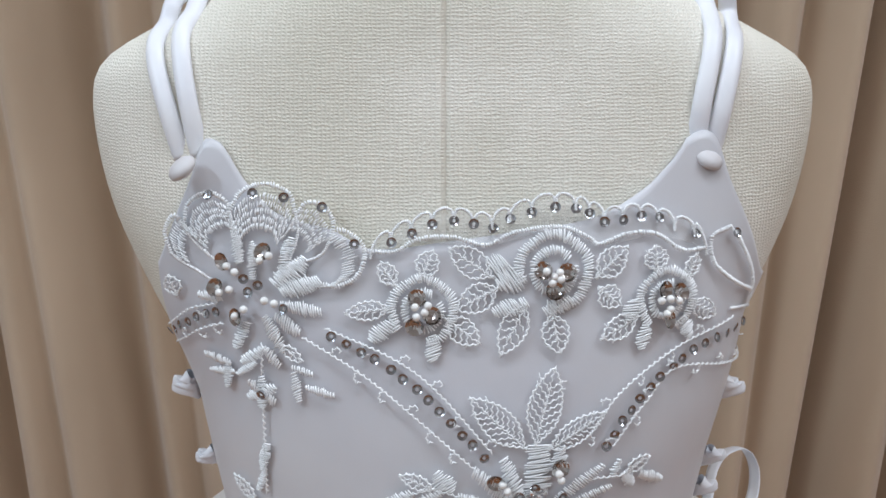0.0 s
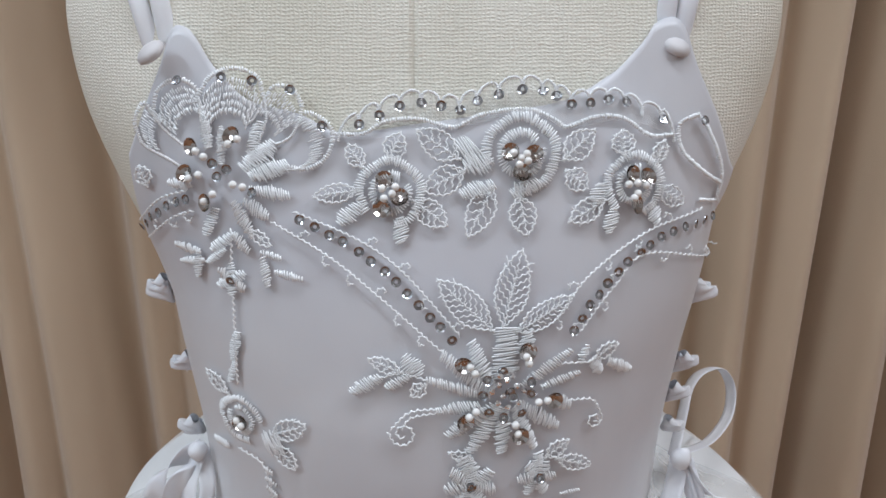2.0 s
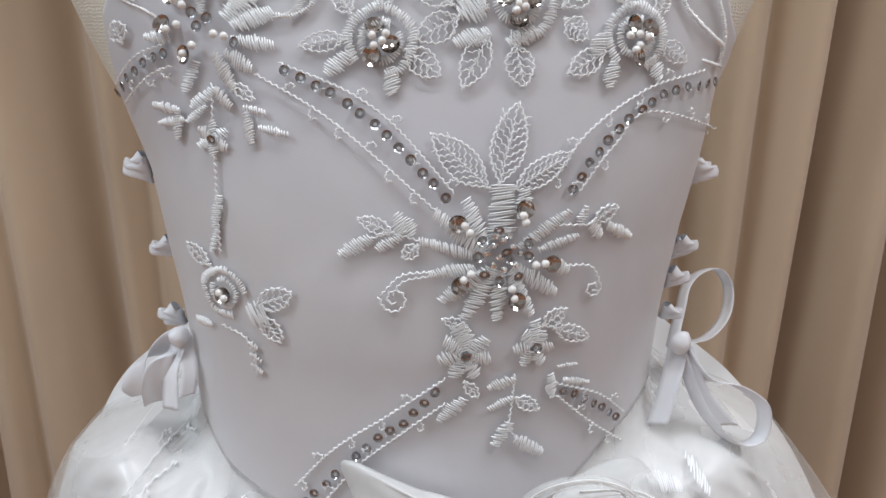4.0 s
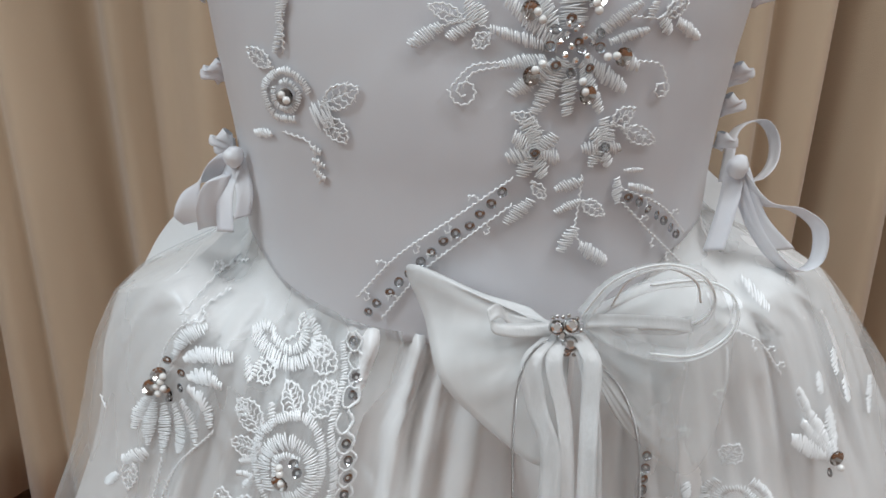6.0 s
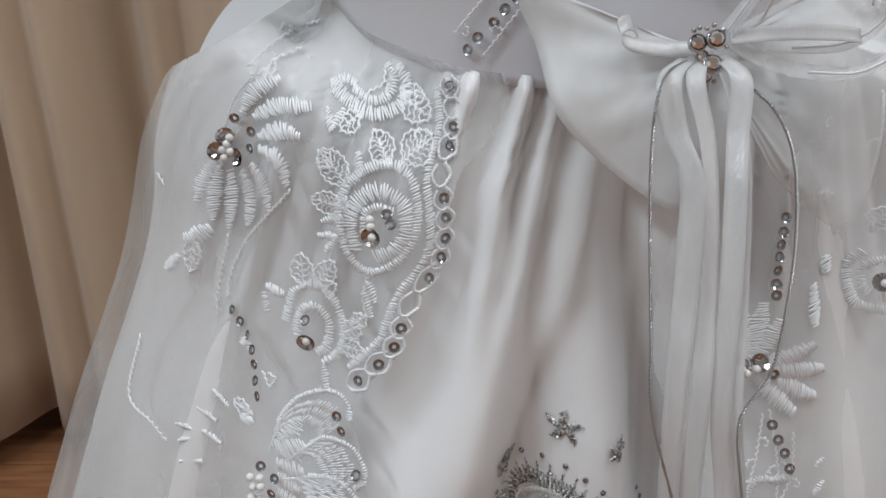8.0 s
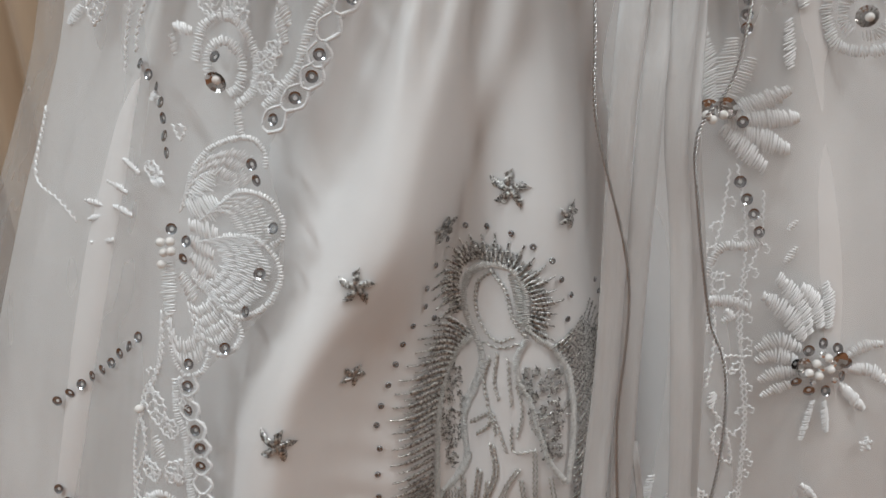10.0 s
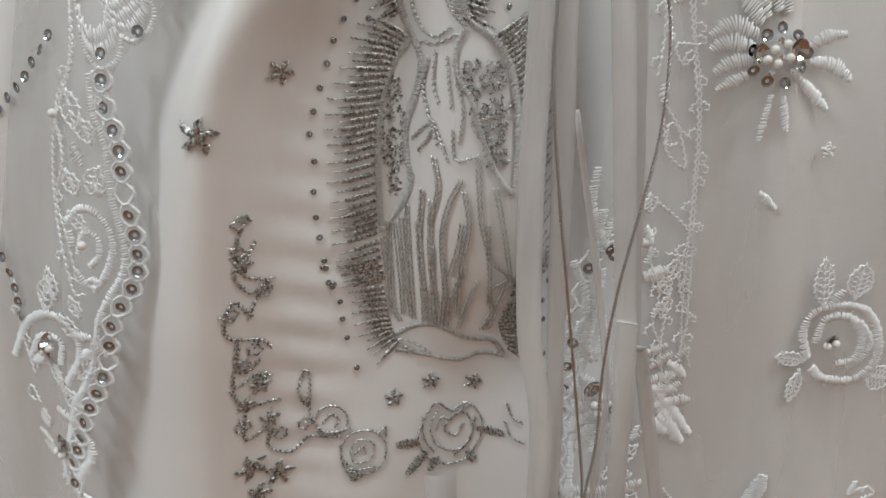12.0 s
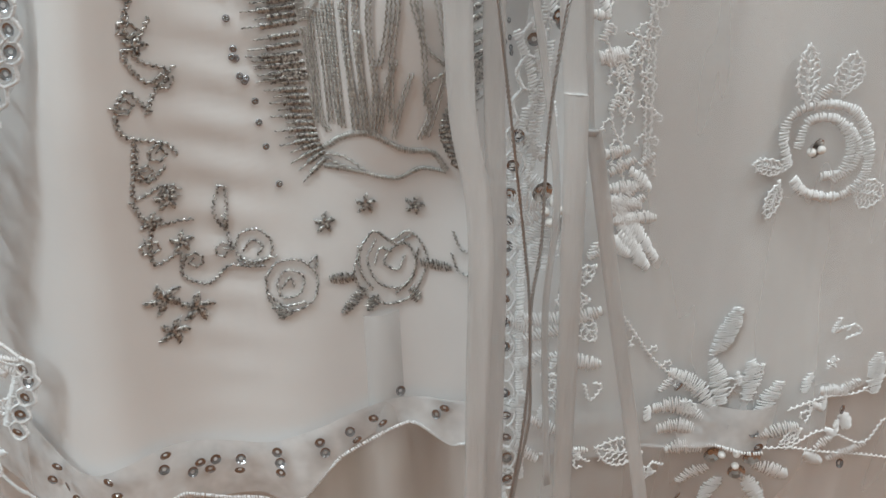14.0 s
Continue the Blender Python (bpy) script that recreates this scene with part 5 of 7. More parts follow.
    jewels(organza, ob, ((0.1130, 0.3020), (0.1233, 0.2945), (0.1274, 0.3021)), ((0.1168, 0.3022), (0.1220, 0.3030), (0.1224, 0.2976)), ((0.1160, 0.3153), (0.1213, 0.3163), (0.1268, 0.3125), (0.1294, 0.3059), (0.1126, 0.3094), (0.0968, 0.3326), (0.1614, 0.3164), (0.1656, 0.2907), (0.1017, 0.2809)), 0.0014)
    # dense lace of the edge beside the hanging ribbons
    w = Sew(organza, 0.0009, 103)
    w.band([(0.0427, 0.4702), (0.0408, 0.4585), (0.0417, 0.4476), (0.0368, 0.4364), (0.0342, 0.4242), (0.0320, 0.4095), (0.0311, 0.3941), (0.0323, 0.3720), (0.0305, 0.3548), (0.0325, 0.3370), (0.0306, 0.3180), (0.0327, 0.2977)], 0.0022)
    w.band([(0.0420, 0.4476), (0.0449, 0.4418), (0.0452, 0.4327), (0.0417, 0.4264), (0.0388, 0.4343)], 0.0026)
    w.band([(0.0380, 0.4410), (0.0369, 0.4343), (0.0403, 0.4282), (0.0451, 0.4265)], 0.0026)
    w.band([(0.0410, 0.4923), (0.0396, 0.4837), (0.0414, 0.4737), (0.0453, 0.4660)], 0.0030)
    w.band([(0.0434, 0.4791), (0.0422, 0.4732), (0.0449, 0.4686)], 0.0034)
    w.band([(0.0349, 0.4625), (0.0394, 0.4498), (0.0390, 0.4335), (0.0334, 0.4378)], 0.0028)
    w.band([(0.0595, 0.5559), (0.0642, 0.5610), (0.0711, 0.5609), (0.0766, 0.5627)], 0.0034)
    w.band([(0.0594, 0.5440), (0.0669, 0.5433), (0.0752, 0.5409)], 0.0036)
    w.chain([(0.0632, 0.5079), (0.0694, 0.4991), (0.0726, 0.4866), (0.0657, 0.4919), (0.0638, 0.5002)])
    w.chain([(0.0634, 0.4765), (0.0757, 0.4649), (0.0780, 0.4556), (0.0674, 0.4583)])
    for c in ((0.0419, 0.4644), (0.0459, 0.4670), (0.0636, 0.5491), (0.0658, 0.4491)):
        w.spiral(c, 0.0036, 40, 1)
    heart = (0.0479, 0.4104)
    for tip in ((0.0385, 0.4208), (0.0340, 0.4142), (0.0324, 0.4048), (0.0349, 0.3964), (0.0392, 0.3904), (0.0452, 0.3892), (0.0530, 0.3957)):
        w.full_leaf((heart[0] + 0.2 * (tip[0] - heart[0]), heart[1] + 0.2 * (tip[1] - heart[1])), tip, 0.0055)
    for a, b, width in (((0.0625, 0.4095), (0.0775, 0.4034), 0.0042), ((0.0659, 0.4012), (0.0837, 0.3980), 0.0042), ((0.0695, 0.3963), (0.0813, 0.3810), 0.0046), ((0.0628, 0.4039), (0.0758, 0.4099), 0.004), ((0.0724, 0.4162), (0.0808, 0.4079), 0.004), ((0.0613, 0.4236), (0.0719, 0.4232), 0.004), ((0.0647, 0.4174), (0.0742, 0.4194), 0.004), ((0.0666, 0.3957), (0.0739, 0.3876), 0.004), ((0.0760, 0.4172), (0.0817, 0.4200), 0.0035),
                        ((0.0414, 0.3681), (0.0323, 0.3720), 0.005), ((0.0392, 0.3721), (0.0644, 0.3716), 0.0062), ((0.0393, 0.3650), (0.0525, 0.3697), 0.005), ((0.0525, 0.3571), (0.0649, 0.3520), 0.005), ((0.0453, 0.3596), (0.0358, 0.3530), 0.005), ((0.0397, 0.3443), (0.0331, 0.3347), 0.005), ((0.0418, 0.3329), (0.0557, 0.3257), 0.005), ((0.0351, 0.3229), (0.0441, 0.3161), 0.005), ((0.0598, 0.4521), (0.0675, 0.4515), 0.005), ((0.0599, 0.4575), (0.0631, 0.4616), 0.0035)):
        w.full_leaf(a, b, width)
    for a, b, width in (((0.0339, 0.3594), (0.0301, 0.3677), 0.006), ((0.0535, 0.3840), (0.0612, 0.3879), 0.006), ((0.0559, 0.3716), (0.0623, 0.3616), 0.006), ((0.0451, 0.3513), (0.0530, 0.3444), 0.006), ((0.0729, 0.4555), (0.0696, 0.4479), 0.005), ((0.0700, 0.4429), (0.0676, 0.4350), 0.005)):
        w.open_leaf(a, b, width, 3)
    w.vine([(0.0774, 0.4661), (0.0750, 0.4569), (0.0740, 0.4456), (0.0785, 0.4330), (0.0784, 0.4223), (0.0816, 0.4125)], 1, 0.007)
    w.vine([(0.0627, 0.4677), (0.0610, 0.4589), (0.0659, 0.4453), (0.0643, 0.4340), (0.0685, 0.4243)], -1, 0.007)
    w.vine([(0.0762, 0.5777), (0.0762, 0.5627), (0.0721, 0.5471), (0.0737, 0.5180), (0.0759, 0.5025), (0.0764, 0.4778), (0.0760, 0.4422), (0.0776, 0.4175)], 1, 0.008)
    w.vine([(0.0651, 0.5842), (0.0634, 0.5695), (0.0604, 0.5545), (0.0629, 0.5316), (0.0605, 0.5158)], -1, 0.008)
    ob = w.end("embroidered_lace_edge", "dense white lace edging with leaves and a pearl flower", None, right_panel)
    jewels(organza, ob, ((0.0423, 0.4168),), ((0.0462, 0.4129), (0.0439, 0.4101), (0.0479, 0.4102), (0.0451, 0.4064)), ((0.0468, 0.4640), (0.0504, 0.4064), (0.0452, 0.4664)), 0.0016)


right_flowers()
spray_flower(right_panel, (0.0589, 0.6004), (((0.0536, 0.6265), 0.006), ((0.0632, 0.6244), 0.006), ((0.0696, 0.6181), 0.006), ((0.0825, 0.6084), 0.006), ((0.0862, 0.5999), 0.006), ((0.0839, 0.5904), 0.006), ((0.0764, 0.5849), 0.006)),
             ((0.0572, 0.6), (0.061, 0.6014), (0.055, 0.6015)), ((0.0561, 0.6027), (0.062, 0.603)), ((0.0676, 0.5994),), 85)
spray_flower(right_panel, (0.1532, 0.6378), (((0.1385, 0.6608), 0.006), ((0.1300, 0.6520), 0.006), ((0.1357, 0.6571), 0.005), ((0.1494, 0.6596), 0.006)), ((0.1537, 0.6356),), ((0.1518, 0.6402),), ((0.1488, 0.6345),), 86)


def panel_vines():
    w = Sew(organza, 0.0008, 101)
    w.chain([(-0.1642, 0.5955), (-0.1698, 0.5739), (-0.1591, 0.5678), (-0.1521, 0.5608)])
    w.chain([(-0.1244, 0.6391), (-0.1286, 0.6225), (-0.1304, 0.6103)])
    w.chain([(-0.0981, 0.6605), (-0.1158, 0.6401), (-0.1237, 0.6256), (-0.1253, 0.6168)])
    w.full_leaf((-0.1310, 0.6418), (-0.1415, 0.6367), 0.006)
    w.open_leaf((-0.1379, 0.6382), (-0.1397, 0.6251), 0.006, 3)
    w.full_leaf((-0.1443, 0.6308), (-0.1506, 0.6242), 0.004)
    w.chain([(-0.1538, 0.6572), (-0.1501, 0.6547)])
    w.vine([(-0.0924, 0.7110), (-0.1051, 0.7065), (-0.1140, 0.6985)], 1, 0.012)
    w.vine([(-0.0979, 0.7021), (-0.1066, 0.6994), (-0.1076, 0.6939)], -1, 0.009)
    w.vine([(-0.1162, 0.5404), (-0.1176, 0.5247), (-0.1286, 0.5005), (-0.1317, 0.4767), (-0.1299, 0.4534)], 1, 0.02)
    w.vine([(-0.1604, 0.4432), (-0.1613, 0.424), (-0.1584, 0.4086)], 1, 0.01)
    ob = w.end("embroidered_vine", "chain-stitched white vine", None, left_panel)
    sequin_row(organza, [(-0.123, 0.6136), (-0.1142, 0.6051), (-0.1118, 0.5893)], 7, ob)
    sequin_row(organza, [(-0.1661, 0.4959), (-0.1447, 0.5114), (-0.1257, 0.5297)], 9, ob)
    sequin_row(organza, [(-0.1701, 0.4601), (-0.163, 0.4514), (-0.1598, 0.4388), (-0.16, 0.4306)], 7, ob)
    w = Sew(organza, 0.0008, 102)
    w.vine([(0.0986, 0.6920), (0.0976, 0.6800), (0.0970, 0.6641)], 1, 0.014)
    w.vine([(0.0676, 0.5858), (0.0718, 0.5627), (0.0711, 0.5364), (0.0763, 0.5084), (0.0776, 0.4668), (0.0789, 0.427)], 1, 0.02)
    w.vine([(0.0706, 0.4461), (0.0686, 0.4188), (0.0773, 0.3989)], -1, 0.012)
    for a, b in (((0.0646, 0.4121), (0.0763, 0.41)), ((0.0677, 0.4025), (0.0798, 0.3838)), ((0.0629, 0.4045), (0.071, 0.4044)), ((0.0597, 0.4529), (0.0694, 0.452)), ((0.0663, 0.4088), (0.085, 0.3826)), ((0.0687, 0.4025), (0.0789, 0.4063)), ((0.1089, 0.3448), (0.115, 0.3646)), ((0.0810, 0.6284), (0.0826, 0.6141)), ((0.0858, 0.6373), (0.0872, 0.6312))):
        w.full_leaf(a, b, 0.0045)
    w.open_leaf((0.0834, 0.3084), (0.0647, 0.319), 0.01, 5)
    w.vine([(0.073, 0.366), (0.0881, 0.3434), (0.1046, 0.329)], 1, 0.01)
    w.chain([(0.1409, 0.3041), (0.1548, 0.3083), (0.1741, 0.2986), (0.1813, 0.3084)])
    for a, b in (((0.152, 0.3258), (0.1645, 0.3231)), ((0.1734, 0.3245), (0.1741, 0.3367)), ((0.1603, 0.2935), (0.1723, 0.296)), ((0.1626, 0.3137), (0.1676, 0.3064))):
        w.full_leaf(a, b, 0.005)
    for c in ((0.0812, 0.6836), (0.0849, 0.6579), (0.155, 0.3367), (0.1218, 0.489)):
        w.small_flower(c, 0.003, 5)
    for c, d in (((0.1050, 0.6964), (0.1251, 0.6776)),):
        w.vine([c, (0.5 * (c[0] + d[0]), 0.5 * (c[1] + d[1]) + 0.004), d], 1, 0.008)
    for a, b in (((0.1578, 0.6764), (0.1593, 0.6677)), ((0.1633, 0.6643), (0.1654, 0.6556)), ((0.1815, 0.6605), (0.1792, 0.6467)), ((0.1963, 0.6462), (0.2278, 0.6266)), ((0.1446, 0.6733), (0.1464, 0.6654)), ((0.1335, 0.6703), (0.1392, 0.6605)), ((0.0963, 0.7060), (0.1104, 0.7033)), ((0.1159, 0.7084), (0.1213, 0.7014))):
        w.full_leaf(a, b, 0.004)
    ob = w.end("embroidered_vine", "chain-stitched white vine", None, right_panel)
    sequin_row(organza, [(0.0683, 0.6521), (0.0667, 0.6425), (0.0667, 0.6264)], 7, ob)
    sequin_row(organza, [(0.0687, 0.581), (0.0714, 0.5752), (0.0735, 0.5706), (0.0756, 0.5656)], 4, ob)


panel_vines()


def lace_filling(edge, parent, z0, z1, side, near, far, count, seed):
    """Scattered leaves, curls and tiny blossoms that fill the lace beside an edge."""
    rng = random.Random(seed)
    for i in range(count):
        w = Sew(organza, 0.0008, seed + i)
        z = z0 + (z1 - z0) * (i + rng.random()) / count
        x = curve(z, edge) + side * rng.uniform(near, far)
        q = rng.uniform(0, 6.28)
        size = rng.uniform(0.004, 0.0075)
        tip = (x + size * math.cos(q), z + size * math.sin(q))
        kind = i % 4
        if kind == 0:
            w.full_leaf((x, z), tip, 0.0034)
        elif kind == 1:
            w.open_leaf((x, z), (x + 1.3 * size * math.cos(q), z + 1.3 * size * math.sin(q)), 0.0046, 3)
        elif kind == 2:
            w.chain([(x, z), (x + size * math.cos(q), z + size * math.sin(q)), (x + size * math.cos(q + 0.9), z + size * math.sin(q + 0.9)), (x + 0.5 * size * math.cos(q + 1.3), z + 0.5 * size * math.sin(q + 1.3))], 0.0009)
        else:
            w.full_leaf((x, z), tip, 0.0028)
            w.full_leaf((x, z), (x + size * math.cos(q + 0.9), z + size * math.sin(q + 0.9)), 0.0028)
        w.end("lace_sprig", "", None, parent)


lace_filling(RIGHT_EDGE, right_panel, 0.29, 0.56, 1, 0.003, 0.034, 30, 141)
lace_filling(LEFT_EDGE, left_panel, 0.30, 0.475, -1, 0.008, 0.026, 26, 142)
lace_filling(LEFT_EDGE, left_panel, 0.57, 0.69, -1, 0.010, 0.050, 12, 143)
lace_filling(RIGHT_EDGE, right_panel, 0.29, 0.35, 1, 0.05, 0.14, 16, 144)

# ---- silver embroidery of the satin skirt ----
def silver_stars():
    for c, r, turn in (((-0.0521, 0.5547), 0.0050, 90), ((-0.0786, 0.5051), 0.0054, 80), ((-0.0035, 0.5778), 0.0056, 95), ((0.0149, 0.5699), 0.0036, 70), ((-0.0246, 0.5643), 0.0036, 85), ((-0.0555, 0.5191), 0.0038, 60),
                       ((-0.0118, 0.4010), 0.0034, 90), ((0.0045, 0.3992), 0.0034, 75), ((-0.0259, 0.3962), 0.0034, 90), ((-0.0788, 0.3786), 0.0050, 110), ((-0.0699, 0.3723), 0.0050, 85), ((-0.0777, 0.3659), 0.0045, 70), ((-0.0708, 0.3967), 0.0034, 90), ((-0.0725, 0.4118), 0.0034, 90), ((-0.0778, 0.4063), 0.0030, 70), ((-0.0726, 0.4596), 0.0028, 70)):
        w = Sew(satin, 0.0004, int(1000 * c[0]))
        w.star(c, r, turn)
        w.end("embroidered_star", "metallic silver embroidered star", SILVER_THREAD)


silver_stars()


def robed_figure():
    """A plain robed outline inside a frame of silver rays."""
    left = smooth_path(((-0.0150, 0.5256), (-0.0210, 0.5165), (-0.0260, 0.5047), (-0.0283, 0.4910), (-0.0288, 0.4721), (-0.0287, 0.4580), (-0.0270, 0.4433), (-0.0296, 0.4506), (-0.0273, 0.4386), (-0.0254, 0.4261), (-0.0229, 0.4176)), 12)
    right = smooth_path(((0.0100, 0.5276), (0.0155, 0.5199), (0.0188, 0.5083), (0.0201, 0.4918), (0.0191, 0.4759), (0.0194, 0.4576), (0.0206, 0.4420), (0.0189, 0.4468), (0.0161, 0.4362), (0.0132, 0.4256), (0.0167, 0.4153)), 12)
    head = (-0.0079, 0.5410)

    def bar(w, a, b):
        """One ray: a thick base of close stitches that runs out into a thin tip."""
        d = (a[0] + 0.68 * (b[0] - a[0]), a[1] + 0.68 * (b[1] - a[1]))
        w.band([a, d], 0.0019, step=0.00045, slant=0.35, r=0.00024, h=0.0006)
        w.chain([d, b], step=0.0007, r=0.00022, width=0.0002)

    rays = Sew(satin, 0.0003, 111)
    beads = []
    for path, side in ((left, -1), (right, 1)):
        count = 60
        for i in range(count):
            f = i / (count - 1)
            p = path[int(f * (len(path) - 1))]
            up = curve(f, ((0.0, 0.45), (0.2, 0.15), (0.5, 0.05), (0.75, 0.18), (0.92, 0.1), (1.0, -0.7)))
            reach = (0.0125 if i % 2 else 0.0098) * curve(f, ((0.0, 1.3), (0.3, 1.25), (0.6, 1.05), (0.9, 0.95), (1.0, 0.9))) * rays.rng.uniform(0.92, 1.08)
            a = (p.x + side * 0.0007, p.y)
            bar(rays, a, (a[0] + side * reach * math.cos(up), a[1] + reach * math.sin(up)))
            if i % 3 == 1:
                far = reach + (0.0042 if i % 2 else 0.0075)
                beads.append((a[0] + side * far * math.cos(up), a[1] + far * math.sin(up) + 0.0006))
    for i in range(43):
        q = radians(-36 + 252 * i / 42)
        rr = (0.0205 if i % 2 else 0.0172) * rays.rng.uniform(0.95, 1.08)
        bar(rays, (head[0] + 0.0118 * math.cos(q), head[1] + 0.0122 * math.sin(q)), (head[0] + rr * math.cos(q), head[1] + rr * math.sin(q)))
        if i % 3 == 1:
            far = rr + (0.0028 if i % 2 else 0.0062)
            beads.append((head[0] + far * math.cos(q), head[1] + far * math.sin(q)))
    ray_part = rays.end("ray_embroidery", "frame of glittering silver embroidered rays", SILVER_THREAD)
    for p in beads:
        set_on(satin, p, SMALL_RING, "silver_bead", ray_part, 0.0003, 10)

    edge = Sew(satin, 0.0005, 114)
    w = Sew(satin, 0.0005, 112)
    # the mantle's broad edges
    for pts, width in ((((0.0020, 0.5370), (0.0013, 0.5467), (-0.0033, 0.5526), (-0.0097, 0.5517), (-0.0158, 0.5459), (-0.0178, 0.5389), (-0.0170, 0.5320), (-0.0137, 0.5257), (-0.0116, 0.5182), (-0.0139, 0.5081), (-0.0174, 0.4970), (-0.0175, 0.4869), (-0.0163, 0.4797), (-0.0203, 0.4694), (-0.0270, 0.4603)), 0.0021),
                       (((-0.0146, 0.5257), (-0.0210, 0.5161), (-0.0256, 0.5046), (-0.0275, 0.4907), (-0.0280, 0.4718), (-0.0275, 0.4598)), 0.0019),
                       (((0.0020, 0.5370), (0.0038, 0.5324), (0.0106, 0.5275), (0.0156, 0.5194), (0.0182, 0.5066), (0.0187, 0.4925), (0.0173, 0.4778)), 0.0022),
                       (((0.0020, 0.5306), (-0.0009, 0.5238), (-0.0005, 0.5164), (0.0036, 0.5095), (0.0063, 0.4998), (0.0108, 0.4871), (0.0160, 0.4790)), 0.0019)):
        edge.band(pts, 1.15 * width, step=0.0006, r=0.00022)
    # the blank opening of the hood, and its lining
    w.chain([(-0.0089, 0.5499), (-0.0129, 0.5443), (-0.0137, 0.5358), (-0.0112, 0.5295), (-0.0069, 0.5274), (-0.0023, 0.5305)], step=0.0008)
    w.chain([(-0.0089, 0.5499), (-0.0047, 0.5450), (-0.0023, 0.5366), (0.0017, 0.5313)], step=0.0007, width=0.0007)
    w.band([(-0.0022, 0.5513), (-0.0005, 0.5448), (0.0009, 0.5348)], 0.0040, step=0.0005, slant=0.1, r=0.00018, h=0.0003)
    w.chain([(-0.0109, 0.5250), (-0.0064, 0.5255), (-0.0001, 0.5288)])
    # sleeves and girdle, as plain folds
    for pts in (((-0.0092, 0.5205), (-0.0111, 0.5118), (-0.0097, 0.5027)), ((-0.0070, 0.5228), (-0.0078, 0.5131), (-0.0063, 0.5070)), ((-0.0037, 0.5222), (-0.0030, 0.5126), (-0.0023, 0.5061)), ((-0.0010, 0.5148), (0.0010, 0.5056), (-0.0004, 0.4956)), ((-0.0151, 0.4941), (-0.0093, 0.5005), (-0.0071, 0.4939)),
                ((-0.0082, 0.5014), (-0.0056, 0.4944), (-0.0038, 0.4889)), ((-0.0023, 0.4993), (-0.0015, 0.4904), (0.0056, 0.4919)), ((-0.0132, 0.4910), (-0.0094, 0.4970), (-0.0093, 0.5029))):
        w.chain(pts, step=0.0009, r=0.00028)
    # folds of the robe, each a pair of close lines
    for pts in (((-0.0226, 0.4626), (-0.0215, 0.4453), (-0.0210, 0.4290)), ((-0.0180, 0.4702), (-0.0177, 0.4507), (-0.0172, 0.4278)), ((-0.0124, 0.4772), (-0.0140, 0.4543), (-0.0116, 0.4282)), ((-0.0095, 0.4744), (-0.0104, 0.4534), (-0.0082, 0.4283)), ((-0.0083, 0.4894), (-0.0072, 0.4796), (-0.0103, 0.4674)), ((-0.0000, 0.4835), (-0.0041, 0.4742), (-0.0064, 0.4596), (-0.0049, 0.4299)),
                ((0.0012, 0.4795), (0.0025, 0.4684), (-0.0003, 0.4505), (-0.0015, 0.4299)), ((0.0056, 0.4909), (0.0064, 0.4707), (0.0093, 0.4556), (0.0097, 0.4358)), ((0.0113, 0.4808), (0.0143, 0.4644), (0.0175, 0.4430)), ((-0.0275, 0.4576), (-0.0262, 0.4431), (-0.0261, 0.4294)),
                ((-0.0252, 0.4632), (-0.0247, 0.4468), (-0.0242, 0.4313), (-0.0218, 0.4258)), ((-0.0203, 0.4648), (-0.0195, 0.4469), (-0.0180, 0.4284)), ((-0.0144, 0.4655), (-0.0135, 0.4475), (-0.0133, 0.4275)), ((-0.0097, 0.4580), (-0.0100, 0.4425), (-0.0103, 0.4265)), ((-0.0057, 0.4485), (-0.0060, 0.4390), (-0.0076, 0.4265)), ((0.0009, 0.4500), (-0.0027, 0.4409), (-0.0055, 0.4264)),
                ((0.0055, 0.4460), (0.0023, 0.4371), (-0.0012, 0.4242)), ((0.0002, 0.4683), (-0.0013, 0.4586), (-0.0040, 0.4482)), ((0.0087, 0.4681), (0.0099, 0.4549), (0.0162, 0.4476), (0.0102, 0.4424), (0.0106, 0.4328), (0.0071, 0.4239)), ((0.0162, 0.4472), (0.0132, 0.4365), (0.0097, 0.4248))):
        for off in (-0.0006, 0.0006):
            w.chain([(x + off, z) for x, z in pts], step=0.0010, r=0.00026, width=0.0003)
    # the crescent at the foot
    w.band([(-0.0240, 0.4209), (-0.0165, 0.4249), (-0.0086, 0.4259), (0.0020, 0.4201), (0.0112, 0.4189), (0.0157, 0.4122)], 0.0022, step=0.0006, r=0.00022)
    w.band([(-0.0245, 0.4150), (-0.0123, 0.4125), (-0.0013, 0.4095), (0.0073, 0.4131), (0.0157, 0.4117)], 0.0018, step=0.0006, r=0.00022)
    w.chain([(-0.0228, 0.4189), (-0.0174, 0.4177), (-0.0122, 0.4137)])
    w.chain([(-0.0229, 0.4170), (-0.0194, 0.4152), (-0.0150, 0.4132)])
    fig = w.end("embroidered_figure", "grey thread outline of a plain robed figure", GREY_THREAD)
    edge.end("mantle_edge", "pale grey satin-stitched outline", PALE_THREAD, fig)
    speck = Sew(satin, 0.0003, 113)
    zones = (((-0.0220, 0.5121), (-0.0224, 0.4732), 0.0045), ((0.0072, 0.5215), (0.0120, 0.4889), 0.0078))
    for (x0, z0), (x1, z1), half in zones:
        for i in range(190):
            f = speck.rng.random()
            x = x0 + (x1 - x0) * f + speck.rng.uniform(-1, 1) * half * (0.45 + 0.55 * math.sin(math.pi * min(1, f + 0.15)))
            z = z0 + (z1 - z0) * f
            q = speck.rng.uniform(0, 6.3)
            speck.chain([(x, z), (x + 0.0009 * math.cos(q), z + 0.0009 * math.sin(q)), (x + 0.0009 * math.cos(q + 1.4), z + 0.0009 * math.sin(q + 1.4))], step=0.0006, r=0.00018, width=0.0001)
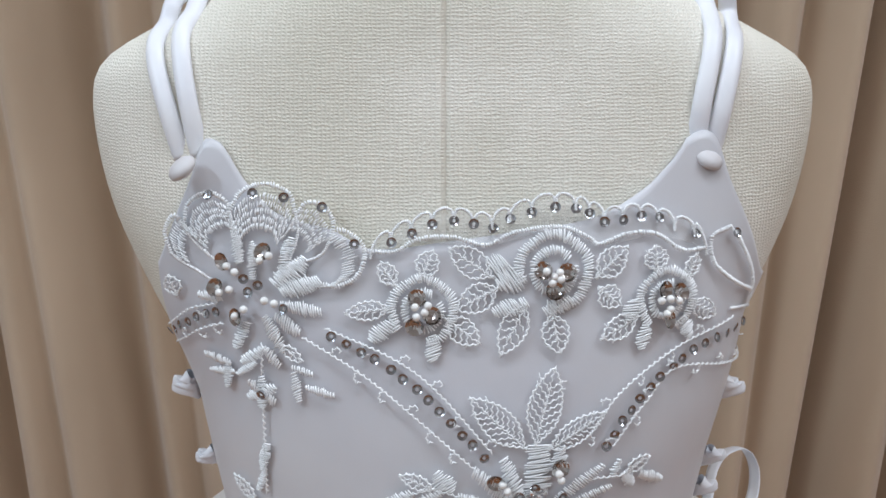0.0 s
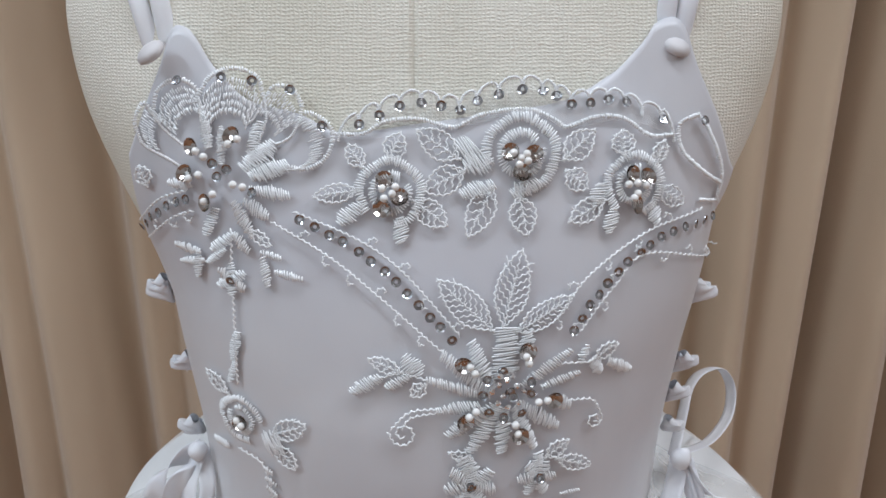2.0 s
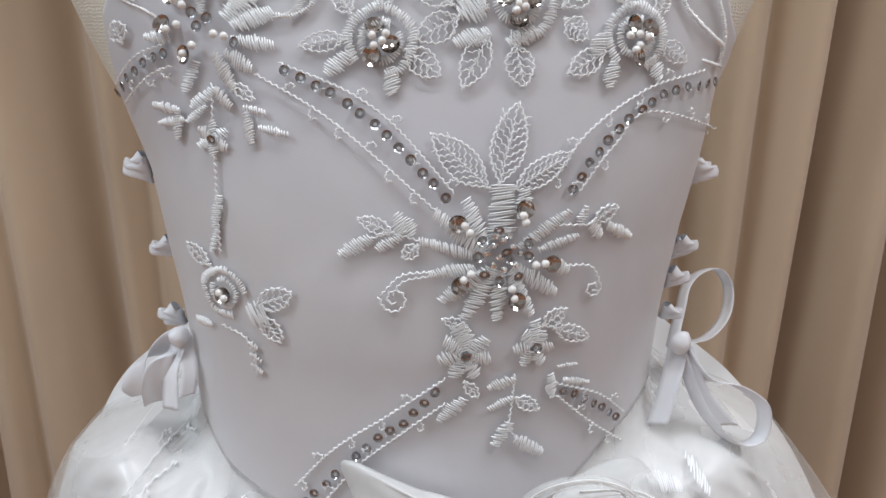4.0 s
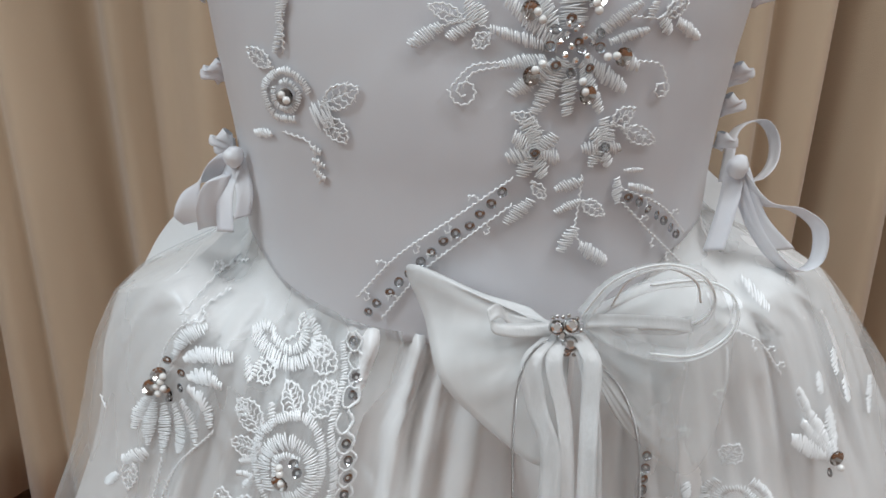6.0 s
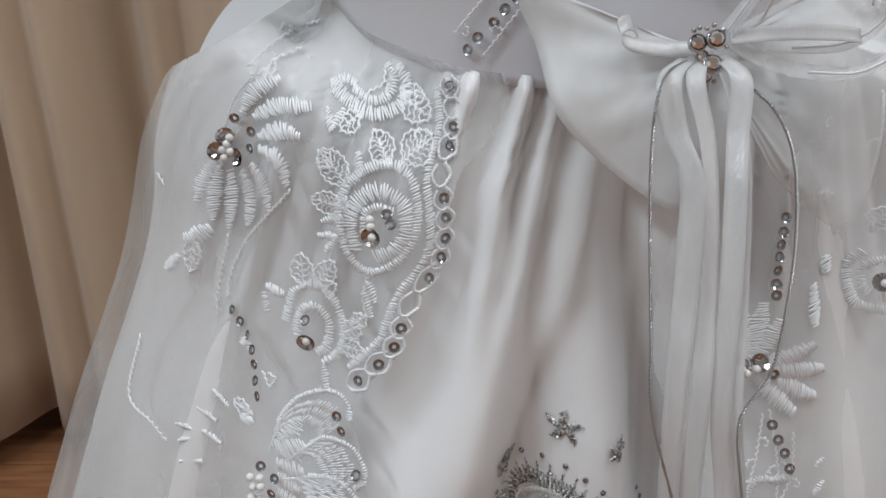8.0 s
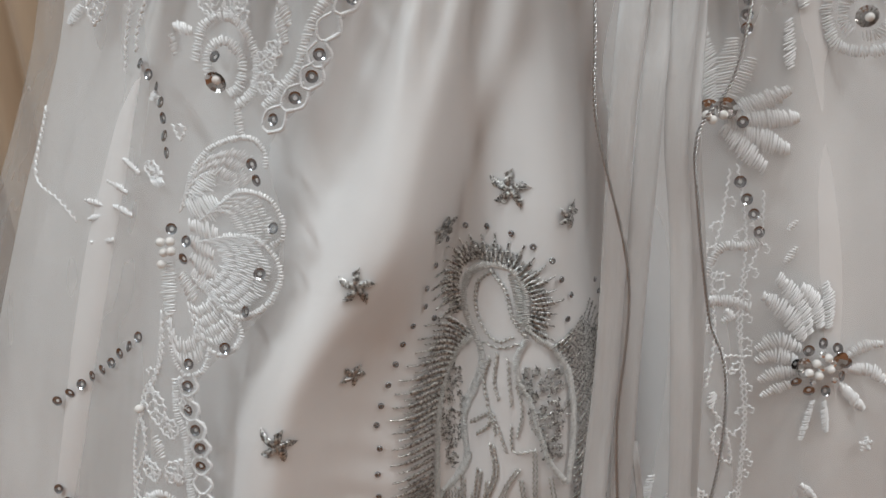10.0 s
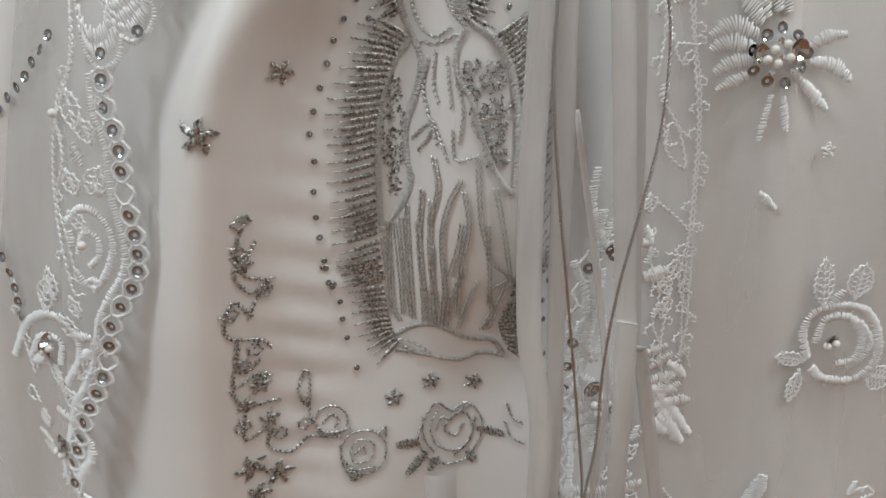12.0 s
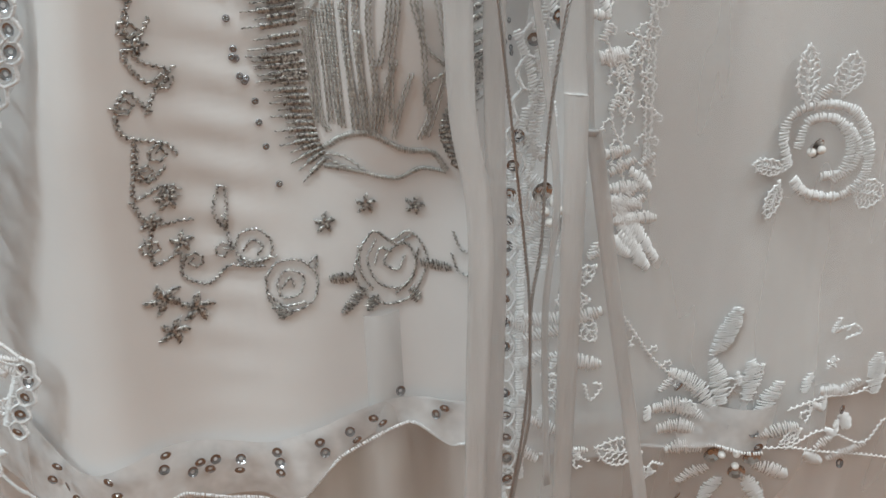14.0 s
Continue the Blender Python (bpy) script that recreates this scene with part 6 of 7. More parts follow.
    speck.end("silver_filling", "silver glitter stitching", SILVER_THREAD, fig)


SMALL_RING = mesh("silver_bead", *lathe(((0.0003, 0.0003), (0.0007, 0.0006), (0.0011, 0.0003), (0.0011, 0.0), (0.0003, 0.0)), 10), SEQUIN)
robed_figure()


def silver_scrolls():
    w = Sew(satin, 0.0004, 121)
    w.chain([(-0.0693, 0.4752), (-0.0734, 0.4672), (-0.0725, 0.4560), (-0.0656, 0.4508), (-0.0703, 0.4453), (-0.0728, 0.4398)], 0.0009, 0.0003, 0.0006)
    w.chain([(-0.0683, 0.4661), (-0.0718, 0.4605), (-0.0754, 0.4577), (-0.0713, 0.4487), (-0.0642, 0.4521)], 0.0009, 0.0003, 0.0006)
    w.chain([(-0.0722, 0.4405), (-0.0766, 0.4473), (-0.0800, 0.4410), (-0.0785, 0.4343), (-0.0704, 0.4300), (-0.0671, 0.4258)], 0.0009, 0.0003, 0.0006)
    w.chain([(-0.0770, 0.4335), (-0.0788, 0.4233), (-0.0760, 0.4191), (-0.0708, 0.4230)], 0.0009, 0.0003, 0.0006)
    w.chain([(-0.0769, 0.4299), (-0.0803, 0.4154), (-0.0727, 0.4167), (-0.0704, 0.4114)], 0.0009, 0.0003, 0.0006)
    w.chain([(-0.0812, 0.4140), (-0.0777, 0.4052), (-0.0668, 0.4037)], 0.0009, 0.0003, 0.0006)
    w.chain([(-0.0780, 0.4053), (-0.0792, 0.3917), (-0.0718, 0.3929), (-0.0722, 0.3847), (-0.0650, 0.3804), (-0.0579, 0.3859)], 0.0009, 0.0003, 0.0006)
    w.chain([(-0.0577, 0.4132), (-0.0600, 0.4052), (-0.0571, 0.3987), (-0.0556, 0.4122), (-0.0577, 0.4132)], 0.0009, 0.0003, 0.0006)
    w.chain([(-0.0572, 0.4031), (-0.0561, 0.3930), (-0.0512, 0.3871), (-0.0419, 0.3878)], 0.0009, 0.0003, 0.0006)
    for c, r, turn, way in (((-0.0730, 0.4643), 0.0026, 90, 1), ((-0.0676, 0.4485), 0.0028, 0, -1), ((-0.0777, 0.4435), 0.0026, 180, 1), ((-0.0720, 0.4270), 0.003, 60, 1), ((-0.0764, 0.4222), 0.0026, 200, -1), ((-0.0717, 0.4136), 0.003, 20, 1), ((-0.0681, 0.3890), 0.0034, 180, -1), ((-0.0589, 0.3913), 0.003, 0, 1), ((-0.0717, 0.4741), 0.0026, 0, 1), ((-0.0789, 0.3977), 0.003, 120, 1)):
        w.spiral(c, r, turn, way)
    for pts in (((-0.0137, 0.3871), (-0.0097, 0.3908), (-0.0041, 0.3869), (0.0019, 0.3896), (0.0065, 0.3848), (0.0082, 0.3780), (0.0050, 0.3693), (0.0004, 0.3638), (-0.0074, 0.3632), (-0.0142, 0.3684), (-0.0174, 0.3775), (-0.0137, 0.3871)),
                ((-0.0095, 0.3874), (-0.0126, 0.3805), (-0.0089, 0.3711), (-0.0010, 0.3689), (0.0041, 0.3763), (0.0017, 0.3846), (-0.0042, 0.3836), (-0.0069, 0.3785), (-0.0023, 0.3756), (0.0003, 0.3805)), ((-0.0153, 0.3858), (-0.0151, 0.3773), (-0.0114, 0.3694)), ((-0.0082, 0.3901), (-0.0026, 0.3854), (0.0031, 0.3883)),
                ((0.0052, 0.3827), (0.0027, 0.3721), (-0.0036, 0.3661)), ((-0.0047, 0.3826), (-0.0081, 0.3842), (-0.0104, 0.3783)),
                ((-0.0465, 0.3803), (-0.0421, 0.3856), (-0.0347, 0.3852), (-0.0298, 0.3789), (-0.0313, 0.3707), (-0.0384, 0.3676), (-0.0456, 0.3714), (-0.0465, 0.3803)), ((-0.0430, 0.3780), (-0.0396, 0.3825), (-0.0341, 0.3797), (-0.0357, 0.3736), (-0.0416, 0.3730), (-0.0430, 0.3780)), ((-0.0412, 0.3767), (-0.0383, 0.3794), (-0.0372, 0.3759)),
                ((-0.0460, 0.3745), (-0.0419, 0.3701), (-0.0343, 0.3702)), ((-0.0449, 0.3692), (-0.0424, 0.3657), (-0.0384, 0.3671)), ((-0.0321, 0.3835), (-0.0295, 0.3855), (-0.0295, 0.3814)),
                ((-0.0552, 0.3914), (-0.0528, 0.3966), (-0.0470, 0.3978), (-0.0432, 0.3927), (-0.0445, 0.3878), (-0.0499, 0.3860), (-0.0549, 0.3879)), ((-0.0523, 0.3912), (-0.0494, 0.3941), (-0.0463, 0.3917), (-0.0480, 0.3891)), ((-0.0567, 0.3861), (-0.0516, 0.3852), (-0.0459, 0.3850)),
                ((0.0175, 0.3894), (0.0199, 0.3833), (0.0237, 0.3816)), ((0.0169, 0.3810), (0.0192, 0.3747), (0.0242, 0.3726))):
        w.chain(pts, 0.0008, 0.0003, 0.0004)
    w.end("embroidered_scrollwork", "grey and silver chain-stitched roses and scrolls", SILVER_THREAD)
    w = Sew(satin, 0.0004, 122)
    for a, b in (((-0.0172, 0.3757), (-0.0262, 0.3768)), ((0.0062, 0.3776), (0.0168, 0.3758)), ((-0.0148, 0.3707), (-0.0220, 0.3627)), ((-0.0107, 0.3671), (-0.0129, 0.3618)), ((0.0022, 0.3681), (0.0048, 0.3627)), ((-0.0420, 0.3690), (-0.0415, 0.3652))):
        w.full_leaf(a, b, 0.0042)
    w.end("leaf_embroidery", "silver satin-stitched leaves", SILVER_THREAD)


silver_scrolls()


HEM_TOP = ((-0.1368, 0.3301), (-0.1167, 0.3175), (-0.0985, 0.3222), (-0.0861, 0.3241), (-0.0539, 0.3172), (-0.0350, 0.3209), (-0.0184, 0.3243), (-0.0014, 0.3255), (0.0156, 0.3235))
HEM_LOW = ((-0.1469, 0.2949), (-0.1207, 0.3004), (-0.0876, 0.3026), (-0.0652, 0.2952), (-0.0464, 0.2911), (-0.0346, 0.3018), (-0.0192, 0.3120), (-0.0019, 0.3147), (0.0152, 0.3069))


def hem_border():
    """A sheer flounce with paired sequins along the hem of the satin."""
    rows = []
    for i in range(9):
        row = []
        for j in range(281):
            x = -0.20 + 0.36 * j / 280
            top, low = curve(x, HEM_TOP), curve(x, HEM_LOW) - 0.0025 * abs(math.sin(x * 110))
            z = low + (top - low) * i / 8
            row.append((x, satin(x, z) - 0.003 - 0.0018 * math.sin(x * 130) * (1 - i / 8), z))
        rows.append(row)
    ob = part("hem_flounce", mesh("hem_flounce", *grid(rows), HEM_LACE), dress, "sheer scalloped flounce at the hem with paired silver sequins")
    w = Sew(satin, 0.0038, 131)
    w.band([(x, curve(x, HEM_LOW) - 0.0025 * abs(math.sin(x * 110))) for x in (-0.17 + 0.30 * j / 89 for j in range(90))], 0.0017, step=0.0009)
    w.end("hem_stitching", "", None, ob)
    for p in ((-0.1196, 0.3105), (-0.1168, 0.3064), (-0.1038, 0.3176), (-0.1026, 0.3121), (-0.0884, 0.3227), (-0.0895, 0.3168), (-0.0782, 0.3139), (-0.0813, 0.3106), (-0.0725, 0.3132), (-0.0749, 0.3098), (-0.0630, 0.3114), (-0.0640, 0.3069), (-0.0491, 0.3136), (-0.0486, 0.3088), (-0.0487, 0.3044), (-0.0346, 0.3158), (-0.0332, 0.3109), (-0.0242, 0.3172), (-0.0223, 0.3132), (-0.0155, 0.3201), (-0.0125, 0.3171), (0.0101, 0.3178), (0.0134, 0.3210), (-0.1228, 0.3174), (-0.1265, 0.3105), (-0.0045, 0.3289)):
        set_on(satin, p, RING, "sequin", ob, 0.0045, 24)


hem_border()

# ---- bow, ribbons, brooch and cords at the waist ----
def bow_wing(knot, outline, name, bulge, mat=None):
    rows = []
    rim = smooth_path(outline, 10)
    k = Vector(knot)
    for i, p in enumerate(rim):
        row = []
        for j in range(17):
            f = j / 16
            q = k.lerp(p, f)
            q.y += -bulge * math.sin(math.pi * f) + (0.0006 * math.sin(i * 0.37) + 0.0003 * math.sin(i * 0.9 + 3 * f)) * (1 - f) * f * 4 + 0.0012 * math.sin(i * 0.3) * f
            row.append(q)
        rows.append(row)
    thick(part(name, mesh(name, *grid(rows), mat or BOW_ORGANZA), bow), 0.0004)


bow = new("bow")
bow.parent = dress
bow["label"] = "white organza and satin ribbon bow with hanging ends"
KNOT = (0.0362, 0.2215, 0.7062)
bow_wing(KNOT, ((0.0222, 0.226, 0.7111), (0.0056, 0.2285, 0.7156), (-0.0227, 0.2318, 0.7268), (-0.0168, 0.2255, 0.7077), (-0.0111, 0.214, 0.6885), (0.0065, 0.206, 0.6717), (0.0254, 0.201, 0.6617), (0.0296, 0.205, 0.6767)), "organza_loop", 0.007)
bow_wing(KNOT, ((0.059, 0.229, 0.7186), (0.0876, 0.235, 0.7242), (0.0988, 0.226, 0.701), (0.0922, 0.212, 0.6716), (0.0783, 0.203, 0.6552), (0.0627, 0.205, 0.6646), (0.0508, 0.208, 0.6774)), "organza_loop", 0.005, ORGANZA)


def ribbon(pts, width, across, name="ribbon_tail", mat=None, parent=None, cup=0.0004):
    ob = part(name, mesh(name, *strip(pts, width, across, 10, cup), mat or RIBBON), parent or bow)
    return thick(ob, 0.0003)


ribbon(((0.0385, 0.2160, 0.7120), (0.0455, 0.2100, 0.7260), (0.0545, 0.2060, 0.7334), (0.0651, 0.2040, 0.7357), (0.0750, 0.2040, 0.7322), (0.0809, 0.2060, 0.7244), (0.0803, 0.2080, 0.7160), (0.0730, 0.2110, 0.7104), (0.0589, 0.2140, 0.7094), (0.0403, 0.2170, 0.7102)), 0.0062, [(-0.3, 0.7, 0.5), (0, 1, 0.12), (0, 1, 0.1), (0, 1, 0.15), (0, 0.75, 0.6), (0, 0.6, 0.75)], "ribbon_loop", SHEER_RIBBON)
ribbon(((0.0392, 0.2150, 0.7115), (0.0493, 0.2110, 0.7058), (0.0615, 0.2070, 0.7028), (0.0754, 0.2040, 0.7033), (0.0863, 0.2040, 0.7101), (0.0897, 0.2060, 0.7185), (0.0859, 0.2080, 0.7252), (0.0772, 0.2110, 0.7270), (0.0596, 0.2140, 0.7234), (0.0412, 0.2170, 0.7120)), 0.0060, [(0, 0.5, 0.85), (0, 0.65, 0.7), (0, 1, 0.15), (0, 1, 0.1), (0, 1, 0.1), (0, 0.9, 0.2)], "ribbon_loop", SHEER_RIBBON)
ribbon(((0.0395, 0.2130, 0.7120), (0.0512, 0.2090, 0.7137), (0.0661, 0.2060, 0.7140), (0.0747, 0.2050, 0.7132)), 0.0045, (0.0, 0.45, 0.9), "ribbon_loop")
ribbon(((0.0324, 0.216, 0.7083), (0.0176, 0.212, 0.7087), (0.0072, 0.21, 0.711), (0.0051, 0.21, 0.715), (0.0092, 0.213, 0.7162), (0.0146, 0.215, 0.7113), (0.0319, 0.217, 0.7068)), 0.0050, (-0.2, 0.5, 0.8), "ribbon_loop")
ribbon(((0.0292, 0.214, 0.7069), (0.0197, 0.204, 0.7013), (0.0211, 0.198, 0.6867), (0.0251, 0.19, 0.6731), (0.0235, 0.18, 0.6456), (0.0201, 0.168, 0.6112), (0.0203, 0.16, 0.5495), (0.0181, 0.152, 0.4997), (0.0183, 0.146, 0.4484), (0.0229, 0.143, 0.415), (0.022, 0.14, 0.3562), (0.0209, 0.138, 0.2898)), 0.0074, [(1, 0.15, 0.05), (1, -0.5, 0.1), (1, 0.3, 0.0), (1, -0.3, 0.05), (1, 0.2, 0)])
ribbon(((0.0306, 0.213, 0.7071), (0.0274, 0.203, 0.6997), (0.0305, 0.196, 0.6837), (0.0309, 0.187, 0.665), (0.0298, 0.177, 0.6354), (0.0273, 0.168, 0.6089), (0.027, 0.162, 0.5487), (0.0274, 0.156, 0.4969), (0.0274, 0.15, 0.4443), (0.0281, 0.147, 0.4126), (0.0278, 0.144, 0.3523), (0.0273, 0.141, 0.2856)), 0.0062, [(1, -0.1, 0.05), (1, 0.6, 0.1), (1, -0.3, 0.0), (1, 0.4, 0.05), (1, -0.1, 0)])
ribbon(((0.0364, 0.213, 0.7071), (0.0404, 0.203, 0.7014), (0.0392, 0.197, 0.6869), (0.0377, 0.189, 0.6715), (0.0366, 0.18, 0.6454), (0.0347, 0.169, 0.608), (0.0386, 0.166, 0.5788), (0.0422, 0.158, 0.533), (0.0477, 0.15, 0.4578), (0.0488, 0.148, 0.4451), (0.05, 0.145, 0.3937), (0.0521, 0.141, 0.2836)), 0.0064, [(1, 0.2, 0), (1, -0.6, 0.0), (1, 0.2, 0.0), (1, -0.4, 0), (1, 0.3, 0)])
ribbon(((0.0354, 0.212, 0.7068), (0.0387, 0.205, 0.6991), (0.0404, 0.196, 0.6836), (0.0405, 0.188, 0.6644), (0.0395, 0.178, 0.6346), (0.0391, 0.17, 0.6071), (0.0453, 0.166, 0.5634), (0.0483, 0.16, 0.5136), (0.0528, 0.154, 0.4421), (0.0553, 0.152, 0.4353), (0.0643, 0.149, 0.3863), (0.0798, 0.145, 0.3064), (0.0844, 0.143, 0.2785)), 0.0048, (1, -0.3, 0.0))
ribbon(((0.0311, 0.16, 0.514), (0.0454, 0.153, 0.4267), (0.044, 0.15, 0.3782), (0.0477, 0.148, 0.3054)), 0.0022, (1, 0.3, 0.0))


def rim(pts, radius=0.00042):
    """The stitched rim of a sheer ribbon, which shows as a bright line."""
    part("ribbon_rim", mesh("ribbon_rim", *tube(pts, radius, 6, 1.0, 10), RIM), bow)


rim(((0.0385, 0.2145, 0.7131), (0.0451, 0.2085, 0.7270), (0.0540, 0.2045, 0.7343), (0.0645, 0.2025, 0.7366), (0.0748, 0.2025, 0.7330), (0.0809, 0.2045, 0.7250), (0.0801, 0.2065, 0.7165), (0.0725, 0.2095, 0.7107), (0.0585, 0.2125, 0.7090)))
rim(((0.0484, 0.2145, 0.7162), (0.0521, 0.2095, 0.7278), (0.0585, 0.2065, 0.7330), (0.0667, 0.2055, 0.7337), (0.0744, 0.2055, 0.7292), (0.0772, 0.2065, 0.7215)))
rim(((0.0611, 0.2055, 0.7027), (0.0749, 0.2025, 0.7032), (0.0861, 0.2025, 0.7102), (0.0896, 0.2045, 0.7191), (0.0856, 0.2065, 0.7262), (0.0765, 0.2095, 0.7282), (0.0610, 0.2125, 0.7255)))


def cord(pts, radius=0.00052):
    """Two strands twisted into a fine cord."""
    path = smooth_path(pts, 40)
    v, f = [], []
    for strand in (0, math.pi):
        rows, run = [], 0.0
        for i, p in enumerate(path):
            if i:
                run += (p - path[i - 1]).length
            d = (path[min(i + 1, len(path) - 1)] - path[max(i - 1, 0)]).normalized()
            a = d.cross(Vector((0, 1, 0))).normalized()
            b = d.cross(a)
            q = run * 2 * math.pi / 0.0026 + strand
            c = p + 0.55 * radius * (math.cos(q) * a + math.sin(q) * b)
            rows.append([c + 0.62 * radius * (math.cos(k * 1.2566) * a + math.sin(k * 1.2566) * b) for k in range(5)])
        vv, ff = grid(rows, True)
        n = len(v)
        v += vv
        f += [tuple(n + k for k in face) for face in ff]
    part("silver_cord", mesh("silver_cord", v, f, CORD), bow, "thin twisted silver cord")


cord(((0.0282, 0.2130, 0.7056), (0.0199, 0.2060, 0.7033), (0.0146, 0.1970, 0.6974), (0.0122, 0.1900, 0.6826), (0.0118, 0.1820, 0.6598), (0.0121, 0.1720, 0.6323), (0.0132, 0.1660, 0.6095), (0.0234, 0.1580, 0.5690), (0.0221, 0.1500, 0.5285), (0.0247, 0.1460, 0.4957), (0.0281, 0.1440, 0.4680), (0.0343, 0.1400, 0.4161), (0.0370, 0.1390, 0.3904), (0.0375, 0.1380, 0.3660), (0.0358, 0.1370, 0.3389), (0.0321, 0.1370, 0.3076)))
cord(((0.0400, 0.2130, 0.7048), (0.0437, 0.2050, 0.6992), (0.0502, 0.1980, 0.6922), (0.0545, 0.1920, 0.6802), (0.0558, 0.1860, 0.6614), (0.0531, 0.1780, 0.6416), (0.0494, 0.1730, 0.6200), (0.0406, 0.1690, 0.6061), (0.0419, 0.1640, 0.5855), (0.0474, 0.1600, 0.5572), (0.0516, 0.1560, 0.5456), (0.0527, 0.1520, 0.5338), (0.0515, 0.1470, 0.5134), (0.0478, 0.1430, 0.4952), (0.0425, 0.1400, 0.4689), (0.0397, 0.1380, 0.4423), (0.0388, 0.1350, 0.4134), (0.0366, 0.1340, 0.3938), (0.0370, 0.1340, 0.3736), (0.0375, 0.1340, 0.3513), (0.0345, 0.1340, 0.3269), (0.0321, 0.1340, 0.3083)))


def brooch():
    base = new("brooch")
    base.parent = bow
    base["label"] = "silver brooch of clear faceted stones"
    gem = mesh("stone", *lathe(((0.0, 0.0016), (0.0013, 0.0016), (0.0022, 0.0008), (0.0024, 0.0), (0.0018, -0.0006)), 8), STONE, False)
    claw = mesh("setting", *lathe(((0.0025, 0.0006), (0.0029, 0.0004), (0.0029, -0.0012), (0.0020, -0.0016), (0.0, -0.0016)), 14), SETTING)
    small = bead_mesh(0.0008)
    small.materials.clear()
    small.materials.append(SETTING)
    for p, size in (((0.0289, 0.2105, 0.7107), 0.95), ((0.0339, 0.2095, 0.712), 1.0), ((0.0337, 0.2095, 0.7048), 1.0), ((0.0334, 0.2125, 0.7003), 0.6), ((0.0311, 0.2115, 0.7066), 0.7)):
        for me, name in ((gem, "stone"), (claw, "setting")):
            ob = new(name, me)
            ob.parent = base
            ob.matrix_local = Matrix.Translation(p) @ pose(0, 0, 0, 56 + 14 * tilt_rng.random(), 0, tilt_rng.uniform(-8, 8)) @ Matrix.Scale(size, 4)
    for p in ((0.0275, 0.211, 0.7142), (0.0288, 0.21, 0.7151), (0.0309, 0.21, 0.7149), (0.0326, 0.209, 0.7159), (0.0359, 0.21, 0.7143), (0.0374, 0.21, 0.7096), (0.031, 0.2125, 0.7023), (0.0361, 0.2125, 0.699)):
        ob = new("setting_bead", small)
        ob.parent = base
        ob.matrix_local = Matrix.Translation(p)


brooch()

# ---- straps, buttons and lacing ----
def strap(pts, back):
    path = [(x, form(x, z) - 0.0022, z) for x, z in pts]
    path[0] = (path[0][0], path[0][1] + 0.004, path[0][2])
    x, y, z = path[-1]
    path += [(x * 0.98, FY - 0.02, z + 0.010), (x * 0.97, FY + 0.02, z + 0.006), (x * 0.95, FY + 0.06, back)]
    v, f = tube(path, 0.0037, 10, 0.42, 8)
    part("strap", mesh("strap", v, f, PIPING), dress, "narrow white satin shoulder strap")


strap(((-0.0973, 0.924), (-0.1018, 0.9411), (-0.1072, 0.9573), (-0.1094, 0.9664), (-0.1076, 0.9734)), 0.90)
strap(((-0.0904, 0.9253), (-0.0934, 0.9434), (-0.0967, 0.9594), (-0.0985, 0.9696), (-0.096, 0.9769)), 0.90)
strap(((0.0933, 0.9275), (0.0949, 0.9455), (0.0988, 0.9615), (0.1013, 0.9716), (0.1021, 0.9802)), 0.90)
strap(((0.1001, 0.9273), (0.103, 0.9434), (0.1074, 0.9594), (0.1107, 0.9695), (0.1133, 0.9771)), 0.90)

DOME = mesh("button", *lathe(((0.0, 0.0028), (0.002, 0.0027), (0.0042, 0.0019), (0.0056, 0.0006), (0.0057, -0.0008), (0.0045, -0.0018), (0.0, -0.0020)), 24), BUTTON)
for place, target in (((-0.0935, 0.268, 0.9233), (-0.5, -0.42, 0.75)), ((0.0978, 0.2770, 0.9255), (0.3, -0.45, 0.8))):
    b = part("button", DOME, dress, "round cloth-covered button")
    b.matrix_local = Matrix.Translation(place) @ Vector(target).to_track_quat("Z", "Y").to_matrix().to_4x4()


def cloth_knot(r):
    me = bead_mesh(r)
    for v in me.vertices:
        v.co *= 1 + 0.22 * noise.noise(v.co * 420)
    me.materials.clear()
    me.materials.append(PIPING)
    return me


def lacing(p, out, size, turn):
    """One pinched, puffed fold of the side lacing ribbon."""
    x, y, z = p
    rows = []
    for i in range(13):
        v = i / 12 * 2 - 1
        reach = out * size * (1 - abs(v) ** 1.6) * (1 + 0.25 * turn * v)
        row = []
        for j in range(14):
            q = 2 * math.pi * j / 14
            w = 0.5 + 0.5 * math.cos(q)
            crease = 0.0012 * math.sin(7 * v + 3 * w) * w
            row.append((x - out * 0.004 + (reach + out * 0.004) * w, y - 0.004 * math.sin(q) * (1 - 0.6 * w) + 0.002 * v + crease, z - 0.62 * size * v + 0.30 * size * turn * w + crease))
        rows.append(row)
    verts, faces = grid(rows, True)
    part("lacing_loop", mesh("lacing_loop", verts, faces, PIPING), dress)


for p, out, size, turn in (((-0.11, 0.298, 0.8211), -1, 0.0075, 0.9), ((-0.1037, 0.298, 0.7893), -1, 0.0068, -0.5), ((-0.1099, 0.298, 0.824), -1, 0.0070, 0.8), ((-0.1029, 0.298, 0.789), -1, 0.0066, 0.5), ((-0.1011, 0.296, 0.758), -1, 0.0060, -0.6),
                           ((0.1236, 0.3, 0.8201), 1, 0.0085, 0.6), ((0.1177, 0.3, 0.786), 1, 0.0068, 0.9), ((0.1199, 0.298, 0.7891), 1, 0.0062, 0.3), ((0.1209, 0.3, 0.8248), 1, 0.0080, -0.6)):
    lacing(p, out, size, turn)
for p, out, size, turn in (((0.1154, 0.2940, 0.7750), 1, 0.0070, 0.8), ((0.1141, 0.2920, 0.7616), 1, 0.0062, -0.7), ((-0.1011, 0.2920, 0.7601), -1, 0.0066, 0.8)):
    lacing(p, out, size, turn)
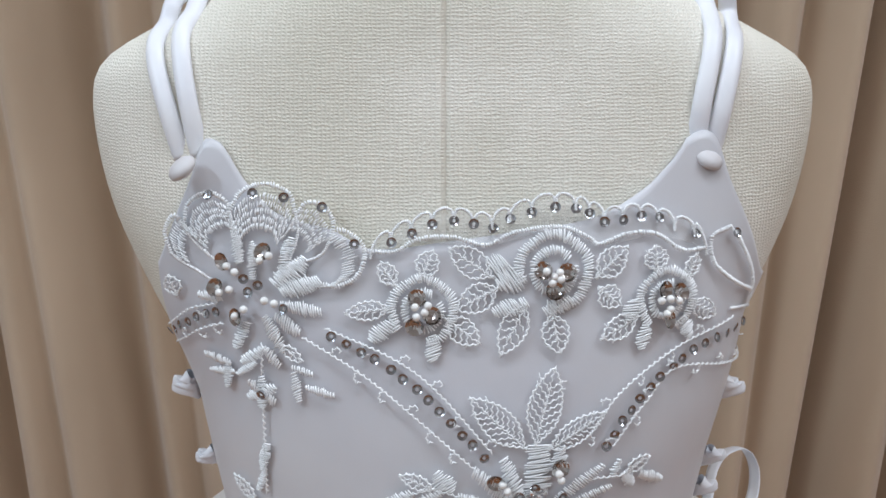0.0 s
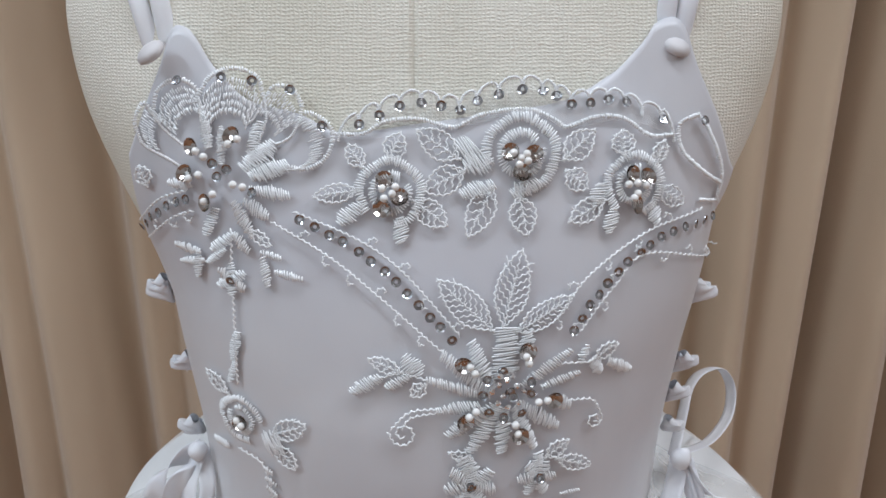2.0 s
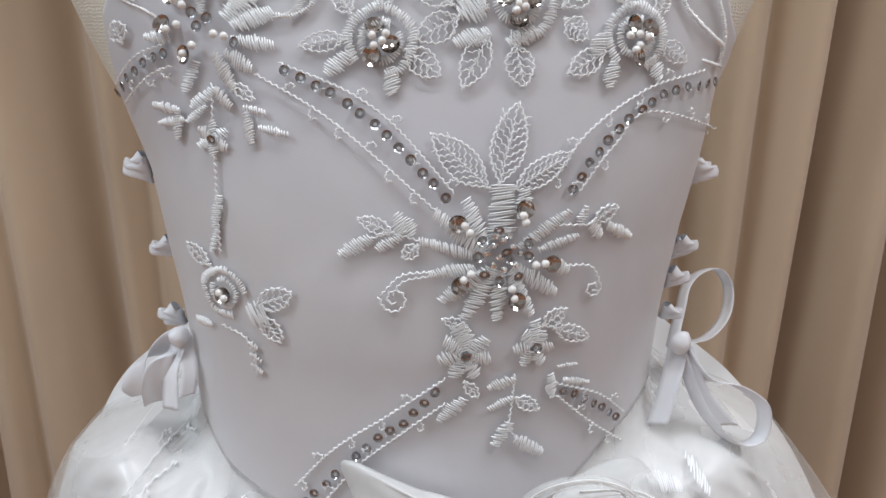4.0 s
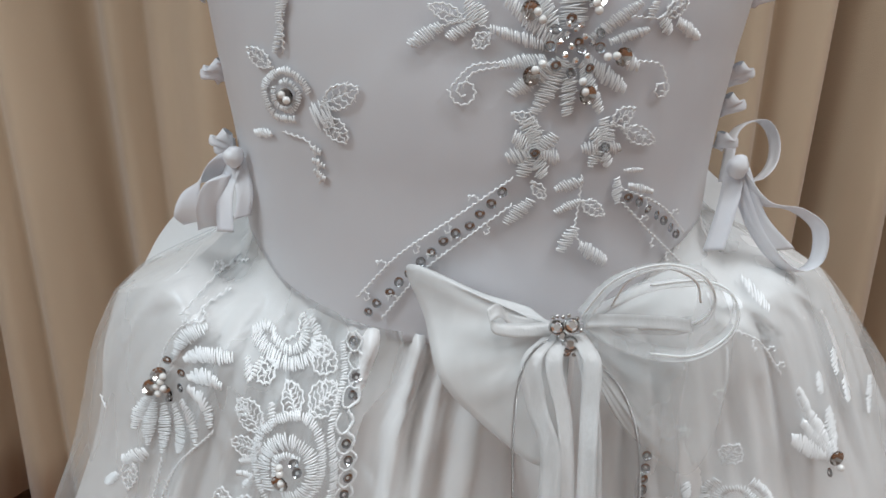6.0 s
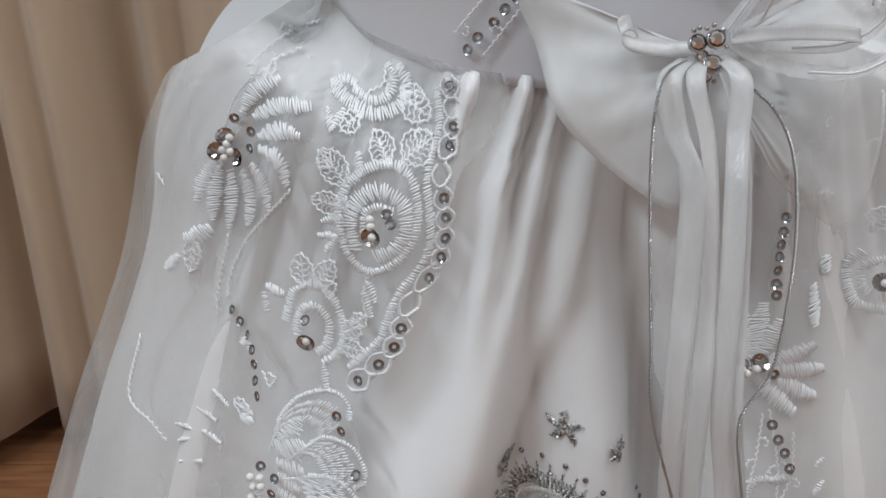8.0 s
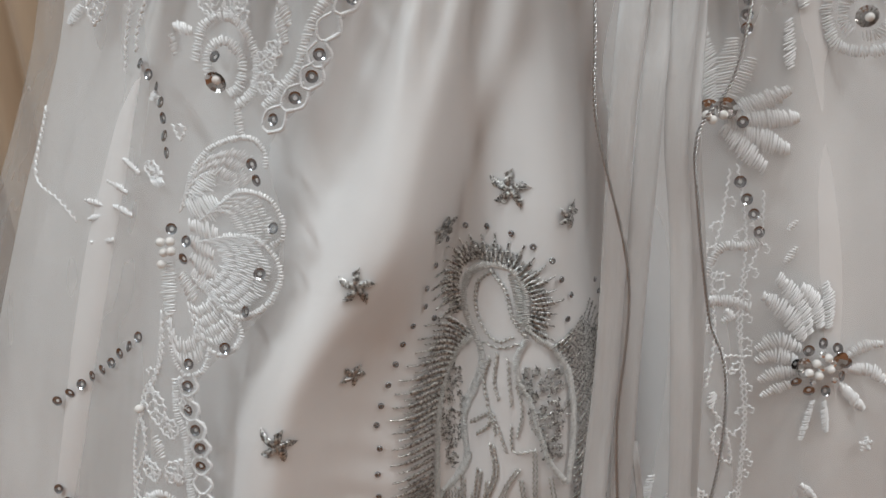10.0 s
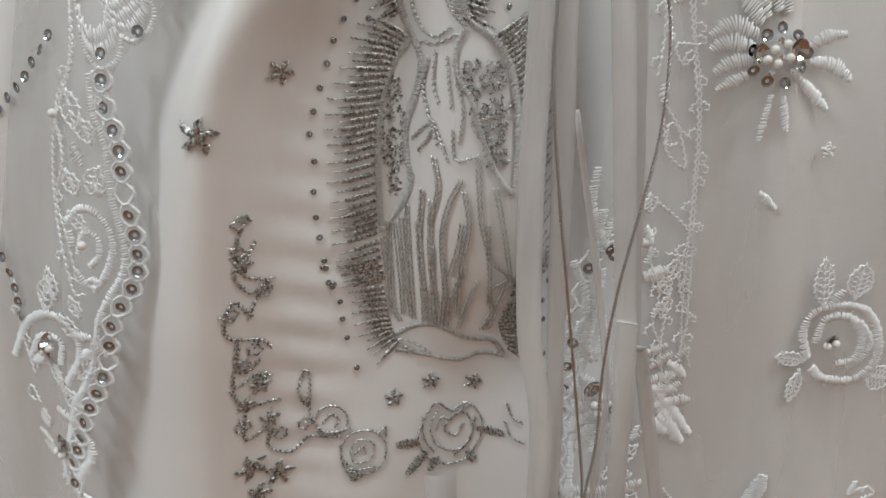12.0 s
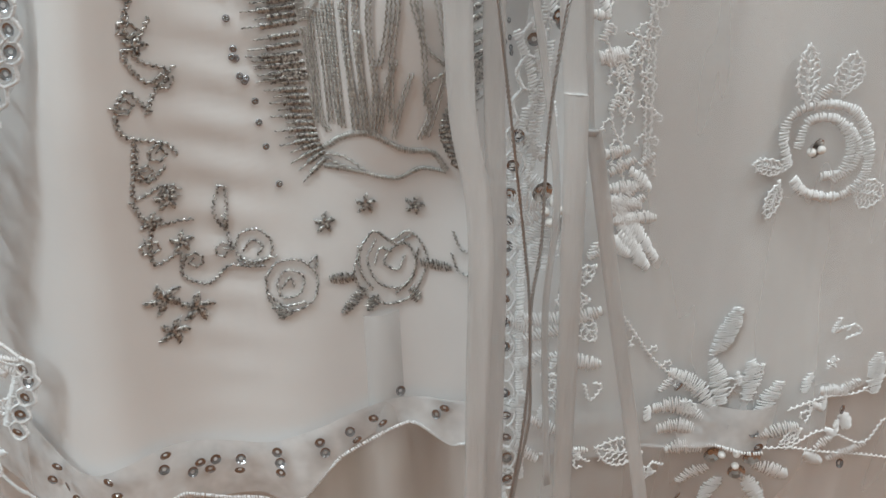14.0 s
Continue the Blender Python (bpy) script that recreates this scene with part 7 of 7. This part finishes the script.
ribbon(((0.1179, 0.2960, 0.7420), (0.1297, 0.3220, 0.7506), (0.1380, 0.3400, 0.7555), (0.1474, 0.3500, 0.7589), (0.1576, 0.3520, 0.7598), (0.1615, 0.3460, 0.7524), (0.1566, 0.3340, 0.7425), (0.1424, 0.3180, 0.7377), (0.1231, 0.3000, 0.7420)), 0.0075, (0.35, -0.9, 0.3), "lacing_bow_loop", PIPING, dress)
ribbon(((0.1153, 0.28, 0.7514), (0.1247, 0.272, 0.739), (0.1378, 0.268, 0.7367), (0.148, 0.266, 0.7286), (0.1483, 0.266, 0.7143), (0.1387, 0.268, 0.7108), (0.1251, 0.272, 0.7249), (0.1156, 0.28, 0.7488)), 0.0075, (0.45, -0.85, 0.3), "lacing_bow_loop", PIPING, dress)
ribbon(((0.1156, 0.281, 0.7523), (0.1112, 0.274, 0.737), (0.105, 0.268, 0.719)), 0.0085, (0.9, -0.4, 0.2), "lacing_tail", PIPING, dress)
ribbon(((0.1162, 0.279, 0.7517), (0.123, 0.272, 0.7326), (0.1343, 0.266, 0.7197)), 0.0085, (0.8, -0.5, 0.3), "lacing_tail", PIPING, dress)
part("lacing_knot", cloth_knot(0.0046), dress).matrix_local = Matrix.Translation((0.1145, 0.276, 0.7534)) @ Matrix.Diagonal((1, 0.8, 1.1, 1))
ribbon(((-0.0969, 0.2840, 0.7525), (-0.1053, 0.2800, 0.7515), (-0.1116, 0.2760, 0.7465), (-0.1150, 0.2760, 0.7352), (-0.1112, 0.2780, 0.7282)), 0.0150, [(0.3, -0.2, 0.95), (0.7, -0.4, 0.6), (0.95, -0.3, 0.1)], "lacing_bow_loop", PIPING, dress, 0.002)
ribbon(((-0.0948, 0.2800, 0.7524), (-0.1004, 0.2730, 0.7484), (-0.1038, 0.2710, 0.7383), (-0.1043, 0.2730, 0.7280)), 0.0110, [(0.8, 0.3, 0.4), (0.9, 0.5, 0.1), (0.9, 0.4, 0.0)], "lacing_bow_loop", PIPING, dress, 0.002)
ribbon(((-0.0944, 0.279, 0.7549), (-0.0979, 0.273, 0.7435), (-0.0979, 0.268, 0.7281)), 0.0090, (0.85, -0.5, 0.1), "lacing_tail", PIPING, dress)
ribbon(((-0.0934, 0.279, 0.7562), (-0.0895, 0.272, 0.7438), (-0.0904, 0.268, 0.7343)), 0.0070, (0.85, 0.5, 0.1), "lacing_tail", PIPING, dress)
part("lacing_knot", cloth_knot(0.0042), dress).matrix_local = Matrix.Translation((-0.0937, 0.276, 0.7576))
